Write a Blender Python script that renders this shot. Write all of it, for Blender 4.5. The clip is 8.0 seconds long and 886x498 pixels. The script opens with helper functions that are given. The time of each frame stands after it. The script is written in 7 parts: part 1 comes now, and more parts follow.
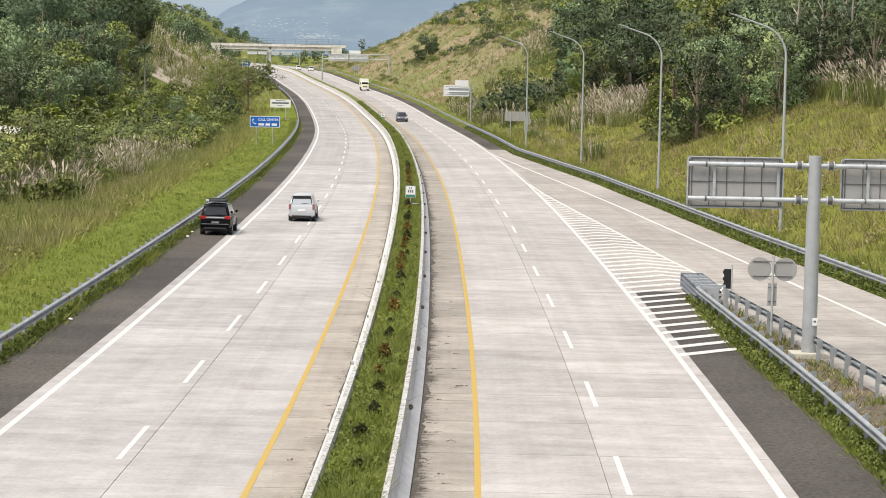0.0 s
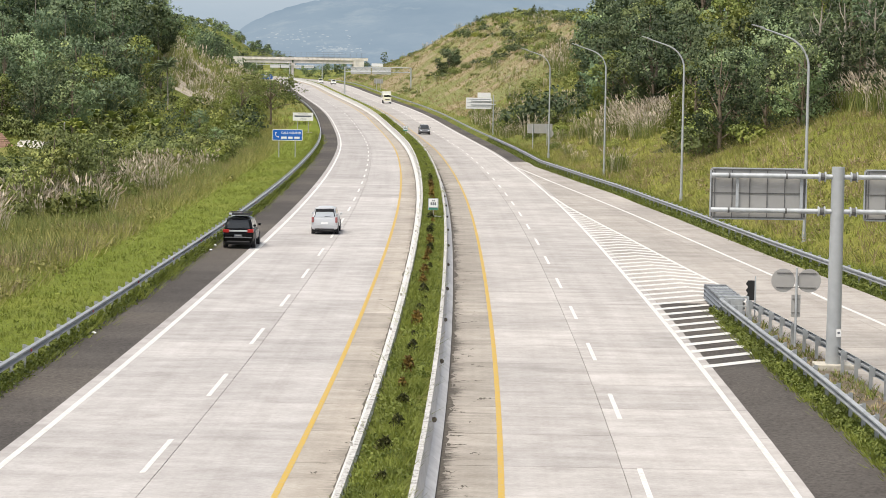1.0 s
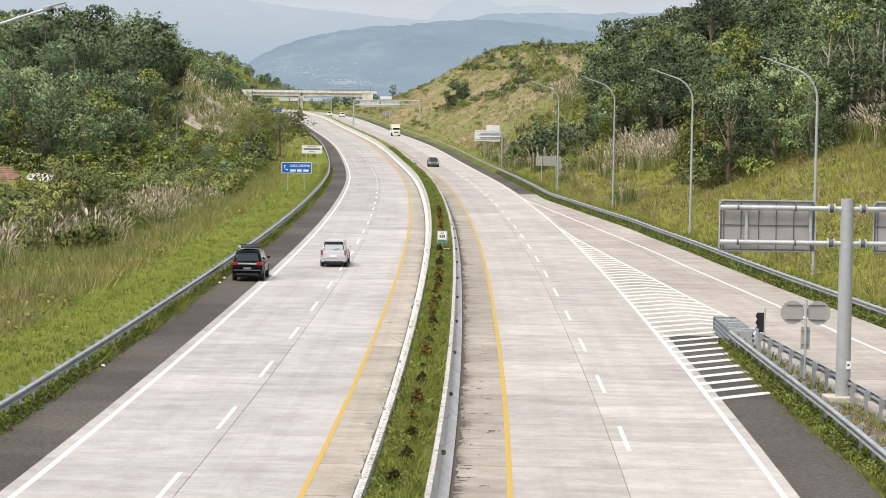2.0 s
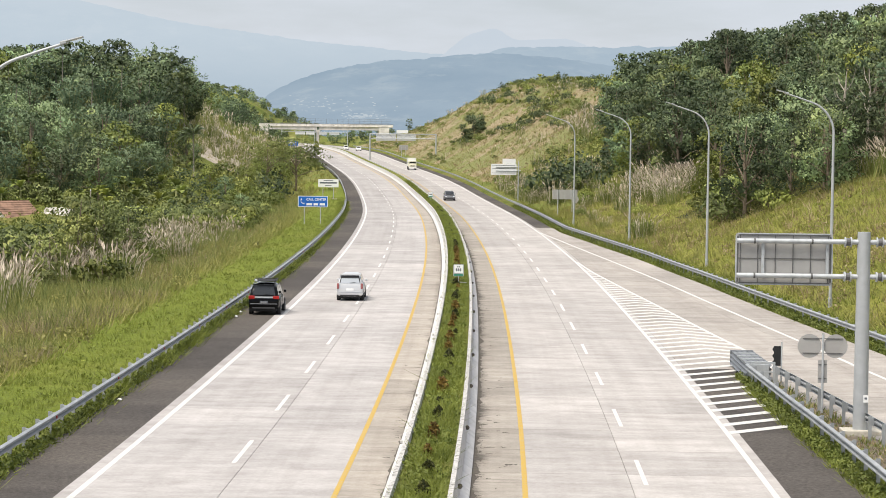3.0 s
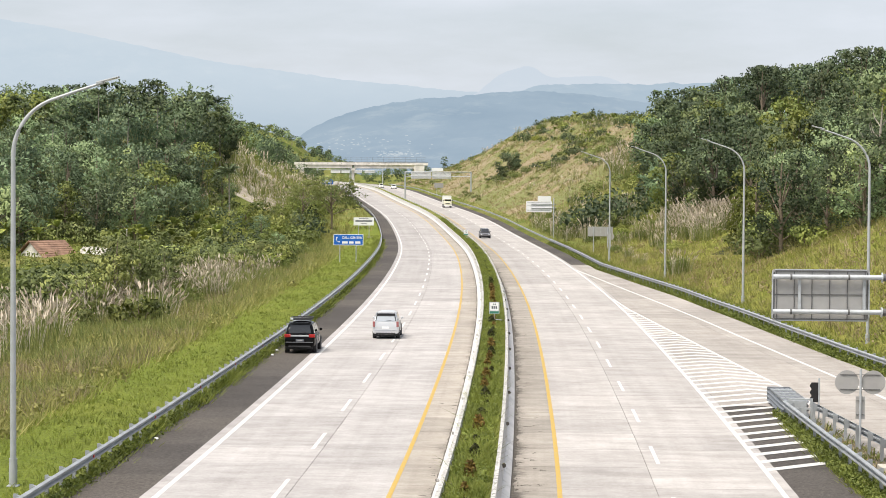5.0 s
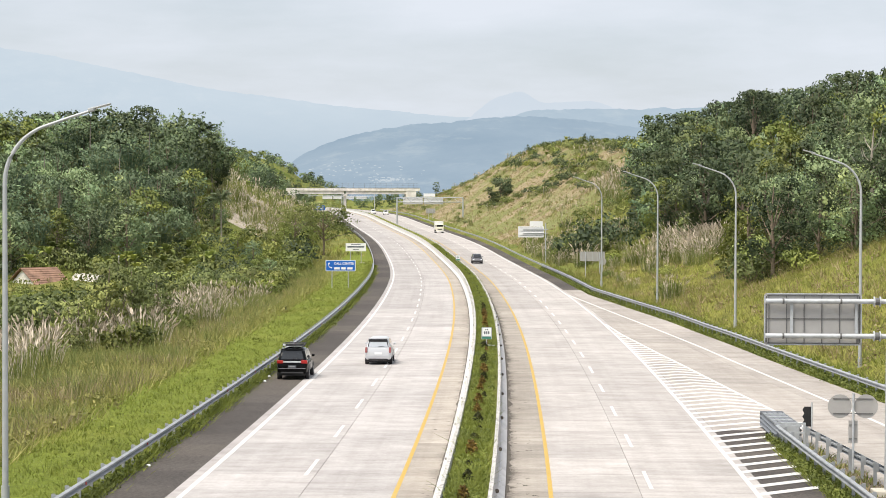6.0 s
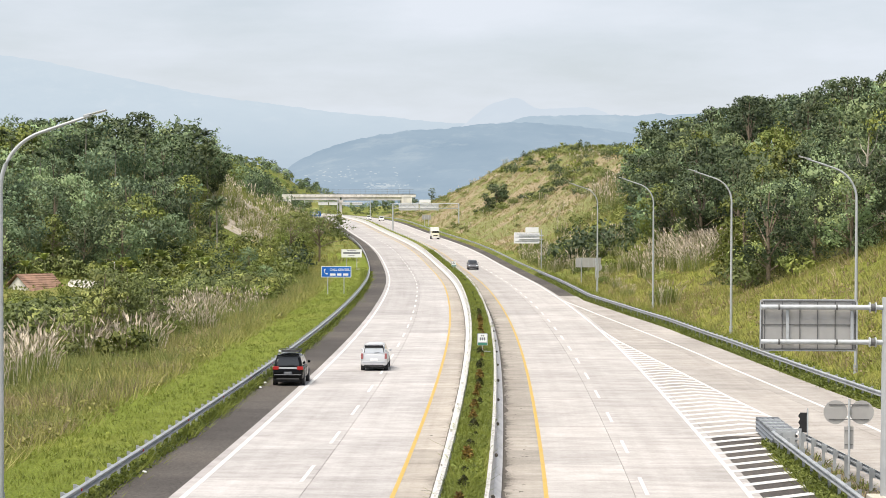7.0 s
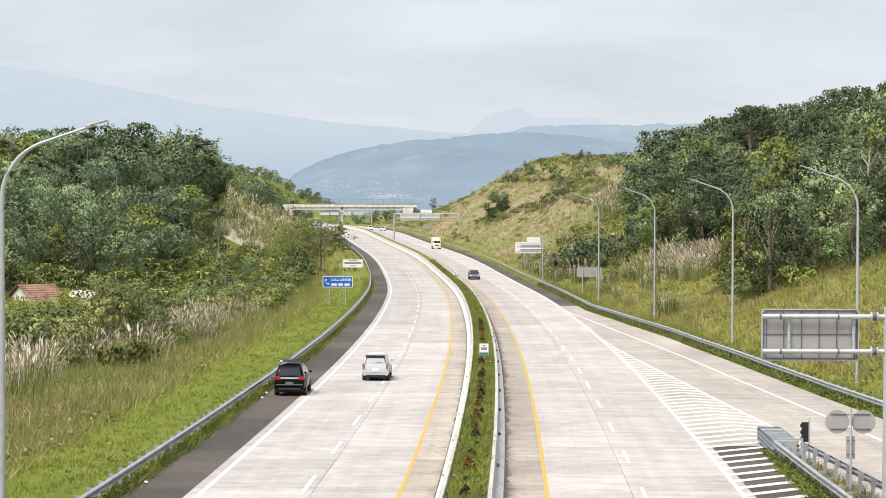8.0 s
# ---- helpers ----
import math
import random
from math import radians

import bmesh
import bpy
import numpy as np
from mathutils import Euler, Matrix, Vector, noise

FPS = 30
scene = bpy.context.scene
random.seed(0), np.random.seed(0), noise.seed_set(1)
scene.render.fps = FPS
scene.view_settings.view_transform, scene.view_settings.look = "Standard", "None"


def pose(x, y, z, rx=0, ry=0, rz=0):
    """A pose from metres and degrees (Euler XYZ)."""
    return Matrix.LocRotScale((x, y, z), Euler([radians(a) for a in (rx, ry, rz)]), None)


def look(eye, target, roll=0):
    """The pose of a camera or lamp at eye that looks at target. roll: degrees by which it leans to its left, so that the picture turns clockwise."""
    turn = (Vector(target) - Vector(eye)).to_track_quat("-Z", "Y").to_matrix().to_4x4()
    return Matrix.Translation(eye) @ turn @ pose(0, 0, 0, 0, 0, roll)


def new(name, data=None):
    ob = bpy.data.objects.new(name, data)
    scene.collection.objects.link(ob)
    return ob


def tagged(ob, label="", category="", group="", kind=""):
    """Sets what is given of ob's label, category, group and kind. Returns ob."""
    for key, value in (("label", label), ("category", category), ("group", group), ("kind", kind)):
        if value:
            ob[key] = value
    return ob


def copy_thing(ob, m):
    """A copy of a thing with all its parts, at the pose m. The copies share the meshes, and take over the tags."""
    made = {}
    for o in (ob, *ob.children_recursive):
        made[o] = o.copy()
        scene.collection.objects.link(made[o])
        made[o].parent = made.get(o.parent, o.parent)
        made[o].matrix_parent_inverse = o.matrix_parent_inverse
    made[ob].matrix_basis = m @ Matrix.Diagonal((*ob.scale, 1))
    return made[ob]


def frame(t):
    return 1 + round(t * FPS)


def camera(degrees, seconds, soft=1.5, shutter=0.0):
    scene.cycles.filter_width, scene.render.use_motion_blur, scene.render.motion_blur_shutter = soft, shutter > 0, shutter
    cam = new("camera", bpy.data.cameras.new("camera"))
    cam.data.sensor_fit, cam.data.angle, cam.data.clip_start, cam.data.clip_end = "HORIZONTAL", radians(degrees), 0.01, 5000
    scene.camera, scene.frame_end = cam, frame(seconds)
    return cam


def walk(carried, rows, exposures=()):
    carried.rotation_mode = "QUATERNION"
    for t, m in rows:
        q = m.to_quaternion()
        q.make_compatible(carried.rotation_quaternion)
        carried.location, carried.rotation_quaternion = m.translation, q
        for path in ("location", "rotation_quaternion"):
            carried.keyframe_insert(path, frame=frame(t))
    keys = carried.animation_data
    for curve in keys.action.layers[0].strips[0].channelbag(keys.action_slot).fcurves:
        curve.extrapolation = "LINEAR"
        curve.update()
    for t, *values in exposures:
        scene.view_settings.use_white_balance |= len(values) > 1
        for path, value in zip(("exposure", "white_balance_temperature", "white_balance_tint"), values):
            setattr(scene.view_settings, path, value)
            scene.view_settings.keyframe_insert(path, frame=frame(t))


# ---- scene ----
# ---- camera: it stands on an overpass and only turns ----
EYE = 9.845
cam = camera(22.78, 8.0, soft=0.75)
ROWS = [  # seconds, yaw to the left, pitch, lean to the left
    (0.0, 0.0, -4.856, 1.097), (0.5, 0.045, -4.875, 1.069), (1.0, 0.604, -4.54, 0.842), (1.5, 0.829, -4.063, 0.77),
    (1.7, 0.824, -3.93, 0.76), (2.8, 1.152, -2.974, 0.69), (3.0, 1.287, -2.827, 0.677), (3.5, 1.62, -2.582, 0.614),
    (4.0, 1.9, -2.452, 0.522), (4.5, 2.209, -2.193, 0.426), (4.7, 2.25, -2.075, 0.4), (5.8, 2.035, -1.263, 0.18),
    (6.0, 2.02, -1.188, 0.158), (6.5, 1.963, -1.106, 0.163), (7.0, 1.91, -1.028, 0.131), (7.5, 1.91, -0.885, 0.084),
    (8.0, 1.946, -0.77, 0.073)]
walk(cam, [(t, pose(0, 0, EYE, 90 + pitch, 0, yaw) @ pose(0, 0, 0, 0, 0, lean)) for t, yaw, pitch, lean in ROWS],
     [(0.0, 0.62), (1.7, 0.64), (4.5, 0.78), (8.0, 0.86)])

# ---- daylight: thin high cloud, sun high on the left ----
SUN_EL, SUN_AZ = 61.0, -138.0   # azimuth clockwise from the view along the road
world = bpy.data.worlds.new("sky")
scene.world = world
world.use_nodes = True
wt = world.node_tree
wt.nodes.clear()


def wnode(kind, **kw):
    n = wt.nodes.new(kind)
    for k, v in kw.items():
        n.inputs[k].default_value = v
    return n


sky = wt.nodes.new("ShaderNodeTexSky")
sky.sky_type, sky.sun_disc = "NISHITA", False
sky.sun_elevation, sky.sun_rotation = radians(SUN_EL), radians(SUN_AZ)
sky.air_density, sky.dust_density, sky.ozone_density = 1.0, 2.5, 1.0
coord = wt.nodes.new("ShaderNodeTexCoord")
stretch = wt.nodes.new("ShaderNodeMapping")
stretch.inputs["Scale"].default_value = (3.0, 3.0, 14.0)
cloud = wnode("ShaderNodeTexNoise", Scale=2.2, Detail=7.0, Roughness=0.58)
ramp = wt.nodes.new("ShaderNodeValToRGB")
ramp.color_ramp.elements[0].position, ramp.color_ramp.elements[0].color = 0.30, (0.62, 0.62, 0.62, 1)
ramp.color_ramp.elements[1].position, ramp.color_ramp.elements[1].color = 0.66, (0.98, 0.98, 0.98, 1)
veil = wt.nodes.new("ShaderNodeMixRGB")
veil.inputs[2].default_value = (5.5, 5.85, 6.4, 1)
back = wnode("ShaderNodeBackground", Strength=0.080)
wout = wt.nodes.new("ShaderNodeOutputWorld")
wt.links.new(coord.outputs["Generated"], stretch.inputs["Vector"])
wt.links.new(stretch.outputs["Vector"], cloud.inputs["Vector"])
wt.links.new(cloud.outputs["Fac"], ramp.inputs["Fac"])
wt.links.new(ramp.outputs["Color"], veil.inputs[0])
wt.links.new(sky.outputs["Color"], veil.inputs[1])
wt.links.new(veil.outputs["Color"], back.inputs["Color"])
wt.links.new(back.outputs["Background"], wout.inputs["Surface"])

sun = new("sun", bpy.data.lights.new("sun", "SUN"))
sun.data.energy, sun.data.angle, sun.data.color = 3.2, radians(32.0), (1.0, 0.93, 0.82)
sun_from = Vector((math.sin(radians(SUN_AZ)) * math.cos(radians(SUN_EL)), math.cos(radians(SUN_AZ)) * math.cos(radians(SUN_EL)), math.sin(radians(SUN_EL))))
sun.matrix_world = look(sun_from * 300, (0, 0, 0))


# ---- materials ----
class Mat:
    """A principled material with helpers for noise-driven colour, roughness and relief."""

    def __init__(self, name, rough=0.7, metal=0.0, spec=0.4):
        self.m = bpy.data.materials.new(name)
        self.m.use_nodes = True
        self.t = self.m.node_tree
        self.b = self.t.nodes["Principled BSDF"]
        self.b.inputs["Roughness"].default_value = rough
        self.b.inputs["Metallic"].default_value = metal
        self.b.inputs["Specular IOR Level"].default_value = spec
        self.geo = self.t.nodes.new("ShaderNodeNewGeometry")
        self.obj = self.t.nodes.new("ShaderNodeObjectInfo")

    def noise(self, scale, detail=4.0, rough=0.55, stretch=(1, 1, 1)):
        mp = self.t.nodes.new("ShaderNodeMapping")
        mp.inputs["Scale"].default_value = stretch
        self.t.links.new(self.geo.outputs["Position"], mp.inputs["Vector"])
        n = self.t.nodes.new("ShaderNodeTexNoise")
        n.inputs["Scale"].default_value, n.inputs["Detail"].default_value, n.inputs["Roughness"].default_value = scale, detail, rough
        self.t.links.new(mp.outputs["Vector"], n.inputs["Vector"])
        return n.outputs["Fac"]

    def lanes(self, scale, detail=4.0, rough=0.55, stretch=(1, 1), shift=0.0):
        """Noise in the road's own sense: across it by offset, along it by station."""
        uv = self.t.nodes.new("ShaderNodeUVMap")
        mp = self.t.nodes.new("ShaderNodeMapping")
        mp.inputs["Scale"].default_value = (*stretch, 1)
        mp.inputs["Location"].default_value = (shift, shift * 0.7, shift)
        self.t.links.new(uv.outputs["UV"], mp.inputs["Vector"])
        n = self.t.nodes.new("ShaderNodeTexNoise")
        n.inputs["Scale"].default_value, n.inputs["Detail"].default_value, n.inputs["Roughness"].default_value = scale, detail, rough
        self.t.links.new(mp.outputs["Vector"], n.inputs["Vector"])
        return n.outputs["Fac"]

    def across(self, near, far):
        """0 at the offset near, 1 at the offset far."""
        uv = self.t.nodes.new("ShaderNodeUVMap")
        xyz = self.t.nodes.new("ShaderNodeSeparateXYZ")
        mr = self.t.nodes.new("ShaderNodeMapRange")
        mr.inputs["From Min"].default_value, mr.inputs["From Max"].default_value = near, far
        self.t.links.new(uv.outputs["UV"], xyz.inputs[0])
        self.t.links.new(xyz.outputs["X"], mr.inputs["Value"])
        return mr.outputs["Result"]

    def sum(self, a, b, k=1.0):
        """a + k b"""
        n = self.t.nodes.new("ShaderNodeMath")
        n.operation = "MULTIPLY_ADD"
        self.t.links.new(b, n.inputs[0])
        n.inputs[1].default_value = k
        self.t.links.new(a, n.inputs[2])
        return n.outputs[0]

    def cells(self, scale):
        """A random value for each cell of space, cells 1 / scale metres wide."""
        n = self.t.nodes.new("ShaderNodeTexVoronoi")
        n.inputs["Scale"].default_value = scale
        self.t.links.new(self.geo.outputs["Position"], n.inputs["Vector"])
        sep = self.t.nodes.new("ShaderNodeSeparateColor")
        self.t.links.new(n.outputs["Color"], sep.inputs[0])
        return sep.outputs[0], sep.outputs[1]

    def ramp(self, fac, *stops):
        r = self.t.nodes.new("ShaderNodeValToRGB")
        e = r.color_ramp.elements
        while len(e) < len(stops):
            e.new(0.5)
        for el, (p, c) in zip(e, stops):
            el.position, el.color = p, (*c, 1)
        self.t.links.new(fac, r.inputs["Fac"])
        return r.outputs["Color"]

    def mix(self, fac, a, b, how="MIX"):
        n = self.t.nodes.new("ShaderNodeMixRGB")
        n.blend_type = how
        for sock, v in zip(n.inputs, (fac, a, b)):
            if isinstance(v, bpy.types.NodeSocket):
                self.t.links.new(v, sock)
            elif isinstance(v, tuple):
                sock.default_value = (*v, 1)
            else:
                sock.default_value = v
        return n.outputs["Color"]

    def colour(self, c):
        if isinstance(c, tuple):
            self.b.inputs["Base Color"].default_value = (*c, 1)
        else:
            self.t.links.new(c, self.b.inputs["Base Color"])
        return self

    def bump(self, fac, strength=0.3, dist=0.02):
        n = self.t.nodes.new("ShaderNodeBump")
        n.inputs["Strength"].default_value, n.inputs["Distance"].default_value = strength, dist
        self.t.links.new(fac, n.inputs["Height"])
        self.t.links.new(n.outputs["Normal"], self.b.inputs["Normal"])
        return self

    def vary(self, col, lo, hi, island=False):
        """Multiply by a random tone per object, or per loose piece of a mesh."""
        src = self.geo.outputs["Random Per Island"] if island else self.obj.outputs["Random"]
        return self.mix(1.0, col, self.ramp(src, (0.0, (lo, lo, lo)), (1.0, (hi, hi, hi))), "MULTIPLY")


def plain(name, c, rough=0.6, metal=0.0, var=0.12, scale=3.0, spec=0.4):
    k = Mat(name, rough, metal, spec)
    lo, hi = tuple(v * (1 - var) for v in c), tuple(min(1, v * (1 + var)) for v in c)
    k.colour(k.ramp(k.noise(scale, 5), (0.3, lo), (0.7, hi)))
    return k.m


def make_concrete(name, light, dark, stain, streaky=0.36, walls=(), plates=(0.89, 1.06)):
    """Brushed road concrete: broad patches, brush marks across, tyre tracks along, dark streaks by the walls."""
    k = Mat(name, 0.82, 0, 0.3)
    base = k.ramp(k.lanes(0.16, 5, 0.6, (1.2, 0.5)), (0.32, dark), (0.68, light))
    tracks = k.lanes(1.0, 4, 0.6, (1.5, 0.012), 3.0)
    base = k.mix(0.26, base, k.ramp(tracks, (0.34, (0.30, 0.29, 0.285)), (0.5, (0.5, 0.5, 0.5)), (0.66, (0.66, 0.66, 0.67))), "SOFT_LIGHT")
    band = k.lanes(0.30, 6, 0.68, (0.22, 1.5), 9.0)
    base = k.mix(k.ramp(band, (0.46, (0, 0, 0)), (0.68, (streaky, streaky, streaky))), base, stain)
    blotch = k.lanes(0.75, 7, 0.74, (0.8, 1.0), 12.0)
    base = k.mix(0.34, base, k.ramp(blotch, (0.36, (0.25, 0.245, 0.24)), (0.50, (0.5, 0.5, 0.5)), (0.62, (0.78, 0.78, 0.79))), "SOFT_LIGHT")
    brush = k.lanes(1.0, 7, 0.70, (0.24, 1.3), 5.0)
    base = k.mix(0.26, base, k.ramp(brush, (0.34, (0.24, 0.235, 0.23)), (0.66, (0.76, 0.76, 0.76))), "SOFT_LIGHT")
    mark = k.sum(k.lanes(1.0, 5, 0.62, (0.45, 5.5), 1.0), k.lanes(0.22, 3, 0.5, (1, 1), 7.0), 0.55)
    base = k.mix(k.ramp(mark, (0.95, (0, 0, 0)), (1.05, (0.50, 0.50, 0.50))), base, stain)
    fine = k.lanes(14.0, 4, 0.7, (0.5, 1.0))
    base = k.mix(0.30, base, k.ramp(fine, (0.3, (0.2, 0.2, 0.2)), (0.7, (0.85, 0.85, 0.85))), "SOFT_LIGHT")
    for near, far, much in walls:
        grime = k.sum(k.sum(k.lanes(1.0, 7, 0.74, (1.3, 7.5), 2.0), k.lanes(0.35, 3, 0.5, (0.3, 1.0), 4.0), 0.6), k.across(near, far), -0.52)
        base = k.mix(k.ramp(grime, (0.66, (0, 0, 0)), (0.80, (much, much, much))), base, tuple(v * 0.40 for v in stain))
    base = k.vary(base, *plates)
    k.colour(k.vary(base, 0.93, 1.05, True)).bump(k.lanes(30.0, 2, 0.5, (0.3, 1.5)), 0.25, 0.01)
    return k.m


M_SLAB = make_concrete("road concrete", (0.424, 0.396, 0.380), (0.340, 0.318, 0.305), (0.250, 0.234, 0.224))
M_SLAB_GREY = make_concrete("greyer road concrete", (0.412, 0.388, 0.378), (0.330, 0.311, 0.303), (0.240, 0.226, 0.219))
M_SLIP = make_concrete("slip road concrete", (0.384, 0.350, 0.320), (0.308, 0.281, 0.258), (0.216, 0.196, 0.179))
M_SHOULDER_L = make_concrete("left inner shoulder concrete", (0.365, 0.328, 0.288), (0.300, 0.268, 0.234), (0.190, 0.166, 0.142), 0.30, [(-4.19, -5.4, 0.40)])
M_SHOULDER_R = make_concrete("right inner shoulder concrete", (0.335, 0.302, 0.266), (0.262, 0.235, 0.205), (0.160, 0.140, 0.120), 0.40, [(-1.90, -0.5, 0.9)])
M_JOINT = plain("joint filler", (0.20, 0.19, 0.175), 0.9, 0, 0.2)


def make_asphalt():
    k = Mat("shoulder asphalt", 0.9, 0, 0.25)
    c = k.ramp(k.noise(0.25, 6, 0.6), (0.3, (0.060, 0.053, 0.049)), (0.7, (0.086, 0.077, 0.071)))
    c = k.mix(0.9, c, k.ramp(k.noise(7.0, 8, 0.85), (0.38, (0.18, 0.18, 0.18)), (0.64, (0.86, 0.85, 0.83))), "OVERLAY")
    c = k.mix(k.ramp(k.noise(0.9, 6, 0.7), (0.5, (0, 0, 0)), (0.7, (0.5, 0.5, 0.5))), c, (0.090, 0.082, 0.075))
    lifts = k.ramp(k.lanes(0.055, 1, 0.3, (0.2, 1.0)), (0.44, (0.80, 0.79, 0.80)), (0.455, (1.04, 1.03, 1.02)), (0.56, (1.06, 1.05, 1.04)), (0.575, (1.30, 1.27, 1.22)))
    c = k.mix(0.8, c, lifts, "MULTIPLY")
    k.colour(c).bump(k.noise(60.0, 2), 0.5, 0.01)
    return k.m


M_ASPHALT = make_asphalt()


def make_paint(name, c, worn):
    k = Mat(name, 0.6, 0, 0.4)
    w = k.ramp(k.noise(6.0, 7, 0.75), (0.38, worn), (0.54, c))
    k.colour(w)
    return k.m


M_WHITE = make_paint("white road paint", (0.62, 0.61, 0.59), (0.46, 0.44, 0.42))
M_YELLOW = make_paint("yellow road paint", (0.47, 0.30, 0.035), (0.40, 0.30, 0.14))


def make_barrier(name, dark, light, stain):
    k = Mat(name, 0.8, 0, 0.3)
    c = k.ramp(k.noise(0.9, 6, 0.65), (0.3, dark), (0.7, light))
    c = k.mix(k.ramp(k.noise(1.6, 6, 0.7, (1, 1, 0.25)), (0.55, (0, 0, 0)), (0.75, (0.7, 0.7, 0.7))), c, stain)
    k.colour(c).bump(k.noise(25.0, 3), 0.3, 0.01)
    return k.m


M_BARRIER = make_barrier("barrier concrete", (0.42, 0.41, 0.42), (0.58, 0.57, 0.57), (0.24, 0.23, 0.22))
M_BARRIER_WHITE = make_barrier("whitewashed barrier concrete", (0.47, 0.46, 0.45), (0.62, 0.61, 0.60), (0.25, 0.235, 0.215))


def make_whitewash():
    k = Mat("weathered white paint on concrete", 0.75, 0, 0.3)
    c = k.ramp(k.noise(6.0, 8, 0.75), (0.41, (0.17, 0.16, 0.145)), (0.49, (0.46, 0.445, 0.43)), (0.8, (0.60, 0.59, 0.58)))
    k.colour(c).bump(k.noise(20.0, 3), 0.3, 0.01)
    return k.m


M_CAP = make_whitewash()


def make_ground(name, green, mid, dry, spot_):
    k = Mat(name, 0.95, 0, 0.1)
    g = k.ramp(k.noise(0.06, 5, 0.6), (0.30, green), (0.5, mid), (0.72, dry))
    g = k.mix(k.ramp(k.noise(0.9, 6, 0.7), (0.45, (0, 0, 0)), (0.7, (0.6, 0.6, 0.6))), g, spot_)
    g = k.mix(0.9, g, k.ramp(k.noise(7.0, 7, 0.78), (0.36, (0.58, 0.60, 0.56)), (0.52, (1.0, 1.0, 1.0)), (0.68, (1.38, 1.34, 1.28))), "MULTIPLY")
    k.colour(g).bump(k.noise(3.0, 6, 0.7), 1.0, 0.35)
    return k.m


M_GROUND = make_ground("grassy ground", (0.11, 0.15, 0.03), (0.18, 0.20, 0.05), (0.27, 0.245, 0.09), (0.10, 0.115, 0.035))
M_VERGE = make_ground("mown verge turf", (0.170, 0.215, 0.036), (0.200, 0.242, 0.042), (0.255, 0.268, 0.060), (0.150, 0.180, 0.034))
M_SLOPE = make_ground("sunny slope turf", (0.205, 0.230, 0.048), (0.275, 0.275, 0.062), (0.330, 0.298, 0.095), (0.180, 0.178, 0.052))
# litter toned very dark, with the shade under the trees in its colour
M_FLOOR = plain("leaf litter with painted tree shade", (0.042, 0.046, 0.022), 0.95, 0, 0.4, 1.5, 0.1)


def make_leaf(name, dark, mid, light, lo=0.78, hi=1.28, patch=None, glow=(1.40, 1.45, 1.35), grain=0.0, crowns=0.0):
    """Foliage: tone by leaf, by plant and by crown, some light passing through."""
    k = Mat(name, 0.6, 0, 0.25)
    c = k.ramp(k.geo.outputs["Random Per Island"], (0.0, dark), (0.55, mid), (1.0, light))
    c = k.vary(c, lo, hi)
    if patch:
        c = k.mix(k.ramp(k.noise(0.11, 5, 0.65), (0.44, (0, 0, 0)), (0.62, (0.75, 0.75, 0.75))), c, patch)
        c = k.mix(1.0, c, k.ramp(k.noise(0.8, 4, 0.6), (0.32, (0.62, 0.64, 0.60)), (0.66, (1.22, 1.18, 1.12))), 'MULTIPLY')
    if crowns:
        tone, hue = k.cells(0.15)
        c = k.mix(crowns, c, k.ramp(tone, (0.0, (0.36, 0.40, 0.42)), (0.35, (0.70, 0.72, 0.72)), (0.6, (1.05, 1.05, 1.0)), (1.0, (1.90, 1.83, 1.62))), "MULTIPLY")
        c = k.mix(crowns, c, k.ramp(hue, (0.0, (0.93, 1.0, 0.98)), (0.6, (1.0, 1.0, 1.0)), (1.0, (1.17, 1.05, 0.82))), "MULTIPLY")
    if grain:
        c = k.mix(grain, c, k.ramp(k.noise(2.6, 4, 0.7), (0.36, (0.45, 0.48, 0.46)), (0.52, (1.0, 1.0, 1.0)), (0.68, (1.5, 1.45, 1.35))), "MULTIPLY")
    k.colour(c)
    tr = k.t.nodes.new("ShaderNodeBsdfTranslucent")
    k.t.links.new(k.mix(1.0, c, glow, "MULTIPLY"), tr.inputs["Color"])
    ms = k.t.nodes.new("ShaderNodeMixShader")
    ms.inputs[0].default_value = 0.22
    out = k.t.nodes["Material Output"]
    k.t.links.new(k.b.outputs[0], ms.inputs[1])
    k.t.links.new(tr.outputs[0], ms.inputs[2])
    k.t.links.new(ms.outputs[0], out.inputs["Surface"])
    return k.m


# blue of the broad and bamboo leaves is raised, painting in distance haze
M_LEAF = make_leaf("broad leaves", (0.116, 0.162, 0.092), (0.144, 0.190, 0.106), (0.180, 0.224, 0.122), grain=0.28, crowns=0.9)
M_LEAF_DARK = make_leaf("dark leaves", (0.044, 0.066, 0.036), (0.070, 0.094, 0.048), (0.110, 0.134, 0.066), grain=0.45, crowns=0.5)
M_LEAF_LIGHT = make_leaf("light leaves", (0.112, 0.140, 0.036), (0.158, 0.185, 0.048), (0.214, 0.232, 0.068), grain=0.4, crowns=0.6)
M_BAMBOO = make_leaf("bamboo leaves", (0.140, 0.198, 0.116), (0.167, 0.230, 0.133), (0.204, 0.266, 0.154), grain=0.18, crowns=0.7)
M_SHRUB = make_leaf("olive shrub leaves", (0.122, 0.148, 0.052), (0.164, 0.190, 0.068), (0.222, 0.242, 0.092), grain=0.45, crowns=0.7)
M_PALM = make_leaf("palm fronds", (0.052, 0.074, 0.036), (0.088, 0.115, 0.055), (0.150, 0.178, 0.088))
M_GRASS = make_leaf("verge grass", (0.168, 0.202, 0.036), (0.206, 0.242, 0.047), (0.256, 0.284, 0.066), 0.9, 1.1, (0.165, 0.194, 0.042))
M_WEED = make_leaf("low weeds", (0.110, 0.145, 0.030), (0.160, 0.198, 0.044), (0.230, 0.258, 0.072), 0.9, 1.1, (0.135, 0.160, 0.040))
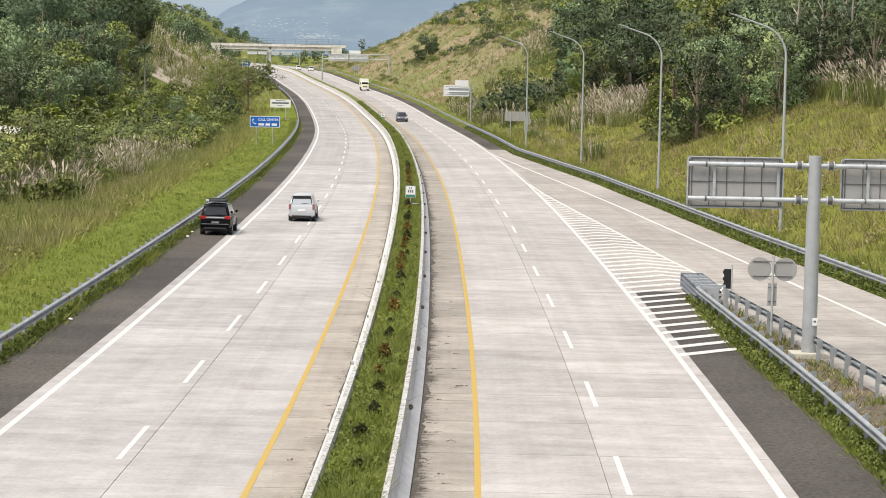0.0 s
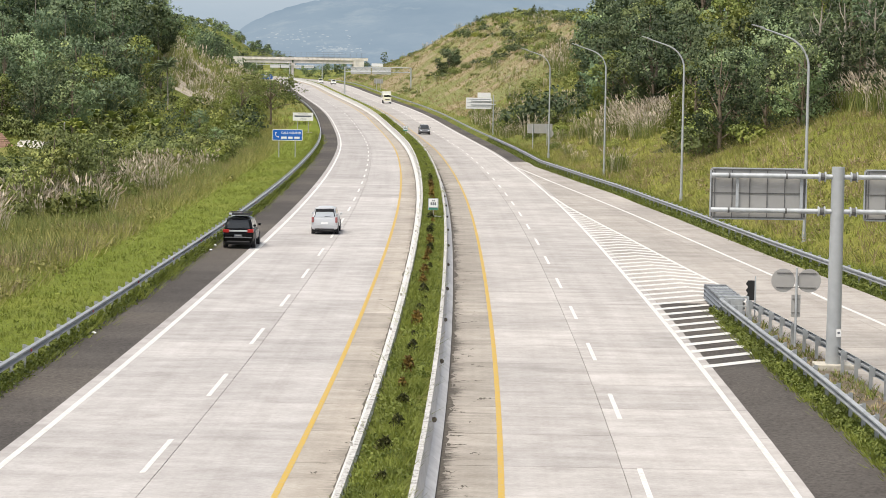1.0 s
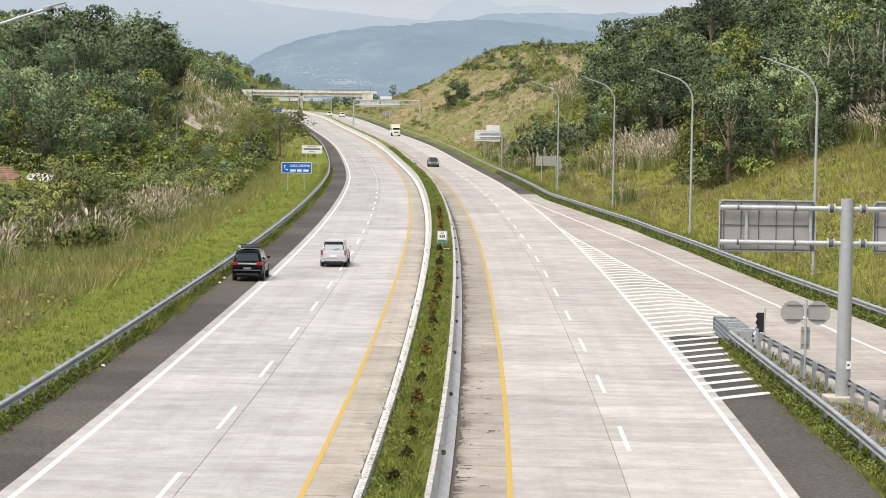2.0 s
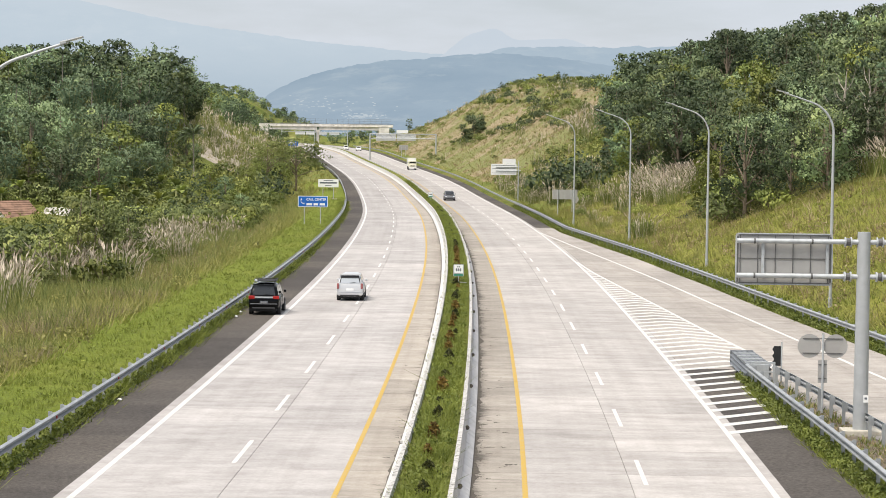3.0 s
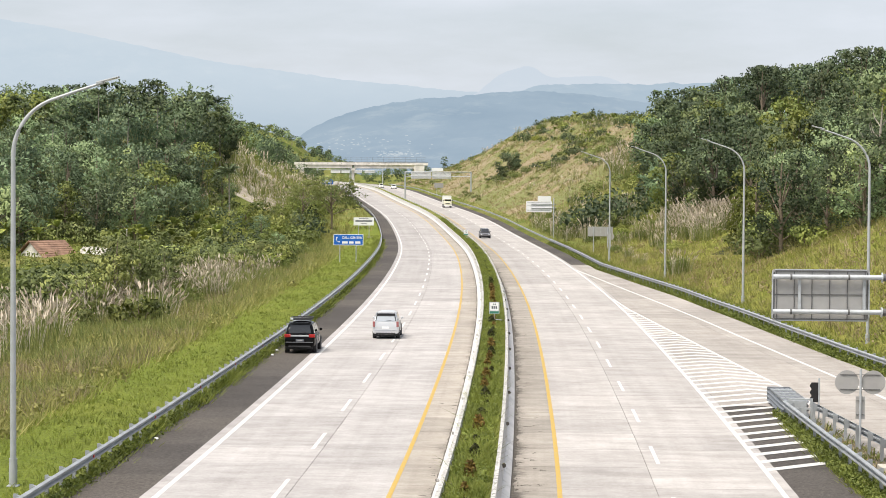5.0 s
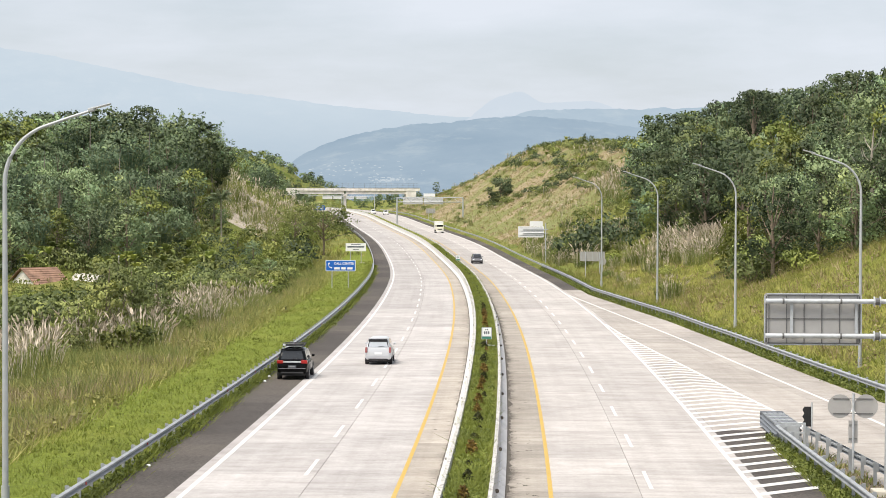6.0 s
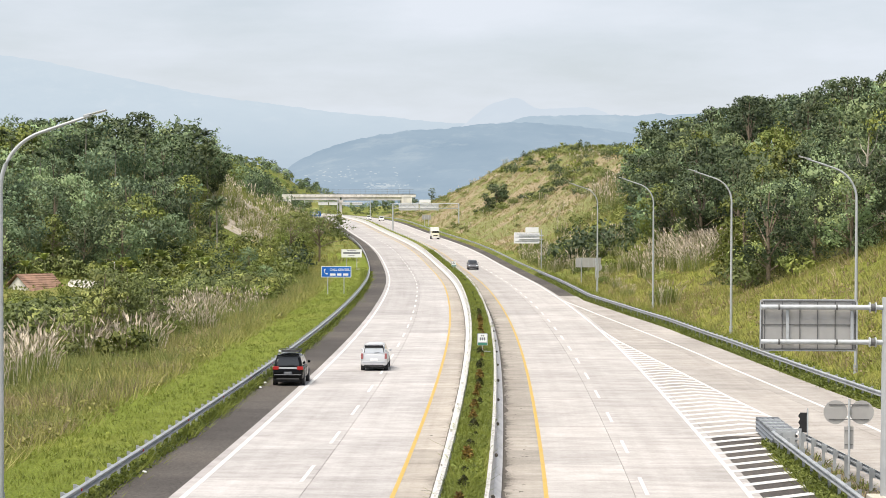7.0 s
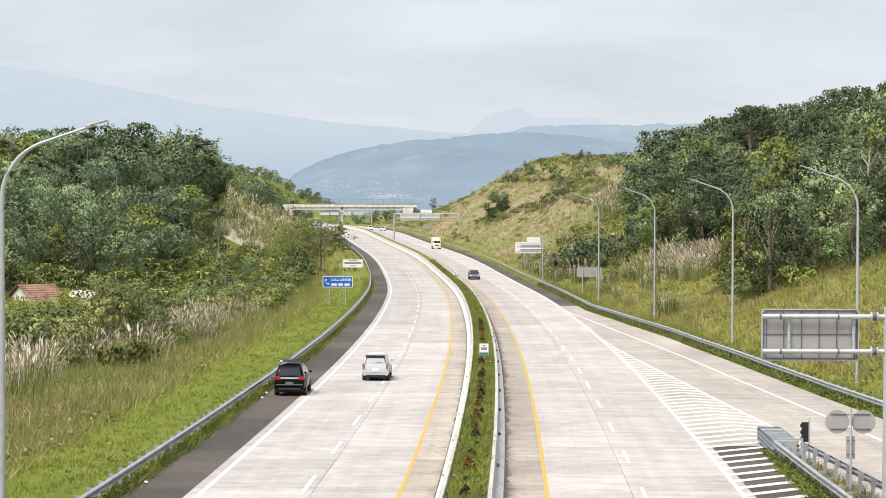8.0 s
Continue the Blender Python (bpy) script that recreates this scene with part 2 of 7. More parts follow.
M_TALL = make_leaf("tall grass", (0.236, 0.228, 0.074), (0.280, 0.268, 0.094), (0.335, 0.312, 0.126), 0.9, 1.1, (0.232, 0.240, 0.074))
M_SEED = make_leaf("seeding grass heads", (0.215, 0.170, 0.098), (0.290, 0.230, 0.142), (0.375, 0.305, 0.205), 0.9, 1.1)
M_STRAW = make_leaf("dry grass", (0.22, 0.165, 0.085), (0.34, 0.27, 0.15), (0.46, 0.385, 0.235), 0.85, 1.15, None, (1, 1, 1))
M_PLUME = make_leaf("reed plumes", (0.44, 0.375, 0.298), (0.58, 0.505, 0.415), (0.73, 0.65, 0.55), 0.9, 1.15, None, (1.1, 1.1, 1.1))
M_REED = make_leaf("reed leaves", (0.09, 0.115, 0.03), (0.16, 0.185, 0.055), (0.28, 0.27, 0.10))
M_BARK = plain("bark", (0.20, 0.16, 0.12), 0.9, 0, 0.35, 6.0, 0.2)
M_PALEBARK = plain("pale bark", (0.30, 0.27, 0.225), 0.85, 0, 0.25, 5.0, 0.2)
M_GALV = plain("galvanised steel", (0.46, 0.48, 0.50), 0.5, 0.35, 0.15, 4.0)
M_BEAM = plain("weathered galvanised beam", (0.34, 0.355, 0.37), 0.5, 0.3, 0.2, 1.5)
M_POLE = plain("grey painted steel", (0.40, 0.415, 0.43), 0.5, 0.25, 0.08, 3.0)
M_PANELBACK = plain("sign back sheet", (0.38, 0.372, 0.364), 0.6, 0.2, 0.07, 2.0)


# ---- mesh helpers ----
def part(name, bm, material, parent=None, label=""):
    me = bpy.data.meshes.new(name)
    bm.normal_update()
    bm.to_mesh(me)
    bm.free()
    me.materials.append(material)
    ob = new(name, me)
    if parent:
        ob.parent = parent
    return tagged(ob, label)


def sheet(name, verts, faces, material, parent=None, label=""):
    me = bpy.data.meshes.new(name)
    me.from_pydata([tuple(map(float, v)) for v in verts], [], [tuple(map(int, q)) for q in faces])
    me.update()
    me.materials.append(material)
    ob = new(name, me)
    if parent:
        ob.parent = parent
    return tagged(ob, label)


QUADS = {}   # the leaf quads of each plant and the way they face, by mesh


def quads(name, corners, material, parent=None, label="", face=None):
    """One mesh of loose quads, from an array (n, 4, 3). face: the way that each one's light falls, (n, 3)."""
    corners = np.asarray(corners, float)
    n = len(corners)
    if face is not None:
        turned = np.einsum("ij,ij->i", np.cross(corners[:, 1] - corners[:, 0], corners[:, 3] - corners[:, 0]), face) < 0
        corners = np.where(turned[:, None, None], corners[:, ::-1], corners)
    me = bpy.data.meshes.new(name)
    me.vertices.add(n * 4)
    me.vertices.foreach_set("co", np.ascontiguousarray(corners, np.float32).ravel())
    me.loops.add(n * 4)
    me.loops.foreach_set("vertex_index", np.arange(n * 4, dtype=np.int32))
    me.polygons.add(n)
    me.polygons.foreach_set("loop_start", np.arange(0, n * 4, 4, dtype=np.int32))
    me.update(calc_edges=True)
    if face is not None:
        soft_ = me.attributes.new("custom_normal", "FLOAT_VECTOR", "POINT")
        soft_.data.foreach_set("vector", np.repeat(face, 4, 0).astype(np.float32).ravel())
    if n < 5000:
        QUADS[me.name] = corners, face
    me.materials.append(material)
    ob = new(name, me)
    if parent:
        ob.parent = parent
    return tagged(ob, label)


def smooth(ob, angle=40):
    ob.data.polygons.foreach_set("use_smooth", [True] * len(ob.data.polygons))
    ob.data.set_sharp_from_angle(angle=radians(angle))
    return ob


def box(bm, c, size, turn=0.0, bevel=0.0):
    """A box with its centre at c, turned by degrees round z."""
    made = bmesh.ops.create_cube(bm, size=1.0, matrix=pose(*c, 0, 0, turn) @ Matrix.Diagonal((*size, 1)))
    if bevel:
        edges = {e for v in made["verts"] for e in v.link_edges}
        bmesh.ops.bevel(bm, geom=list(edges), offset=bevel, segments=2, profile=0.6, affect="EDGES")
    return bm


def rod(bm, p, q, r, r2=None, n=10, caps=True):
    """A round bar from p to q, tapering from r to r2."""
    p, q = Vector(p), Vector(q)
    way = q - p
    m = Matrix.Translation((p + q) / 2) @ way.to_track_quat("Z", "Y").to_matrix().to_4x4()
    bmesh.ops.create_cone(bm, cap_ends=caps, segments=n, radius1=r, radius2=r if r2 is None else r2, depth=way.length, matrix=m)
    return bm


def tube(bm, pts, radii, n=8):
    """A bent round bar through pts, closed at both ends."""
    pts = [Vector(p) for p in pts]
    rings = []
    for i, p in enumerate(pts):
        way = (pts[min(i + 1, len(pts) - 1)] - pts[max(i - 1, 0)]).normalized()
        side = way.cross(Vector((0, 0, 1)) if abs(way.z) < 0.9 else Vector((0, 1, 0))).normalized()
        up = side.cross(way)
        rings.append([bm.verts.new(p + radii[i] * (side * math.cos(a) + up * math.sin(a))) for a in (2 * math.pi * k / n for k in range(n))])
    for a, b in zip(rings, rings[1:]):
        for k in range(n):
            bm.faces.new((a[k], a[(k + 1) % n], b[(k + 1) % n], b[k]))
    bm.faces.new(rings[0][::-1])
    bm.faces.new(rings[-1])
    return bm


def empty(name, m, label, category, group="", kind=""):
    ob = new(name)
    ob.empty_display_size = 0.3
    ob.matrix_basis = m
    return tagged(ob, label, category, group, kind)


# ---- the road's line: stations in metres along it, offsets to its right ----
CURVE_S = (0, 50, 100, 150, 200, 250, 300, 370, 450, 550, 700, 900, 1200)
CURVE_K = (0.373, 0.548, 0.165, 0.262, 0.254, 0.186, 0.417, 0.220, 0.289, 0.042, -0.046, 0.0, 0.0)   # 1/km, to the left
GRADE_S = (0, 200, 300, 400, 500, 650, 740, 900, 1000)
GRADE = (0, 0, 0, 1.88, 1.32, 1.84, 0.55, 0.2, 0.0)   # per cent
ST = np.arange(0, 5000.0)
_k = np.interp(ST, CURVE_S, CURVE_K) * 1e-3
LINE_T = np.cumsum(_k) - _k / 2 + radians(-2.0)
LINE_X, LINE_Y = np.cumsum(-np.sin(LINE_T)), np.cumsum(np.cos(LINE_T))
LINE_Z = np.cumsum(np.interp(ST, GRADE_S, GRADE) * 1e-2)


def line(s):
    s = np.asarray(s, float)
    x, y, t = np.interp(s, ST, LINE_X), np.interp(s, ST, LINE_Y), np.interp(s, ST, LINE_T)
    back_ = np.minimum(s, 0)
    return x - back_ * np.sin(t), y + back_ * np.cos(t), np.interp(s, ST, LINE_Z), t


def spot(s, off, h=0.0):
    """Places at station s, off metres to the right, h above the carriageway."""
    x, y, z, t = line(s)
    return np.stack(np.broadcast_arrays(x + off * np.cos(t), y + off * np.sin(t), z + h), -1)


def stand(s, off, h=0.0, turn=0.0):
    """The pose of a thing there, its y axis along the road."""
    x, y, z = spot(s, off, h)
    return pose(x, y, z, 0, 0, math.degrees(float(line(s)[3])) + turn)


def stations(a, b, step):
    return np.linspace(a, b, max(2, int(round((b - a) / step)) + 1))


def lay_out(me, uv):
    """Give a mesh its road coordinates, one (offset, station) for each vertex."""
    at = np.empty(len(me.loops), np.int32)
    me.loops.foreach_get("vertex_index", at)
    me.uv_layers.new(name="road").data.foreach_set("uv", np.asarray(uv, np.float32)[at].ravel())


def ribbon(name, s, profile, material, parent=None, label="", closed=True):
    """Sweep a cross-section [(off, h), ...] along the stations; off may be an array over s. End caps when closed."""
    s = np.asarray(s, float)
    cols = [spot(s, o, h) for o, h in profile]
    n, m = len(s), len(cols)
    v = np.stack(cols, 1).reshape(-1, 3)
    q = []
    for i in range(n - 1):
        for j in range(m if closed else m - 1):
            k = (j + 1) % m
            q.append((i * m + j, i * m + k, (i + 1) * m + k, (i + 1) * m + j))
    if closed:
        q += [tuple(range(m))[::-1], tuple((n - 1) * m + j for j in range(m))]
    ob = sheet(name, v, q, material, parent, label)
    bm = bmesh.new()
    bm.from_mesh(ob.data)
    bmesh.ops.recalc_face_normals(bm, faces=bm.faces)
    bm.to_mesh(ob.data)
    bm.free()
    offs = np.stack([np.broadcast_to(np.asarray(o, float), s.shape) for o, _ in profile], 1)
    lay_out(ob.data, np.stack([offs, np.repeat(s[:, None], m, 1)], -1).reshape(-1, 2))
    return ob


# offsets of the lines of the road
L_RAIL, L_ASPHALT, L_SLAB, L_WHITE, L_DASH, L_JOINT, L_YELLOW, L_WALL = -15.65, -15.5, -13.2, -12.72, -9.1, -8.75, -5.58, -4.24
R_WALL, R_YELLOW, R_JOINT, R_DASH, R_WHITE, R_SLAB = -1.85, -0.3, 2.76, 3.2, 6.72, 7.12
EDGE_S = (-60, 0, 50, 94, 104, 122, 139, 153, 167, 183, 205, 237, 250)
EDGE_O = (29.0, 24.6, 21.0, 17.86, 17.15, 15.85, 14.82, 14.1, 13.25, 12.5, 11.0, 9.15, 9.1)   # outer edge of the ramp


def edge(s):
    return np.interp(s, EDGE_S, EDGE_O)


def relief(s, off):
    """Height of the land over the carriageway's level, beyond the paved width."""
    s, off = np.broadcast_arrays(np.asarray(s, float), np.asarray(off, float))
    # left: verge, falling to a shallow valley; a wooded hill; a cut slope farther on
    left = np.interp(-off, (15.3, 15.6, 20, 27, 45, 70), (-0.3, 0.0, -0.1, -0.6, -2.4, -3.4))
    left = left + np.interp(s, (285, 330, 385, 430, 480, 560), (0, 4.8, 14.9, 16.5, 11.5, 0)) * np.interp(-off, (24, 40, 52, 75, 110), (0, 0.74, 1.02, 1.12, 1.05))
    left = left + np.interp(s, (430, 520, 640, 760, 880, 960), (0, 9, 15, 10, 2.5, 1.5)) * np.interp(-off, (20, 44, 90), (0, 1, 1.3))
    left = left + np.interp(s, (990, 1100, 1300), (0, 25, 29)) * np.interp(-off, (16, 30, 50, 90, 160), (0, 0.36, 0.76, 1.0, 0.3))
    # right: verge, cut slope, and the hill above it
    e = edge(s)
    d = off - e
    total = np.interp(s, (-60, 150, 200, 280, 330, 400, 440, 500, 620, 700, 780, 900, 980, 1040), (9, 10, 12.6, 16.4, 17.4, 17.7, 17.5, 19.5, 21.5, 19, 13.5, 10, 6, 5))
    near = np.interp(d, (2.6, 9, 15.5, 32, 60), (0, 0.30, 0.56, 0.85, 1.1))
    wood = np.interp(d, (2.6, 8, 20, 32, 60), (0, 0.07, 0.45, 0.95, 1.25))
    bare = np.interp(d, (2.6, 12, 33, 60), (0, 0.28, 1.0, 1.08))
    a, b = np.clip((s - 165) / 60, 0, 1), np.clip((s - 430) / 60, 0, 1)
    prof = (near * (1 - a) + wood * a) * (1 - b) + bare * b
    right = np.interp(d, (0.2, 0.5, 2.6), (-0.3, 0.0, 0.1)) + total * prof
    far = np.interp(s, (1405, 1480, 1600), (0, 17, 23)) * np.interp(off, (-260, -150, -60, -25, -5, 12, 28), (0.5, 0.6, 0.6, 0.95, 0.85, 0.35, 0))
    return np.where(off < -15.3, left, np.where(off > e + 0.2, right, -0.42)) + far

# ---- the ground, one sheet to the horizon ----
def ground_z(s, off):
    z = relief(s, off)
    rough = np.array([noise.noise((a * 0.07, b * 0.07, 0.0)) * 0.8 + noise.noise((a * 0.3, b * 0.3, 4.0)) * 0.22 for a, b in zip(np.ravel(s), np.ravel(off))]).reshape(np.shape(z))
    e = edge(s)
    away = np.clip(np.where(off < 0, -off - 20, off - e - 5) / 14, 0, 1)
    return z + rough * away


def make_dry_slope():
    """Brown dying turf and bare earth on the cut slope, with greener patches."""
    k = Mat("dry straw and bare earth", 0.95, 0, 0.1)
    c = k.ramp(k.noise(0.5, 7, 0.72), (0.3, (0.215, 0.172, 0.104)), (0.5, (0.285, 0.230, 0.142)), (0.7, (0.355, 0.300, 0.205)))
    c = k.mix(k.ramp(k.noise(0.055, 5, 0.62), (0.46, (0, 0, 0)), (0.55, (0.85, 0.85, 0.85))), c, k.ramp(k.noise(1.2, 6, 0.7), (0.32, (0.125, 0.150, 0.048)), (0.68, (0.225, 0.235, 0.088))))
    k.colour(c).bump(k.noise(2.5, 6, 0.7), 1.0, 0.3)
    return k.m


M_DRYSLOPE = make_dry_slope()
M_EARTH = plain("pale bare earth", (0.37, 0.325, 0.265), 0.95, 0, 0.35, 0.8, 0.1)


def build_ground():
    s = np.concatenate([np.arange(-80, 160, 2.5), np.arange(160, 400, 5), np.arange(400, 1000, 10), np.arange(1000, 1400, 50), np.arange(1400, 1700, 25), np.linspace(1700, 4600, 11)])
    o = np.concatenate([np.linspace(-2600, -400, 8), np.arange(-300, -140, 20), np.arange(-140, -60, 5), np.arange(-60, -26, 2.0), np.arange(-26, -15, 0.9), (-15.62, -15.3, -15.0),
                        np.linspace(-10, 6, 5)])
    rel = np.concatenate([(-1.5, 0.1, 0.2, 0.5, 1.2, 2.6), np.arange(3.6, 24, 1.1), np.arange(24, 60, 2.2), np.arange(60, 140, 6), np.arange(150, 320, 25), np.linspace(400, 2600, 8)])
    S = np.repeat(s[:, None], len(o) + len(rel), 1)
    O = np.concatenate([np.repeat(o[None], len(s), 0), edge(s)[:, None] + rel[None]], 1)
    v = spot(S, O, ground_z(S, O))
    m = v.shape[1]
    i, j = np.meshgrid(np.arange(len(s) - 1), np.arange(m - 1), indexing="ij")
    q = np.stack([i * m + j, i * m + j + 1, (i + 1) * m + j + 1, (i + 1) * m + j], -1).reshape(-1, 4)
    ob = sheet("ground", v.reshape(-1, 3), q, M_GROUND)
    ob.data.polygons.foreach_set("use_smooth", [True] * len(ob.data.polygons))
    ob.data.materials.append(M_DRYSLOPE)
    ob.data.materials.append(M_FLOOR)
    ob.data.materials.append(M_VERGE)
    ob.data.materials.append(M_SLOPE)
    ob.data.materials.append(M_EARTH)
    sm, om = ((S[:-1, :-1] + S[1:, 1:]) / 2).ravel(), ((O[:-1, :-1] + O[1:, 1:]) / 2).ravel()
    dry = np.zeros(len(sm), np.int32)
    for k in range(len(sm)):
        a, b = sm[k], om[k]
        d = b - float(edge(a))
        if a < 430 and -22.5 + 1.6 * noise.noise((a * 0.05, b * 0.2, 11.0)) < b < -15.2:
            dry[k] = 3
        if a < 300 and 1.2 < d < 30:
            dry[k] = 3 if d < 2.6 else 4
        if 425 < a < 940 and 4 < d < 60:
            dry[k] = 1
        if 366 < a < 470 and -43 < b < -29 and abs(b + 36.0 - 3 * noise.noise((a * 0.12, 0.0, 7.0))) < 4.2:
            dry[k] = 5
        # wooded ground takes the litter tone with its painted shade
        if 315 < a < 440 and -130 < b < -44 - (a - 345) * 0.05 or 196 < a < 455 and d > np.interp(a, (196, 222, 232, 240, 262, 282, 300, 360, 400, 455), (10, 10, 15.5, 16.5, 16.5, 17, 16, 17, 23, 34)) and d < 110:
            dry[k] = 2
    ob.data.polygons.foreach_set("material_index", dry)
    return tagged(ob, "grassy earth banks and hillsides beside the motorway", "ground", kind="structure")


build_ground()


# ---- carriageways ----
def strips(name, label, cuts):
    """The bed of a concrete pavement: slabs five metres long lie on it between the offsets in cuts; the near ones are parts, the rest one sheet."""
    road = empty(name, Matrix(), label, "road", kind="structure")
    ribbon("subbase", stations(-60, 1400, 5), [(cuts[0][0] + 0.02, -0.4), (cuts[0][0] + 0.02, -0.03), (cuts[-1][1] - 0.02, -0.03), (cuts[-1][1] - 0.02, -0.4)], M_JOINT, road)
    return road


def slab_mesh(a, b, s, length, gap, material):
    """One slab between the offsets a and b from station s on, about its own middle."""
    bm = bmesh.new()
    box(bm, (0, length / 2, -0.1), (b - a - 0.018, length - gap, 0.2))
    me = bpy.data.meshes.new("slab")
    bm.to_mesh(me)
    bm.free()
    me.materials.append(material)
    lay_out(me, [(v.co.x + (a + b) / 2, v.co.y + s) for v in me.vertices])
    return me


def build_carriageway(name, label, cuts):
    road = strips(name, label, cuts)
    for a, b, mat in cuts:
        gap = 0.05 if b - a < 1.8 else 0.022
        for k in range(34):
            s = 34 + 5 * k
            ob = new("slab", slab_mesh(a, b, s, 5.0, gap, mat))
            ob.parent = road
            ob.matrix_basis = stand(s, (a + b) / 2)
        far = stations(204, 1400, 5)
        v, q, uv = [], [], []
        for u, w in zip(far, far[1:]):
            n = len(v)
            corners = [(u + gap, a + 0.01), (u + gap, b - 0.01), (w - gap, b - 0.01), (w - gap, a + 0.01)]
            v += [spot(*c) for c in corners]
            uv += [(o, st) for st, o in corners]
            q.append((n, n + 1, n + 2, n + 3))
        ob = sheet("slabs", v, q, mat, road)
        lay_out(ob.data, uv)
        tagged(ob, kind="stuff")
        ribbon("slab_run", stations(-60, 34, 5), [(a + 0.01, -0.02), (a + 0.01, 0), (b - 0.01, 0), (b - 0.01, -0.02)], mat, road)
    return road


build_carriageway("road_left", "pale grey concrete carriageway in slabs with faint cross streaks",
                  [(L_SLAB, L_JOINT, M_SLAB_GREY), (L_JOINT, L_YELLOW, M_SLAB_GREY), (L_YELLOW, L_WALL + 0.05, M_SHOULDER_L)])
build_carriageway("road_right", "pale grey concrete carriageway in slabs with tan inner shoulder",
                  [(R_WALL - 0.05, R_YELLOW, M_SHOULDER_R), (R_YELLOW, R_JOINT, M_SLAB), (R_JOINT, R_SLAB, M_SLAB)])


def flat(name, s, a, b, h, material, label, category, kind="structure", parent=None):
    ob = ribbon(name, s, [(a, h - 0.1), (a, h), (b, h), (b, h - 0.1)], material, parent)
    return tagged(ob, label, category, kind=kind) if not parent else ob


flat("shoulder_left", stations(-60, 1400, 4), L_ASPHALT, L_SLAB, -0.012, M_ASPHALT, "dark grey asphalt hard shoulder along the carriageway", "road")
s_ = stations(250, 1400, 5)
flat("shoulder_right", s_, R_SLAB, 8.95 + 0 * s_, -0.012, M_ASPHALT, "dark grey asphalt hard shoulder beyond the slip road", "road")
# gore: asphalt near the nose of the slip road, concrete farther on
GORE_S = (-60, 0, 50, 60, 70, 78, 90, 96)
GORE_O = (9.9, 9.9, 9.62, 9.5, 9.25, 9.15, 9.2, 9.3)
s_ = stations(-60, 96, 2)
flat("shoulder_gore", s_, R_SLAB, np.interp(s_, GORE_S, GORE_O), -0.012, M_ASPHALT, "dark asphalt wedge beside the slip road nose", "road")
RAMP_IN_S = (-60, 40, 65, 75, 81, 90, 96)
RAMP_IN_O = (14.6, 13.2, 12.05, 11.5, 11.1, 10.5, 10.3)


def ramp_in(s):
    return np.interp(s, RAMP_IN_S, RAMP_IN_O)


def build_ramp():
    road = empty("road_ramp", Matrix(), "pale concrete slip road in large slabs", "road", kind="structure")
    lower = stations(-60, 96, 4)
    upper = stations(96, 250, 4)
    ribbon("subbase", lower, [(ramp_in(lower) + 0.02, -0.35), (ramp_in(lower) + 0.02, -0.03), (edge(lower) - 0.02, -0.03), (edge(lower) - 0.02, -0.35)], M_JOINT, road)
    ribbon("subbase", upper, [(R_SLAB + 0.02, -0.35), (R_SLAB + 0.02, -0.03), (edge(upper) - 0.02, -0.03), (edge(upper) - 0.02, -0.35)], M_JOINT, road)
    for k in range(62):
        s = -60 + 5 * k
        ss = np.array([s + 0.02, s + 4.98])
        inner = ramp_in(ss) if s < 95 else np.full(2, R_SLAB + 0.01)
        outer = edge(ss) - 0.01
        mid = (np.maximum(inner + 0.5, outer - 3.3 - 0 * ss))
        for a, b in ((inner, mid - 0.012), (mid, outer)):
            ribbon("slab", ss, [(a, -0.15), (a, 0.0), (b, 0.0), (b, -0.15)], M_SLIP, road)
    return road


build_ramp()


# ---- road paint, 4 mm over the slabs ----
def paint(name, s, c, width, material, label, parent=None):
    c = np.asarray(c, float)
    return ribbon(name, s, [(c - width / 2, 0.0), (c - width / 2, 0.005), (c + width / 2, 0.005), (c + width / 2, 0.0)], material, parent, label)


full = stations(-40, 1300, 4)
for nm, c, w, mt, lb in (("edge_line", L_WHITE, 0.19, M_WHITE, "solid white painted edge line"), ("edge_line", L_YELLOW, 0.155, M_YELLOW, "solid yellow painted inner edge line"),
                         ("edge_line", R_YELLOW, 0.155, M_YELLOW, "solid yellow painted inner edge line"), ("edge_line", R_WHITE, 0.18, M_WHITE, "solid white painted edge line")):
    tagged(paint(nm, full, c, w, mt, lb), lb, "road marking", kind="structure")


def dashes(off, first, s_end):
    lane = empty("lane_line", Matrix(), "broken white lane line painted on concrete", "road marking", kind="structure")
    near = None
    s = first - 13 * 4
    while s < s_end:
        paint("dash", np.array([s - 5.0, s - 2.5, s]), off, 0.14, M_WHITE, "", lane)
        s += 13
    return lane


dashes(L_DASH, 57.15, 900)
dashes(R_DASH, 54.04, 900)
RL_S = (-60, 40, 87, 97, 102, 110, 119, 137, 151, 164, 192, 206, 236)
RL_O = (23.6, 18.6, 15.7, 15.0, 14.72, 14.2, 13.6, 12.45, 11.7, 10.9, 9.15, 8.36, 6.85)
s_ = stations(-60, 236, 2)
tagged(paint("ramp_line", s_, np.interp(s_, RL_S, RL_O), 0.2, M_WHITE, ""), "solid white edge line of the slip road", "road marking", kind="structure")
GR_S = (96, 105, 114, 127, 133, 145, 165, 179)
GR_O = (11.5, 10.8, 10.15, 9.35, 9.0, 8.25, 7.2, 6.85)
s_ = stations(102, 179, 2)
tagged(paint("gore_line", s_, np.interp(s_, GR_S, GR_O), 0.18, M_WHITE, ""), "white line along the hatched gore", "road marking", kind="structure")


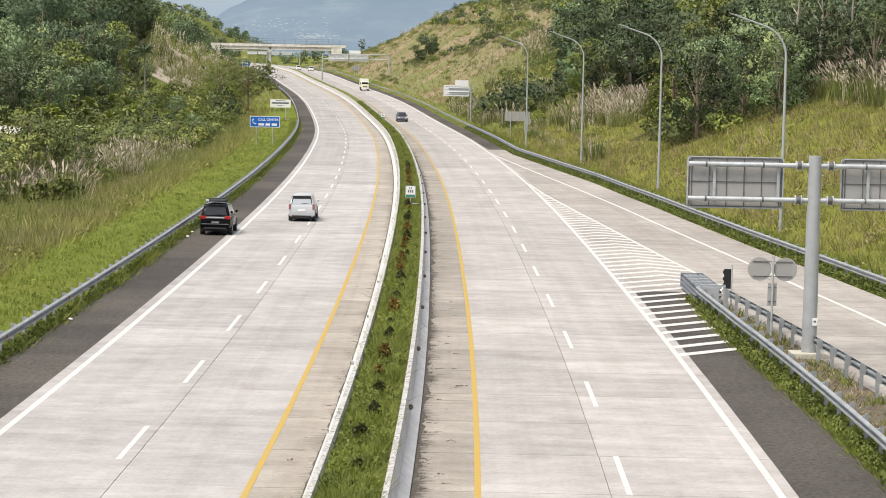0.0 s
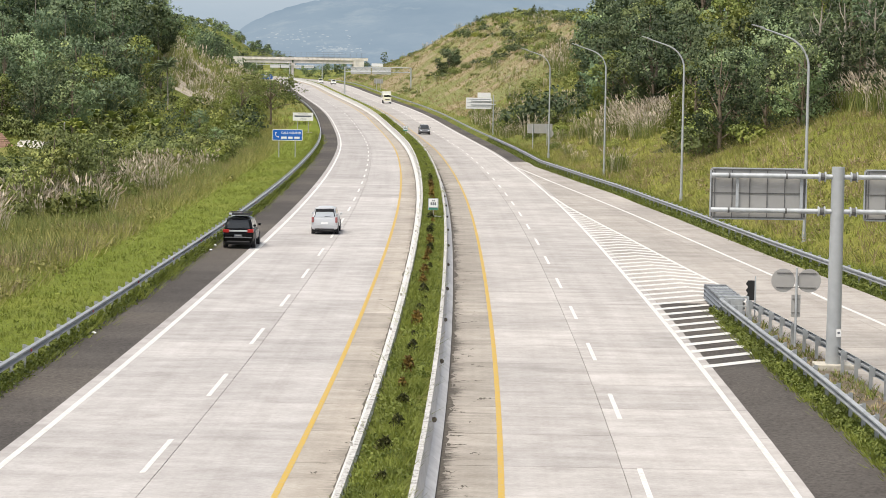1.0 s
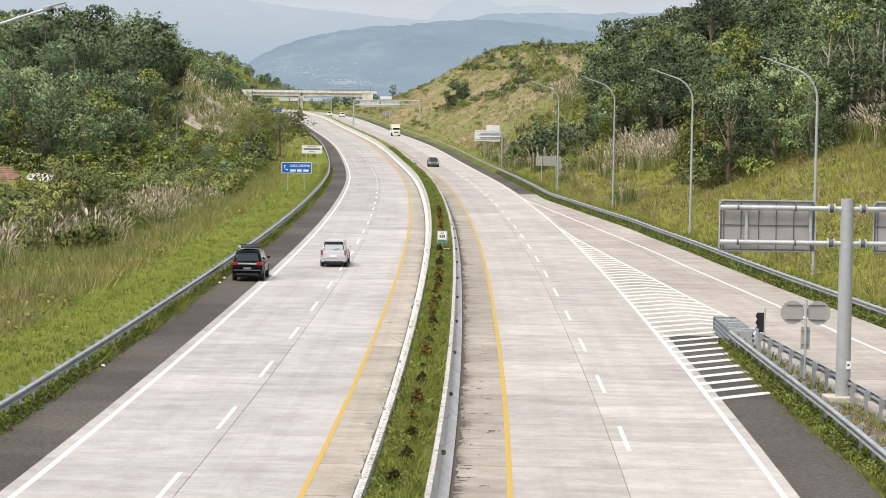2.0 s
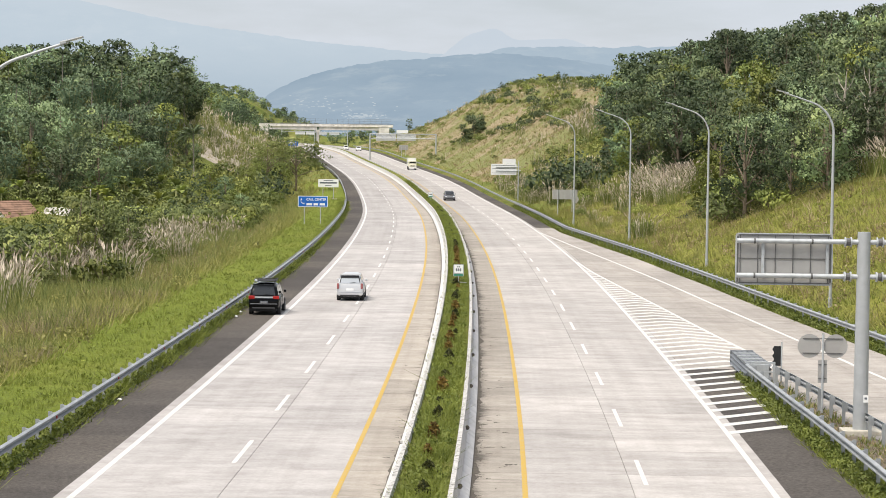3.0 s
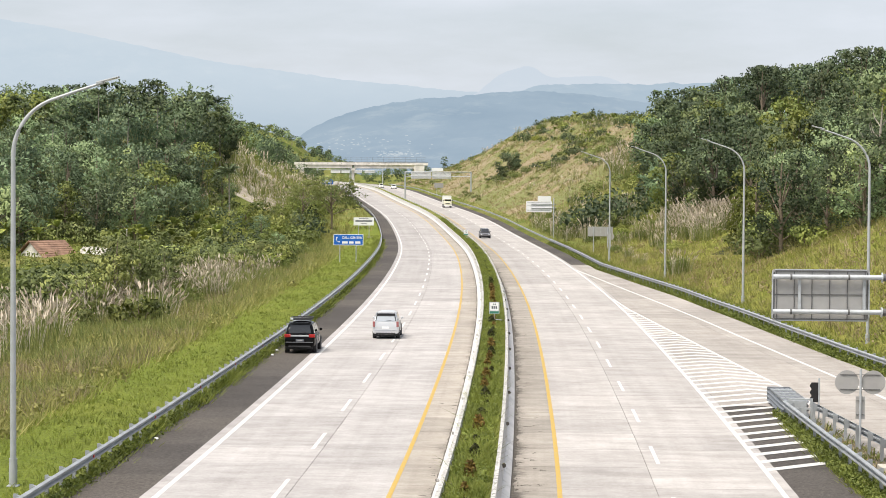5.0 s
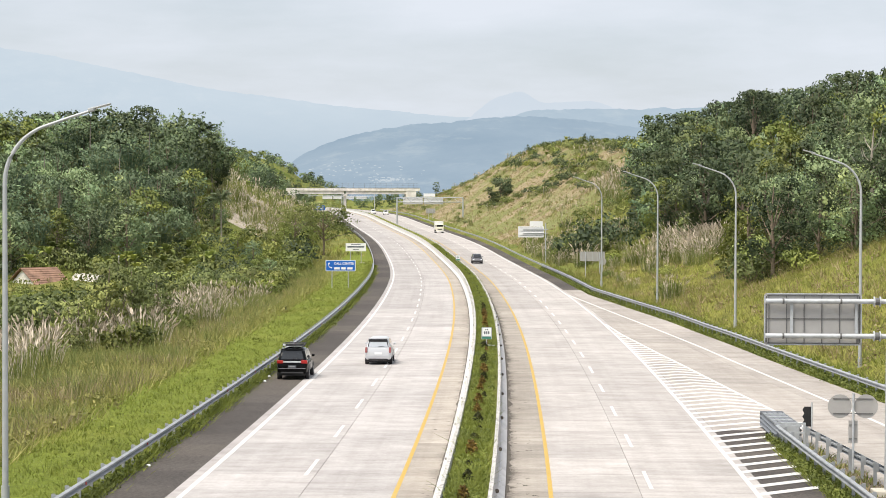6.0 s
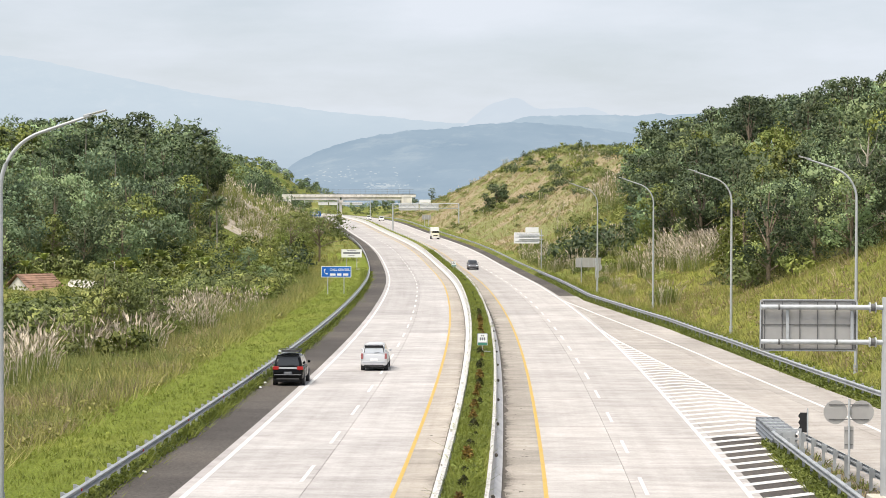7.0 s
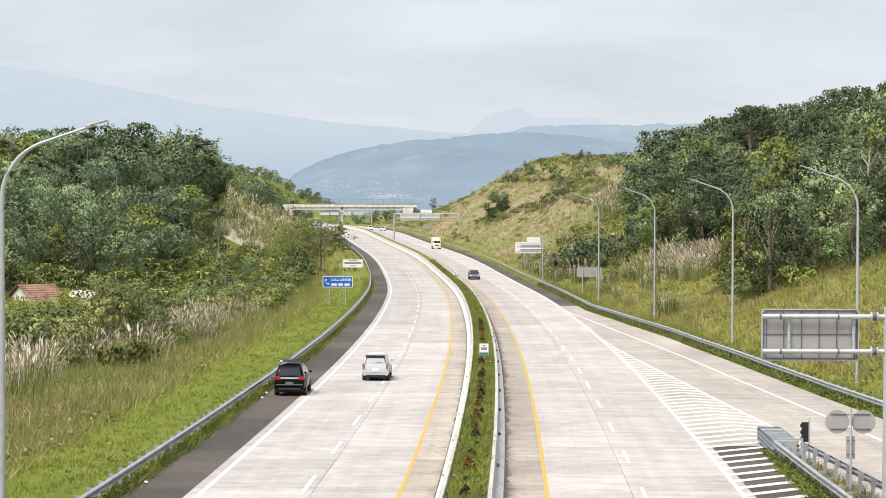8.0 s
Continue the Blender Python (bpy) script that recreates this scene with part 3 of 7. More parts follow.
def build_hatching():
    """White bars across the gore; beyond the nose they turn back in a chevron."""
    gore = empty("gore_hatching", Matrix(), "white diagonal bars painted across the gore", "road marking", kind="structure")
    s = 73.8
    while s < 170:
        r_end = float(np.interp(s, GORE_S, GORE_O)) if s < 92 else float(np.interp(s, GR_S, GR_O))
        a, b = R_WHITE + 0.1, r_end - 0.05
        slope = 0.9
        mid = a + (b - a) * (1.0 if s < 95 else 0.55)
        offs = np.array([a, mid]) if s < 95 else np.array([a, mid, b])
        ss = s + np.array([0.0, slope * (mid - a)]) if s < 95 else s + np.array([0.0, slope * (mid - a), slope * (mid - a) - 0.9 * (b - mid)])
        w = 0.34
        v, q = [], []
        for o, u in zip(offs, ss):
            v += [spot(u - w, o, 0.006), spot(u + w, o, 0.006), spot(u - w, o, -0.004), spot(u + w, o, -0.004)]
        for i in range(len(offs) - 1):
            n = 4 * i
            q += [(n, n + 4, n + 5, n + 1), (n + 2, n, n + 4, n + 6), (n + 1, n + 3, n + 7, n + 5)]
        sheet("bar", v, q, M_WHITE, gore)
        s += 2.05
    return gore


build_hatching()


# ---- median: two safety walls with a planted strip between ----
def build_wall(name, face, out, label, skin):
    """A safety wall in six-metre lengths; its foot at offset face, its back the other way (out = +1: back to the right)."""
    wall = empty(name, Matrix(), label, "barrier", kind="structure")
    prof = [(0.0, 0.0), (0.0, 0.07), (0.25, 0.26), (0.33, 0.80)]
    for k in range(60):
        a, b = -30 + 6 * k, -30 + 6 * k + 5.97
        ss = stations(a, b, 2)
        body = [(face + out * o, h) for o, h in prof] + [(face + out * 0.475, 0.80), (face + out * 0.56, 0.0)]
        ribbon("wall_length", ss, body, skin, wall)
        ribbon("coping", ss, [(face + out * 0.325, 0.80), (face + out * 0.335, 0.86), (face + out * 0.47, 0.86), (face + out * 0.48, 0.80)], M_CAP, wall)
    ss = stations(330, 1300, 5)
    ribbon("wall_length", ss, [(face + out * o, h) for o, h in prof] + [(face + out * 0.475, 0.80), (face + out * 0.56, 0.0)], skin, wall)
    ribbon("coping", ss, [(face + out * 0.325, 0.80), (face + out * 0.335, 0.86), (face + out * 0.47, 0.86), (face + out * 0.48, 0.80)], M_CAP, wall)
    return wall


wall_l = build_wall("median_wall_left", L_WALL, 1, "whitewashed concrete safety wall along the planted median", M_BARRIER_WHITE)
wall_r = build_wall("median_wall_right", R_WALL, -1, "white-topped concrete safety wall with stained grey face", M_BARRIER)
s_ = stations(-40, 1300, 4)
tagged(ribbon("median_soil", s_, [(L_WALL + 0.47, 0.0), (L_WALL + 0.47, 0.66), (R_WALL - 0.47, 0.66), (R_WALL - 0.47, 0.0)], M_GROUND), "grassed soil filling the median", "ground", kind="structure")


# ---- steel guard rails ----
def beam_profile(off, face):
    """W-beam cross-section, its face turned to +1 (right) or -1 (left)."""
    front = [(0.0, 0.47), (0.085, 0.51), (0.085, 0.55), (-0.012, 0.585), (-0.012, 0.645), (0.085, 0.68), (0.085, 0.72), (0.0, 0.76)]
    return [(off + face * o, h) for o, h in front] + [(off + face * (o - 0.012), h) for o, h in front[::-1]]


def post_mesh():
    bm = bmesh.new()
    box(bm, (0, 0, 0.24), (0.012, 0.11, 1.14))
    box(bm, (0.05, 0.05, 0.24), (0.10, 0.012, 1.14))
    box(bm, (0.05, -0.05, 0.24), (0.10, 0.012, 1.14))
    box(bm, (0.135, 0, 0.62), (0.08, 0.12, 0.30))
    me = bpy.data.meshes.new("post")
    bm.to_mesh(me)
    bm.free()
    me.materials.append(M_BEAM)
    return me


POST = post_mesh()
M_REFLECT = plain("red reflector", (0.55, 0.03, 0.03), 0.3, 0, 0.05)


def build_rail(name, s0, s1, off_fn, face, label, posts_to, step=2.0, reflector=False):
    """Guard rail from station s0 to s1; face +1: the beam looks to the right."""
    rail = empty(name, Matrix(), label, "guard rail")
    ss = stations(s0, s1, 4)
    smooth(ribbon("beam", ss, [(off_fn(ss) + o, h) for o, h in beam_profile(0.0, face)], M_BEAM, rail), 22)
    for k, s in enumerate(np.arange(s0 + 0.5, posts_to, step)):
        ob = new("post", POST)
        ob.parent = rail
        ob.matrix_basis = stand(s, float(off_fn(s)) - face * 0.19, 0.0, 0 if face > 0 else 180)
        if reflector and k % 6 == 2:
            bm = box(bmesh.new(), spot(s, float(off_fn(s)) + face * 0.085, 0.63), (0.03, 0.10, 0.09))
            part("reflector", bm, M_REFLECT, rail, "small red reflector")
    return rail


build_rail("guard_rail", -30, 900, lambda s: L_RAIL + 0 * np.asarray(s), 1, "galvanised steel guard rail on posts beside the grass verge", 330, 2.0, True)
build_rail("guard_rail", -30, 900, lambda s: edge(s) + 0.45, -1, "galvanised steel guard rail on posts along the slip road", 330)
IF_S, IF_O = (-30, 53, 60, 66, 73, 79, 90), (10.1, 9.85, 9.8, 9.72, 9.6, 9.45, 9.3)
build_rail("guard_rail", -30, 90, lambda s: np.interp(s, IF_S, IF_O), -1, "galvanised guard rail beside the main carriageway at the nose", 90)
build_rail("guard_rail", -30, 90, lambda s: ramp_in(s) - 0.15, 1, "galvanised guard rail beside the slip road at the nose", 90)


# dirt: a dark line at the feet of the walls and short cross stains on the inner shoulders
M_DIRT = plain("dark road dirt", (0.105, 0.092, 0.078), 0.95, 0, 0.35, 6.0, 0.2)
s_ = stations(-40, 420, 0.4)
wob = np.array([noise.noise((a * 0.35, 3.0, 0.0)) + 0.9 * noise.noise((a * 1.6, 8.0, 0.0)) for a in s_])
tagged(ribbon("gutter_dirt", s_, [(R_WALL, 0.0), (R_WALL, 0.004), (R_WALL + np.maximum(0.03, 0.12 + 0.19 * wob), 0.004), (R_WALL + np.maximum(0.03, 0.12 + 0.19 * wob), 0.0)], M_DIRT), "dark dirt line at the foot of the median wall", "dirt", kind="structure")
tagged(ribbon("gutter_dirt", s_, [(L_WALL - np.maximum(0.02, 0.06 + 0.08 * wob), 0.0), (L_WALL - np.maximum(0.02, 0.06 + 0.08 * wob), 0.004), (L_WALL, 0.004), (L_WALL, 0.0)], M_DIRT), "dark dirt line at the foot of the median wall", "dirt", kind="structure")


def build_stains():
    """Ragged dark blots of dirt near the walls on the inner shoulders."""
    rng = np.random.default_rng(9)
    v, q = [], []
    for k in range(560):
        s = 38 + 190 * rng.uniform() ** 1.3
        right = rng.uniform() < 0.74
        o = R_WALL + 0.08 if right else L_WALL - 0.08
        sg = 1 if right else -1
        ln = rng.uniform(0.05, 0.34 if right else 0.26) * (1.8 if rng.uniform() < 0.12 else 1)
        st = rng.uniform(0, 0.12) if rng.uniform() < 0.72 else rng.uniform(0.1, 0.9)
        w = rng.uniform(0.02, 0.15) * (2.0 if rng.uniform() < 0.15 else 1) * (1 if right else 0.6)
        n = 11
        base = len(v)
        for i in range(n):
            t = i / (n - 1)
            ww = w * rng.uniform(0.15, 1.6) * (1.05 - t)
            h = 0.003 + 0.000008 * k
            drift = w * 1.5 * noise.noise((t * 2.2, k * 1.7, 0.0))
            v += [spot(s + drift - ww * rng.uniform(0.1, 1.5), o + sg * (st + ln * t), h), spot(s + drift + ww * rng.uniform(0.1, 1.5), o + sg * (st + ln * t), h)]
        for i in range(n - 1):
            q.append((base + 2 * i, base + 2 * i + 1, base + 2 * i + 3, base + 2 * i + 2))
    return tagged(sheet("shoulder_stains", v, q, M_DIRT), "short dark dirt streaks across the inner shoulders", "dirt", kind="stuff")


build_stains()

# reflectors on the median walls
for k in range(26):
    m = stand(58 + 12.2 * k, R_WALL - 0.27, 0.50)
    bm = rod(bmesh.new(), (0.03, -0.02, 0.02), (0.03, 0.02, 0.02), 0.075, None, 14)
    r = part("reflector", bm, M_DIRT, wall_r, "small dark round reflector")
    r.matrix_basis = m
    bm = box(bmesh.new(), (0, 0, 0), (0.07, 0.10, 0.11), 0, 0.015)
    r = part("reflector", bm, M_CAP, wall_l, "small white reflector")
    r.matrix_basis = stand(52 + 12.2 * k, L_WALL + 0.27, 0.84)

# ---- plants ----
def unit(v):
    return v / np.maximum(np.linalg.norm(v, axis=-1, keepdims=True), 1e-9)


def leaves_at(rng, p, normal, length, width):
    """Quads centred at p (n, 3), facing normal, of the given sizes, turned at random."""
    n = len(p)
    a = unit(np.cross(normal, unit(rng.normal(size=(n, 3)))))
    b = np.cross(unit(normal), a)
    l, w = (np.asarray(length) * rng.uniform(0.7, 1.3, n))[:, None] / 2, (np.asarray(width) * rng.uniform(0.7, 1.3, n))[:, None] / 2
    return np.stack([p - a * l, p + b * w * 1.0 - a * l * 0.1, p + a * l, p - b * w * 1.0 - a * l * 0.1], 1)


def clumps(rng, centres, radius, per, length, width, ragged=0.30, core=0, squash=0.8, heart=None):
    """Leaves in loose balls round the centres, facing outwards, with a few broad sprays inside: the quads and the way they face.
    heart: the middle of the whole crown, from which its outer leaves turn away."""
    n = len(centres)
    out = unit(rng.normal(size=(n, per, 3)))
    out[..., 2] = np.abs(out[..., 2]) * np.where(rng.uniform(size=(n, per)) < 0.72, 1, -1)
    r = np.asarray(radius)[:, None, None] * rng.uniform(0.72, 1.08, (n, per, 1))
    p = (centres[:, None] + out * r * np.array([1, 1, squash])).reshape(-1, 3)
    out = out.reshape(-1, 3)
    q = leaves_at(rng, p, unit(out + rng.normal(size=out.shape) * ragged), length, width)
    if core:
        inner = unit(rng.normal(size=(n, core, 3)))
        p2 = (centres[:, None] + inner * np.asarray(radius)[:, None, None] * 0.4).reshape(-1, 3)
        inner = inner.reshape(-1, 3)
        q = np.concatenate([q, leaves_at(rng, p2, inner, np.repeat(radius, core) * 0.46, np.repeat(radius, core) * 0.30)])
        p, out = np.concatenate([p, p2]), np.concatenate([out, inner])
    away = out if heart is None else 0.55 * out + 0.75 * unit(p - np.asarray(heart))
    face = unit(away + rng.normal(size=out.shape) * 0.12)
    mixed = rng.permutation(len(q))
    return q[mixed], face[mixed]


def blades(rng, base, height, width, lean, heads=0.15, out=None):
    """Upright tapering blades from the base points."""
    n = len(base)
    a = rng.uniform(0, 2 * math.pi, n)
    side = np.stack([np.cos(a), np.sin(a), 0 * a], -1)
    b = rng.uniform(0, 2 * math.pi, n)
    tilt = np.stack([np.cos(b), np.sin(b), 0 * b], -1) * (lean * rng.uniform(0.1, 1, n))[:, None]
    if out is not None:
        tilt = tilt * 0.5 + out * lean
    h = (np.asarray(height) * rng.uniform(0.6, 1.15, n))[:, None]
    tip = base + (tilt + np.array([0, 0, 1.0])) * h
    w = np.asarray(width) * np.ones(n)
    w = w[:, None] / 2
    return np.stack([base - side * w, base + side * w, tip + side * w * heads, tip - side * w * heads], 1)


def trunk(parent, pts, radii, mat, limbs=()):
    bm = bmesh.new()
    tube(bm, pts, radii, 7)
    for ps, rs in limbs:
        tube(bm, ps, rs, 4)
    return smooth(part("trunk", bm, mat, parent), 60)


def broadleaf(seed, h, r, mat, label, n_clump=30, per=34, leaf=0.6, low=0.28, bark=None, squash=0.8, name="tree"):
    """A tree with a trunk, limbs to its clumps and a ragged crown."""
    rng = np.random.default_rng(seed)
    tree = empty(name, Matrix(), label, "tree")
    z0, z1 = h * low, h
    u = rng.uniform(size=n_clump)
    ang = rng.uniform(0, 2 * math.pi, n_clump) + np.arange(n_clump) * 2.4
    zz = z0 + (z1 - z0) * (0.12 + 0.8 * u)
    width = np.sqrt(np.clip(1 - ((u - 0.42) / 0.66) ** 2, 0.08, 1)) * r
    rr = width * rng.uniform(0.35, 0.95, n_clump)
    c = np.stack([np.cos(ang) * rr, np.sin(ang) * rr, zz], -1)
    limbs = []
    for k in range(0, n_clump, 5):
        z = z0 * 0.6 + (c[k, 2] - z0 * 0.6) * 0.45
        root = np.array([0, 0, z])
        limbs.append(([root, (root + c[k]) / 2 + np.array([0, 0, 0.12 * h * 0.2]), c[k]], [0.016 * h * 0.6, 0.010 * h * 0.6, 0.004 * h * 0.6]))
    trunk(tree, [(0, 0, -0.8), (0.01 * h, 0, h * 0.3), (-0.01 * h, 0.01 * h, h * 0.62), (0.01 * h, 0, h * 0.88)], [0.022 * h, 0.017 * h, 0.011 * h, 0.004 * h], bark or M_BARK, limbs)
    q, face = clumps(rng, c, r * rng.uniform(0.17, 0.36, n_clump), per, leaf, leaf * 0.66, core=6 if squash > 0.5 else 3, squash=squash, heart=(0, 0, h * 0.5))
    q[..., 2] = np.where(q[..., 2] < 0.1, 0.1, q[..., 2])
    quads("crown", q, mat, tree, face=face)
    return tree


def shrub(seed, h, r, mat, label, n_clump=18, per=36, leaf=0.27, name="shrub"):
    rng = np.random.default_rng(seed)
    ob = empty(name, Matrix(), label, "shrub")
    a = rng.uniform(0, 2 * math.pi, n_clump)
    rr = r * np.sqrt(rng.uniform(0.02, 0.8, n_clump))
    zz = h * rng.uniform(0.2, 0.82, n_clump) * np.sqrt(np.clip(1 - (rr / (r * 1.1)) ** 2, 0.1, 1))
    c = np.stack([np.cos(a) * rr, np.sin(a) * rr, zz], -1)
    limbs = [([(0, 0, -0.3), c[k] * np.array([0.4, 0.4, 0.5]), c[k]], [0.05, 0.035, 0.015]) for k in range(0, n_clump, 2)]
    trunk(ob, [(0, 0, -0.5), (0, 0, h * 0.2), (0.05, 0.03, h * 0.55)], [0.07, 0.06, 0.02], M_BARK, limbs)
    q, face = clumps(rng, c, r * rng.uniform(0.25, 0.42, n_clump), per, leaf, leaf * 0.64, core=5, heart=(0, 0, h * 0.2))
    quads("crown", q, mat, ob, face=face)
    return ob


def bamboo(seed, h, r, label, culms=16):
    rng = np.random.default_rng(seed)
    ob = empty("bamboo_clump", Matrix(), label, "bamboo")
    bm = bmesh.new()
    allq, allf = [], []
    for k in range(culms):
        a = rng.uniform(0, 2 * math.pi)
        out = np.array([math.cos(a), math.sin(a), 0])
        hh, reach = h * rng.uniform(0.7, 1.05), r * rng.uniform(0.3, 1.0)
        t = np.linspace(0, 1, 6)
        pts = out * (0.25 * r * rng.uniform(0, 1) + reach * t[:, None] ** 2.2) + np.array([0, 0, 1]) * (hh * (t - 0.16 * t ** 4))[:, None]
        tube(bm, pts - np.array([0, 0, 0.4]), [0.07, 0.065, 0.055, 0.04, 0.025, 0.01], 3)
        u = rng.uniform(0.32, 1.0, 58)
        p = np.stack([np.interp(u, t, pts[:, i]) for i in range(3)], -1) + rng.normal(size=(58, 3)) * (0.30 + 0.55 * (1 - u[:, None])) * np.array([1, 1, 0.6])
        nm = unit(rng.normal(size=(58, 3)) + np.array([0, 0, 0.9]) + out * 0.4)
        allq.append(leaves_at(rng, p, nm, 0.62, 0.24))
        allf.append(unit(out * 0.75 + np.array([0, 0, 1.0]) * (u[:, None] * 1.3 - 0.35) + 0.5 * unit(p - np.array([0, 0, hh * 0.62])) + rng.normal(size=(58, 3)) * 0.16))
    tagged(smooth(part("cane", bm, M_CULM, ob, "greenish-yellow bamboo culms"), 60), kind="stuff")
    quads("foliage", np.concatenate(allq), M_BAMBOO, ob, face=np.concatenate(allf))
    return ob


M_CULM = plain("bamboo culm", (0.36, 0.36, 0.16), 0.5, 0, 0.25, 2.0)


def palm(seed, h, label):
    rng = np.random.default_rng(seed)
    ob = empty("palm_tree", Matrix(), label, "palm")
    trunk(ob, [(0, 0, -0.8), (0.15, 0, h * 0.5), (0.35, 0.1, h)], [0.19, 0.14, 0.11], M_PALEBARK)
    qs = []
    fronds = 20
    for k in range(fronds):
        a, el = 2 * math.pi * k / fronds + rng.uniform(-0.1, 0.1), rng.uniform(-0.1, 1.4)
        t = np.linspace(0.08, 1, 16)
        L = rng.uniform(2.8, 3.7)
        out = np.array([math.cos(a), math.sin(a), 0])
        p = np.array([0.35, 0.1, h]) + out * (L * t * math.cos(el))[:, None] + np.array([0, 0, 1]) * (L * (t * math.sin(el) - 0.46 * t ** 2.4))[:, None]
        side = np.array([-out[1], out[0], 0])
        for sg in (-1, 1):
            ln = (0.75 * np.sin(np.clip(t * 3.0, 0, math.pi * 0.86)) + 0.12)[:, None]
            tip = p + side * sg * ln * 0.85 + out * 0.25 - np.array([0, 0, 0.35]) * ln
            qs.append(np.stack([p - out * 0.10, p + out * 0.12, tip + out * 0.05, tip - out * 0.05], 1))
    quads("fronds", np.concatenate(qs), M_PALM, ob)
    return ob


def banana(seed, h, label):
    rng = np.random.default_rng(seed)
    ob = empty("banana_plant", Matrix(), label, "banana plant")
    trunk(ob, [(0, 0, -0.4), (0, 0, h * 0.35), (0.04, 0, h * 0.6)], [0.13, 0.11, 0.07], M_CULM)
    qs = []
    for k in range(9):
        a, el = 2.4 * k + rng.uniform(-0.2, 0.2), rng.uniform(0.35, 1.35)
        out = np.array([math.cos(a), math.sin(a), 0])
        side = np.array([-out[1], out[0], 0])
        L = h * rng.uniform(0.45, 0.65)
        t = np.linspace(0, 1, 7)
        p = np.array([0.02, 0, h * 0.55]) + out * (L * t * math.cos(el))[:, None] + np.array([0, 0, 1]) * (L * (t * math.sin(el) - 0.5 * t ** 2.5))[:, None]
        w = 0.34 * np.sin(np.clip(t * 2.7 + 0.25, 0, math.pi))[:, None]
        for sg in (-1, 1):
            o = p + side * sg * w + np.array([0, 0, 0.12]) * w
            qs.append(np.stack([p[:-1], p[1:], o[1:], o[:-1]], 1))
    quads("leaves", np.concatenate(qs), M_LEAF_LIGHT, ob)
    return ob


def reeds(seed, h, r, label, n_plume=24, n_leaf=130):
    """A clump of tall reed grass with pale feathery plumes."""
    rng = np.random.default_rng(seed)
    ob = empty("reed_clump", Matrix(), label, "reed grass")
    a, rr = rng.uniform(0, 2 * math.pi, n_leaf), r * np.sqrt(rng.uniform(0, 1, n_leaf))
    base = np.stack([np.cos(a) * rr, np.sin(a) * rr, 0 * a - 0.25], -1)
    quads("leaves", blades(rng, base, h * 0.72, 0.10, 0.5, 0.1), M_REED, ob)
    a, rr = rng.uniform(0, 2 * math.pi, n_plume), r * np.sqrt(rng.uniform(0, 1, n_plume))
    foot = np.stack([np.cos(a) * rr, np.sin(a) * rr, 0 * a - 0.25], -1)
    lean = np.stack([np.cos(a), np.sin(a), 0 * a], -1) * rng.uniform(0.02, 0.34, n_plume)[:, None] + np.array([0.05, 0, 0])
    hh = h * rng.uniform(0.6, 1.05, n_plume)
    neck = foot + (lean + np.array([0, 0, 1.0])) * (hh * 0.80)[:, None]
    tip = foot + (lean * 1.5 + np.array([0, 0, 1.0])) * hh[:, None]
    stem = np.stack([foot - [0.015, 0, 0], foot + [0.015, 0, 0], neck + [0.012, 0, 0], neck - [0.012, 0, 0]], 1)
    qs = []
    for sx, sy in ((1, 0), (0, 1), (0.7, 0.7)):
        sd = np.array([sx, sy, 0]) * 0.065
        mid = neck * 0.55 + tip * 0.45
        qs.append(np.stack([neck, mid - sd, tip, mid + sd], 1))
    tagged(quads("plumage", np.concatenate(qs + [stem]), M_PLUME, ob, "pale pinkish-beige feathery plumes"), kind="stuff")
    return ob


def land(s, off):
    """Level of the ground there, over the road's own level."""
    return float(ground_z(np.array([s], float), np.array([off], float))[0])


WAITING = []   # plants to set out, one row each


def plant(proto, s, off, size=1.0, turn=None, sink=0.0, squash=1.0):
    """Note a plant for a place on the ground."""
    rot_ = random.uniform(0, 360) if turn is None else turn
    x, y, z = spot(s, off, land(s, off) - sink)
    WAITING.append((s, proto, pose(x, y, z, 0, 0, rot_) @ Matrix.Diagonal((size, size, size * squash, 1))))


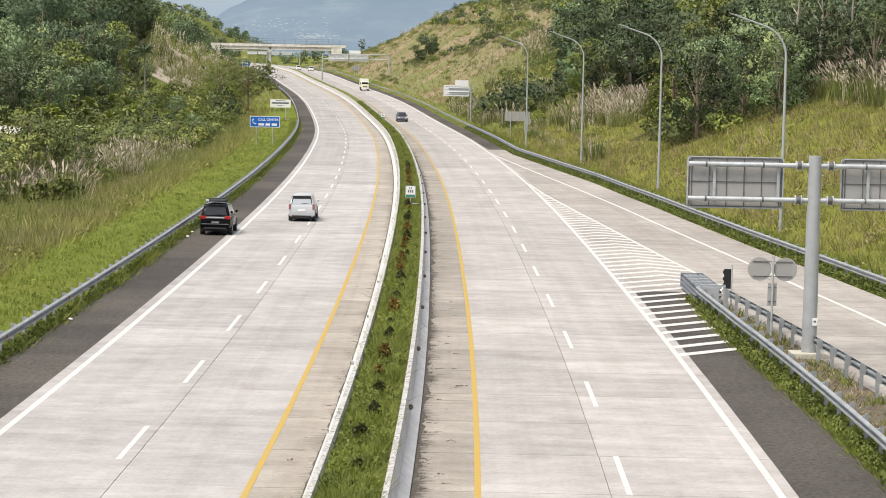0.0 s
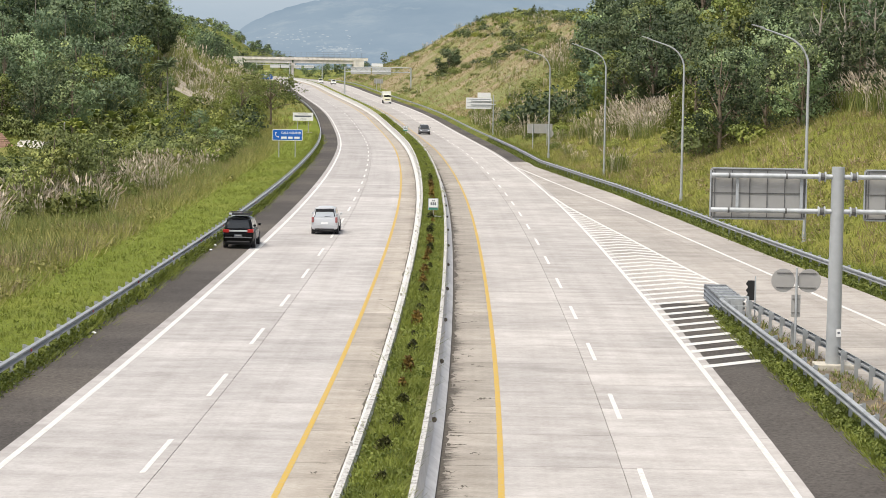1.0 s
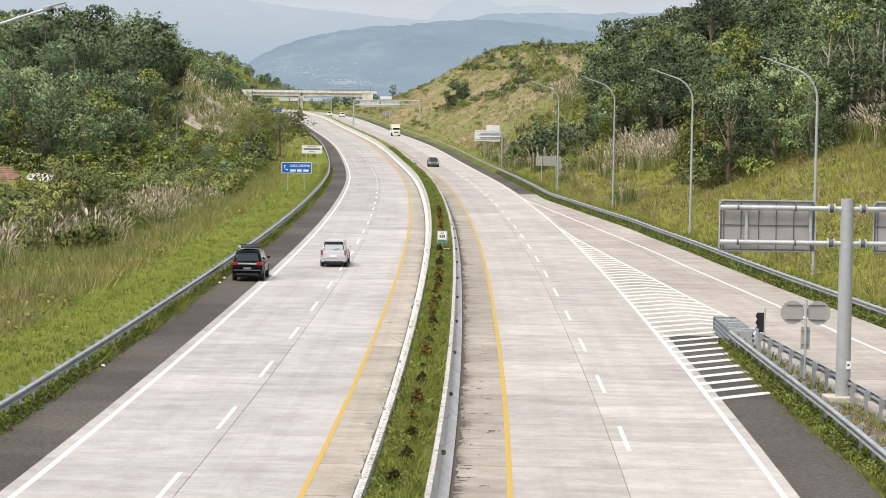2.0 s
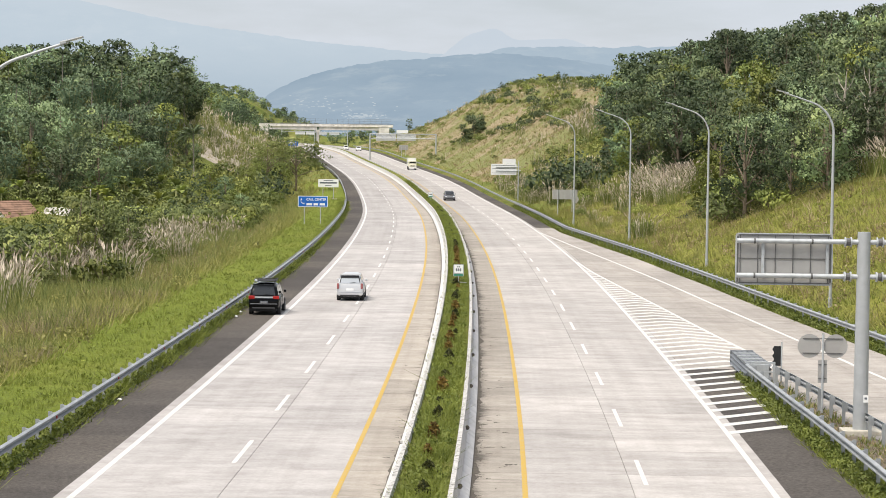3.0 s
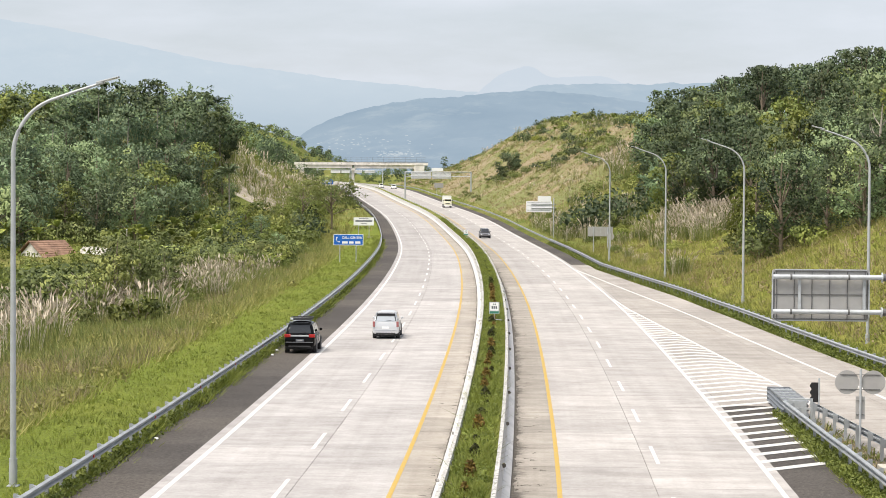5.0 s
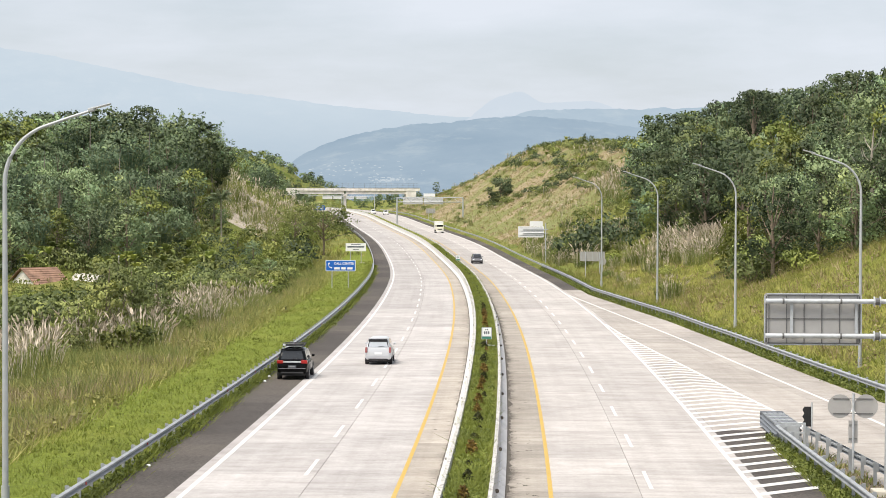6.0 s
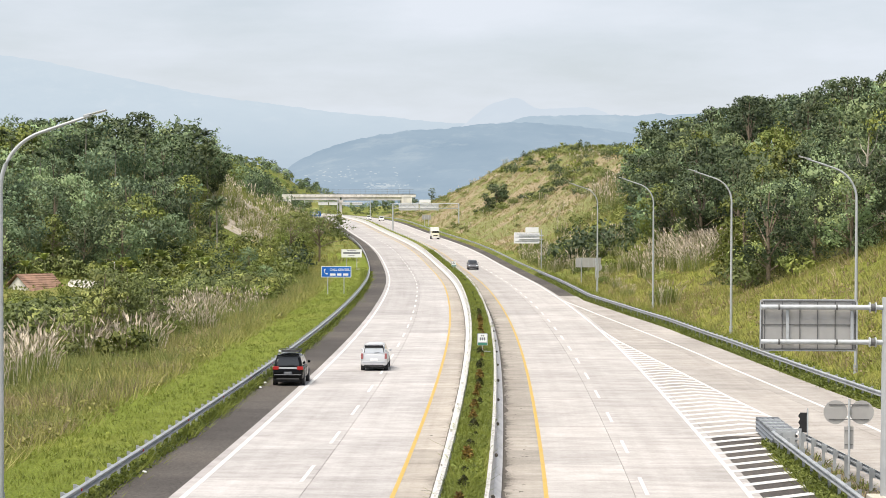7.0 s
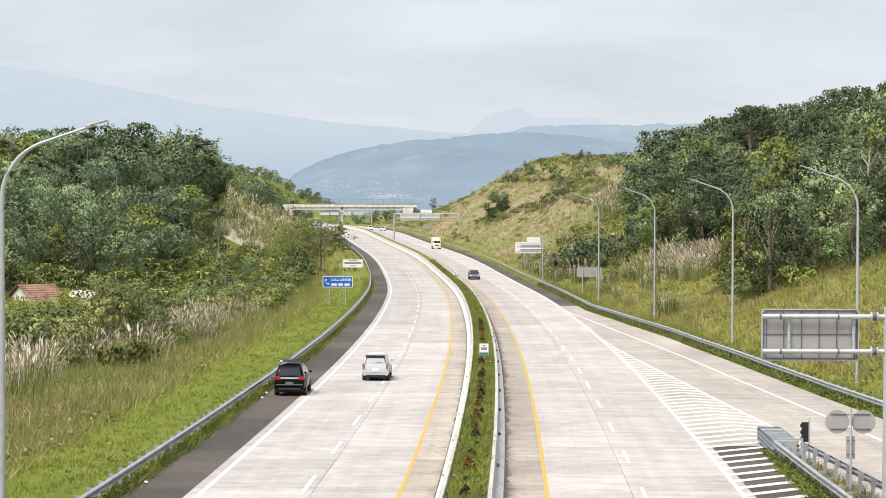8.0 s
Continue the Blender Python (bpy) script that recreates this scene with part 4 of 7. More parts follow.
def set_out(limit):
    """Set the noted plants out: the nearest of each kind as things, those past the limit joined into one growth of their kind."""
    kinds = {}
    for s, proto, m in sorted(WAITING, key=lambda r: r[0]):
        kinds.setdefault(proto["category"], []).append((s, proto, m))
    for kind, rows in kinds.items():
        rows_near = limit * 2 // 3 if kind == "tree" else limit
        first = {}
        for i, row in enumerate(rows):
            first.setdefault(row[1].name, i)
        lead = sorted(i for i in first.values() if i >= rows_near)
        rows = rows[:rows_near] + [rows[i] for i in lead] + [r for i, r in enumerate(rows) if i >= rows_near and i not in lead]
        rows_near += len(lead)
        for s, proto, m in rows[:rows_near]:
            if proto.get("placed"):
                copy_thing(proto, m @ Matrix.Diagonal((*(1 / v for v in proto.scale), 1)))
            else:
                proto["placed"] = 1
                proto.matrix_basis = m
        mats, q, f, idx = [], [], [], []
        for s, proto, m in rows[rows_near:]:
            a = np.array(m)
            for ob in proto.children:
                me = ob.data
                if me.name not in QUADS:
                    continue
                if me.materials[0] not in mats:
                    mats.append(me.materials[0])
                step, grow = (2 if kind != "shrub" else 3, 1.3) if s < 440 else ((4, 1.5) if s < 900 else (14, 3.0))
                p, face = QUADS[me.name]
                p = p[::step]
                face = np.tile((0.0, 0.0, 1.0), (len(p), 1)) if face is None else face[::step] @ unit(a[:3, :3].T)
                f.append(face)
                mid = p.mean(1, keepdims=True)
                p = (mid + (p - mid) * grow) @ a[:3, :3].T + a[:3, 3]
                q.append(p)
                idx.append(np.full(len(p), mats.index(me.materials[0]), np.int32))
        if q:
            ob = quads(kind.replace(" ", "_") + "_growth", np.concatenate(q), mats[0], face=np.concatenate(f) if kind in ("tree", "shrub", "bamboo") else None)
            for mt in mats[1:]:
                ob.data.materials.append(mt)
            ob.data.polygons.foreach_set("material_index", np.concatenate(idx))
            tagged(ob, "far green " + kind + " growth on the hillsides", kind, kind="stuff")


def scatter(seed, s0, s1, o0, o1, gap):
    """Uneven points at least gap apart in a stretch of the plan."""
    rng = np.random.default_rng(seed)
    pts = []
    cell = {}
    for _ in range(int((s1 - s0) * abs(o1 - o0) / gap ** 2 * 6)):
        s, o = rng.uniform(s0, s1), rng.uniform(min(o0, o1), max(o0, o1))
        key = (int(s // gap), int(o // gap))
        if any((s - a) ** 2 + (o - b) ** 2 < gap * gap for i in (-1, 0, 1) for j in (-1, 0, 1) for a, b in cell.get((key[0] + i, key[1] + j), ())):
            continue
        cell.setdefault(key, []).append((s, o))
        pts.append((s, o))
    return pts


WOOD = "trees of the wooded hillsides"
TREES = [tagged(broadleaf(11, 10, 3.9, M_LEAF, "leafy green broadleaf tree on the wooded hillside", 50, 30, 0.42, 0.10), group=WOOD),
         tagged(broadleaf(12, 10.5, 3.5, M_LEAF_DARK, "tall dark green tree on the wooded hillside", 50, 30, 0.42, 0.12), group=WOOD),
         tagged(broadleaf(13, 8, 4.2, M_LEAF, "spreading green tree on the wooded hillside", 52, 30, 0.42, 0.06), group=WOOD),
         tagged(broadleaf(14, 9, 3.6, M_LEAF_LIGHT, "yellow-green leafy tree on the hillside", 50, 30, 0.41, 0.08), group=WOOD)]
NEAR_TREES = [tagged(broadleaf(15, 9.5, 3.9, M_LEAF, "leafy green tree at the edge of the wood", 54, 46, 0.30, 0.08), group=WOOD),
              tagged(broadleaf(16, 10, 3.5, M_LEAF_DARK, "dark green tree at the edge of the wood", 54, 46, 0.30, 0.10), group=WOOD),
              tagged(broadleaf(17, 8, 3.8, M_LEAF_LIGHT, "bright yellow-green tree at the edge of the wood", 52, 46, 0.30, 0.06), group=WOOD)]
BANK_TREE = tagged(broadleaf(18, 6.0, 2.5, M_SHRUB, "loose olive-green small tree among the reeds", 34, 34, 0.25, 0.08, squash=0.6), category="small tree", group="small trees among the reeds")
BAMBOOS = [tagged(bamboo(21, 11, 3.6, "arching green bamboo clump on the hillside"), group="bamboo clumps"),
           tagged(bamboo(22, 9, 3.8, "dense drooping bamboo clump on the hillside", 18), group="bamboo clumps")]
PALM_TALL = tagged(palm(33, 15.5, "tall coconut palm rising over the wooded crest"), group="palms")
PALM = tagged(palm(31, 8.5, "coconut palm rising over the woods"), group="palms")
BANANA = tagged(banana(32, 3.1, "banana plant with large pale green leaves"), group="banana plants")
SHRUBS = [tagged(shrub(41, 2.6, 1.9, M_SHRUB, "green leafy shrub on the bank"), group="shrubs on the banks"),
          tagged(shrub(42, 2.0, 1.6, M_LEAF_LIGHT, "yellow-green shrub among grass"), group="shrubs on the banks"),
          tagged(shrub(43, 3.2, 2.2, M_LEAF_DARK, "dense dark green bush on the bank"), group="shrubs on the banks")]
VALLEY_SHRUB = tagged(shrub(44, 2.8, 2.0, M_SHRUB, "olive green leafy bush at the foot of the wooded hill"), group="bushes at the foot of the hill")
REEDS = [tagged(reeds(51, 3.3, 1.3, "tall reed clump with pale plumes on the bank"), group="reed clumps"),
         tagged(reeds(52, 2.7, 1.5, "spreading reed clump with beige plumes on the bank", 30), group="reed clumps")]


def pick(things, weights):
    return random.choices(things, weights)[0]


# left hill
for s, o in scatter(61, 312, 432, -104, -36, 5.4):
    if o > -43.5 - (s - 345) * 0.05:
        continue
    top = s > 385
    p = pick(TREES + BAMBOOS + [PALM], (3, 3 if top else 0.8, 3, 2.0, 5, 5, 0.9 if top else 0.3))
    plant(p, s, o, random.uniform(1.0, 1.25) if top else random.uniform(0.82, 1.12), sink=0.4)
for s, o, k in ((412, -84, 1.0), (404, -76, 1.0), (420, -97, 1.1), (398, -100, 1.0), (415, -103, 1.1), (408, -58, 0.95), (395, -88, 0.95), (390, -66, 0.95)):
    plant(PALM, s, o, k)
for s, o, k in ((408, -49, 1.25), (412, -47.5, 1.3), (404, -44.5, 1.2), (400, -46.5, 1.2), (396, -43.5, 1.0), (386, -45.5, 1.05), (410, -43, 1.1), (392, -48, 1.15), (415, -51, 1.3), (420, -58, 1.3), (424, -66, 1.3), (418, -72, 1.2)):
    plant(pick([BAMBOOS[0], TREES[1]], (2, 1.4)), s, o, k, sink=0.3)
for s, o, k in ((400, -44.2, 0.66), (403, -45.2, 0.74), (397, -46.4, 0.70), (395, -44.0, 0.62), (385, -64.5, 0.68), (388, -74, 0.56), (391, -80, 0.58), (386, -83, 0.52), (380, -54, 0.66), (376, -49, 0.6), (384, -77, 0.5), (370, -58, 0.6), (366, -70, 0.56)):
    plant(PALM_TALL, s, o, k)
plant(PALM, 345, -39.4, 0.8)
plant(PALM, 352, -41.0, 0.6)
# the lower hill behind, in front of the far overpass
for s, o in scatter(161, 590, 745, -50, -36, 5.0):
    plant(pick(TREES + [PALM, BANANA], (3, 1.5, 2, 2, 1.6, 1.2)), s, o, random.uniform(0.65, 1.0), sink=0.3)
for s, o in scatter(162, 745, 880, -34, -20, 6.0):
    plant(pick(TREES + SHRUBS, (1.5, 1, 1.5, 1, 1, 2, 1)), s, o, random.uniform(0.45, 0.7), sink=0.3)
for s, o in scatter(62, 300, 326, -100, -41, 3.4):
    if not (s < 305 and -69 < o < -56):
        plant(pick([BANANA] + SHRUBS[1:] + [VALLEY_SHRUB] + TREES[3:], (3.5, 1.0, 0.3, 5, 0.7)), s, o, random.uniform(0.8, 1.4) if s > 306 else random.uniform(0.6, 0.95), sink=0.2)
# right wood, with a grassy clearing near its top
for s, o in scatter(63, 236, 455, 17, 64, 5.6):
    d = o - float(edge(s))
    if d < np.interp(s, (236, 250, 264, 282, 300, 360, 400, 455), (16, 16, 16, 17, 14, 16, 22, 33)):
        continue
    if 300 < s < 360 and abs(o - 0.114 * s - 6.5 - (s - 300) * 0.055) < 3.0:
        plant(SHRUBS[1], s, o, random.uniform(1.2, 1.7), sink=0.2)
        continue
    p = pick(TREES + BAMBOOS, (2.6, 6.5, 2.0, 1.2, 1.2, 1.0))
    plant(p, s, o, random.uniform(0.8, 1.1) if s < 425 else random.uniform(0.55, 0.8), sink=0.4)

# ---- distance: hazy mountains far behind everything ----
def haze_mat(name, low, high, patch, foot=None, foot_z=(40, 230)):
    """Hazy distance, its haze painted as glowing colour; foot: a deeper tone low down, fading upwards."""
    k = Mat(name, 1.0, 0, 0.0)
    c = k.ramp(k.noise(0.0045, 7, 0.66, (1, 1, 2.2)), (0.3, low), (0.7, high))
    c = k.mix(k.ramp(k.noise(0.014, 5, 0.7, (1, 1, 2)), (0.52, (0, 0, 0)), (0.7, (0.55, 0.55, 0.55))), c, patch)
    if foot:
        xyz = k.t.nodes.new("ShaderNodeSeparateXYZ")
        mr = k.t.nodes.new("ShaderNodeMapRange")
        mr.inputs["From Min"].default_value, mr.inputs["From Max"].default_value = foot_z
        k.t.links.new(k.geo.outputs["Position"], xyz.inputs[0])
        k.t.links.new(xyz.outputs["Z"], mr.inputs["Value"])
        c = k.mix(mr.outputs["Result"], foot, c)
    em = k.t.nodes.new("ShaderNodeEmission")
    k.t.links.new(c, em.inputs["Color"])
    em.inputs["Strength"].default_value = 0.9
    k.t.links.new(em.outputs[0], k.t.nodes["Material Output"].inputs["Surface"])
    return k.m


def ridge(name, dist, xs, zs, rough, mat, label, seed):
    """A mountain ridge facing the road, its crest through the heights zs at xs, with a slope of spurs below it."""
    x = np.linspace(xs[0], xs[-1], 520)
    crest = np.interp(x, xs, zs)
    crest = np.convolve(np.pad(crest, 20, "edge"), np.ones(41) / 41, "valid")
    crest += np.array([noise.fractal((a * 0.006, seed, 0.0), 1.0, 2.0, 5) for a in x]) * rough + np.array([noise.fractal((a * 0.045, seed + 3.0, 0.0), 0.8, 2.0, 4) for a in x]) * min(rough, 5) * 0.45
    rows = 14
    v, q = [], []
    for j in range(rows):
        t = j / (rows - 1)
        for i, a in enumerate(x):
            spur = noise.fractal((a * 0.004, t * 2.0, seed + 5.0), 1.0, 2.0, 4) * 160 * t * (1 - t * 0.4)
            v.append((a, dist - 700 * t + spur, crest[i] * (1 - t) ** 1.3 - 30 * t))
    n = len(x)
    for j in range(rows - 1):
        for i in range(n - 1):
            q.append((j * n + i, j * n + i + 1, (j + 1) * n + i + 1, (j + 1) * n + i))
    return tagged(sheet(name, v, q, mat), label, "mountain", kind="structure")


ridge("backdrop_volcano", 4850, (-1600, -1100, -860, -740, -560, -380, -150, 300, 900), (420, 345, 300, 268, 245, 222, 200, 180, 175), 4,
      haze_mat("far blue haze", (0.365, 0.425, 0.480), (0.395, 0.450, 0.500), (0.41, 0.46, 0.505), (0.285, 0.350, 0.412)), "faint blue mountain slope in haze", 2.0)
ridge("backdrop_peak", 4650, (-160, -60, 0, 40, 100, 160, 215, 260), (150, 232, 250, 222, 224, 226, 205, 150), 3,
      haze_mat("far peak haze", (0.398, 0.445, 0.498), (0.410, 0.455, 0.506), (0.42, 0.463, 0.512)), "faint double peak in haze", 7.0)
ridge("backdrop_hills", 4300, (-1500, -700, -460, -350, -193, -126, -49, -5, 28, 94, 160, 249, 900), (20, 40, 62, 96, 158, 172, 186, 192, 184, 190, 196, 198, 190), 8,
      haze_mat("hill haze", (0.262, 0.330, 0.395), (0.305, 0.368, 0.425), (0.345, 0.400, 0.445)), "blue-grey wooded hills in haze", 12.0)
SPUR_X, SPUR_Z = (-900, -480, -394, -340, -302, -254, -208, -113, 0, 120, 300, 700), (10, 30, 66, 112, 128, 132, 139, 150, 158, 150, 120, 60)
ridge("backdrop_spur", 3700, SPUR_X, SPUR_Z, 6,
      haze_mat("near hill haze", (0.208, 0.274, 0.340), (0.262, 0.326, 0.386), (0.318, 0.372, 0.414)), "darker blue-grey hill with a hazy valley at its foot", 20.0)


def build_village():
    """A far settlement: pale house fronts scattered low on the hill."""
    rng = np.random.default_rng(5)
    bm = bmesh.new()
    for k in range(150):
        x = rng.normal(-225, 34) if k < 60 else rng.normal(-178, 16)
        z = rng.normal(62, 7) if k < 60 else rng.normal(46, 2)
        w, h = rng.uniform(0.6, 1.9), rng.uniform(0.4, 0.9)
        box(bm, (x, 2960, z * 2960 / 3300), (w, 6, h), rng.uniform(-30, 30))
    # the house fronts glow in painted haze colours like the ridges
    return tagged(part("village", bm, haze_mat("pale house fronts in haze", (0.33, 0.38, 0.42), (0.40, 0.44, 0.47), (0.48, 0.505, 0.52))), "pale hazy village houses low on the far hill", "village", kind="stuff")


build_village()

# ---- roadside things ----
M_BLUE = plain("blue sign sheet", (0.01, 0.12, 0.50), 0.45, 0, 0.05, 1.0)
M_SIGNWHITE = plain("white sign sheet", (0.80, 0.80, 0.80), 0.5, 0, 0.04, 1.0)
M_INK = plain("dark lettering", (0.12, 0.13, 0.15), 0.6, 0, 0.05)
M_GREEN = plain("green sign sheet", (0.05, 0.22, 0.16), 0.5, 0, 0.05)
M_BLACK = plain("black sheet", (0.016, 0.016, 0.017), 0.6, 0, 0.2)
M_CREAM = plain("painted concrete foot", (0.46, 0.43, 0.37), 0.8, 0, 0.2, 6.0)
M_CUSHION = plain("silver fender panels", (0.21, 0.22, 0.235), 0.45, 0.4, 0.3, 5.0)


def beam_box(bm, a, b, w, h=None):
    """A straight square bar from a to b."""
    a, b = Vector(a), Vector(b)
    way = b - a
    m = Matrix.Translation((a + b) / 2) @ way.to_track_quat("Y", "Z").to_matrix().to_4x4() @ Matrix.Diagonal((w, way.length, h or w, 1))
    bmesh.ops.create_cube(bm, size=1.0, matrix=m)
    return bm


def text(body, size, m, material, parent, name="lettering"):
    cu = bpy.data.curves.new(name, "FONT")
    cu.body, cu.size, cu.align_x, cu.align_y, cu.extrude = body, size, "CENTER", "CENTER", 0.004
    cu.offset = size * 0.02
    cu.materials.append(material)
    ob = new(name, cu)
    ob.parent = parent
    ob.matrix_basis = m
    return ob


def rounded_plate(bm, w, h, thick, y, z, r=0.08, x=0.0):
    """An upright plate in the xz plane with rounded corners, its front at y."""
    ring = []
    for cx, cz, a0 in ((w / 2 - r, h / 2 - r, 0), (-w / 2 + r, h / 2 - r, 90), (-w / 2 + r, -h / 2 + r, 180), (w / 2 - r, -h / 2 + r, 270)):
        for k in range(5):
            a = radians(a0 + 22.5 * k)
            ring.append((x + cx + r * math.cos(a), z + cz + r * math.sin(a)))
    f = [bm.verts.new((px, y, pz)) for px, pz in ring]
    b = [bm.verts.new((px, y + thick, pz)) for px, pz in ring]
    bm.faces.new(f)
    bm.faces.new(b[::-1])
    n = len(ring)
    for k in range(n):
        bm.faces.new((f[k], b[k], b[(k + 1) % n], f[(k + 1) % n]))
    bmesh.ops.recalc_face_normals(bm, faces=bm.faces)
    return bm


def at_ground(s, off, turn=0.0):
    return stand(s, off, land(s, off), turn)


# the large double sign at the nose of the slip road, seen from behind
def sign_back(parent, x0, x1, z0, z1, rails):
    """A sign panel from behind: sheet, rim, stiffeners and uprights."""
    w, h = x1 - x0, z1 - z0
    cx, cz = (x0 + x1) / 2, (z0 + z1) / 2
    panel = part("sign_panel", rounded_plate(bmesh.new(), w, h, 0.012, 0.20, cz, 0.10, cx), M_PANELBACK, parent, "plain grey back of a road sign")
    bm = bmesh.new()
    for a, b in (((x0 + .1, .185, z0 + .02), (x1 - .1, .185, z0 + .02)), ((x0 + .1, .185, z1 - .02), (x1 - .1, .185, z1 - .02)), ((x0 + .02, .185, z0 + .1), (x0 + .02, .185, z1 - .1)), ((x1 - .02, .185, z0 + .1), (x1 - .02, .185, z1 - .1))):
        beam_box(bm, a, b, 0.045, 0.035)
    part("rim", bm, M_GALV, panel, "pale metal rim")
    bm = bmesh.new()
    for a, b in (((x0 + .1, .188, z0 + .075), (x1 - .1, .188, z0 + .075)), ((x0 + .1, .188, z1 - .075), (x1 - .1, .188, z1 - .075)), ((x0 + .075, .188, z0 + .1), (x0 + .075, .188, z1 - .1)), ((x1 - .075, .188, z0 + .1), (x1 - .075, .188, z1 - .1))):
        beam_box(bm, a, b, 0.04, 0.02)
    part("inner_rim", bm, M_DARKSTEEL, panel, "dark inner edge")
    n = 6
    for k in range(n):
        x = x0 + 0.16 + (w - 0.32) * k / (n - 1)
        part("stiffener", beam_box(bmesh.new(), (x, 0.18, z0 + 0.06), (x, 0.18, z1 - 0.06), 0.02, 0.04), M_DARKSTEEL, panel)
    for z in (cz + 0.02,):
        part("stiffener", beam_box(bmesh.new(), (x0 + 0.06, 0.18, z), (x1 - 0.06, 0.18, z), 0.03, 0.025), M_DARKSTEEL, panel)
    for x in (x0 + w * 0.28, x1 - w * 0.06):
        part("upright", beam_box(bmesh.new(), (x, 0.12, rails[0]), (x, 0.12, rails[1]), 0.10, 0.06), M_GALV, panel)
    return panel


M_DARKSTEEL = plain("dark steel channel", (0.13, 0.13, 0.13), 0.6, 0.3, 0.15)


def build_nose_sign():
    sign = empty("overhead_sign", stand(74, 11.27), "tall grey steel post with two sign panels on tubular arms", "road sign")
    bm = bmesh.new()
    rod(bm, (0, 0, -0.3), (0, 0, 6.9), 0.26, 0.22, 20)
    smooth(part("post", bm, M_POLE, sign, "thick grey steel post"))
    bm = bmesh.new()
    box(bm, (0, 0, 0.02), (1.3, 1.0, 0.30), 0, 0.04)
    part("foot", bm, M_CREAM, sign, "cream concrete foot")
    for z in (6.56, 5.38):
        for sg in (-1, 1):
            bm = bmesh.new()
            rod(bm, (sg * 0.2, -0.02, z), (sg * 4.3, 0.02, z), 0.085, None, 12)
            smooth(part("arm", bm, M_GALV, sign, "tubular arm"))
            bm = bmesh.new()
            box(bm, (sg * 0.42, -0.02, z), (0.5, 0.06, 0.14), 0, 0.01)
            rod(bm, (sg * 0.42, -0.02, z), (sg * 0.46, -0.02, z), 0.17, None, 14)
            rod(bm, (sg * 0.62, -0.02, z), (sg * 0.66, -0.02, z), 0.17, None, 14)
            part("flange", bm, M_GALV, sign)
            part("bolt_ring", rod(bmesh.new(), (sg * 0.47, -0.02, z), (sg * 0.61, -0.02, z), 0.13, None, 12), M_DARKSTEEL, sign)
            for x in (1.75, 3.7):
                rod_ = rod(bmesh.new(), (sg * x - 0.03, 0, z), (sg * x + 0.03, 0, z), 0.098, None, 12)
                part("clamp", rod_, M_DARKSTEEL, sign)
    sign_back(sign, -4.33, -1.02, 5.05, 6.82, (5.38, 6.56))
    sign_back(sign, 0.92, 4.25, 5.05, 6.82, (5.38, 6.56))
    bm = rounded_plate(bmesh.new(), 0.17, 0.26, 0.01, -0.32, 1.25, 0.02, 0.12)
    plate = part("small_plate", bm, M_SIGNWHITE, sign, "small white plate with a dark mark")
    part("mark", rounded_plate(bmesh.new(), 0.09, 0.07, 0.004, -0.326, 1.26, 0.02, 0.12), M_INK, plate)
    return sign


build_nose_sign()


def disc(bm, x, y, z, r, thick=0.012, n=28):
    rod(bm, (x, y, z), (x, y + thick, z), r, None, n)
    return bm


def build_round_signs():
    sign = empty("round_signs", stand(80, 10.87, -0.02), "two round road signs seen from behind on one post", "road sign")
    part("post", rod(bmesh.new(), (0, 0, -0.3), (0, 0, 2.95), 0.045, None, 12), M_GALV, sign)
    for x in (-0.49, 0.47):
        d = part("disc", disc(bmesh.new(), x, 0.06, 2.46, 0.44), M_PANELBACK, sign, "grey back of a round sign")
    for z in (2.2, 2.74):
        part("bracket", beam_box(bmesh.new(), (-0.74, 0.045, z), (0.72, 0.045, z), 0.03, 0.022), M_DARKSTEEL, sign)
    plate = part("lower_plate", rounded_plate(bmesh.new(), 0.34, 0.84, 0.01, 0.05, 1.52, 0.02), M_PANELBACK, sign, "narrow grey plate")
    for z in (1.27, 1.78):
        part("bracket", beam_box(bmesh.new(), (-0.15, 0.04, z), (0.15, 0.04, z), 0.03, 0.02), M_DARKSTEEL, plate)
    return sign


build_round_signs()


def build_marker():
    """A black hazard board with a scalloped edge, from behind."""
    ob = empty("hazard_marker", stand(89.6, 10.55, 0.0), "black hazard board seen from behind on a thin post", "road sign")
    part("post", rod(bmesh.new(), (0.1, -0.02, -0.3), (0.1, -0.02, 1.72), 0.032, None, 10), M_GALV, ob)
    bm = bmesh.new()
    edge_ = []
    for k in range(25):
        t = k / 24
        edge_.append((-0.24 + 0.035 * math.cos(t * 6 * math.pi), 0.72 + 0.82 * t))
    ring = edge_ + [(0.12, 1.54), (0.12, 0.72)]
    f = [bm.verts.new((x, 0.02, z)) for x, z in ring]
    b = [bm.verts.new((x, 0.035, z)) for x, z in ring]
    bm.faces.new(f)
    bm.faces.new(b[::-1])
    for k in range(len(ring)):
        j = (k + 1) % len(ring)
        bm.faces.new((f[k], b[k], b[j], f[j]))
    part("board", bm, M_BLACK, ob)
    return ob


build_marker()


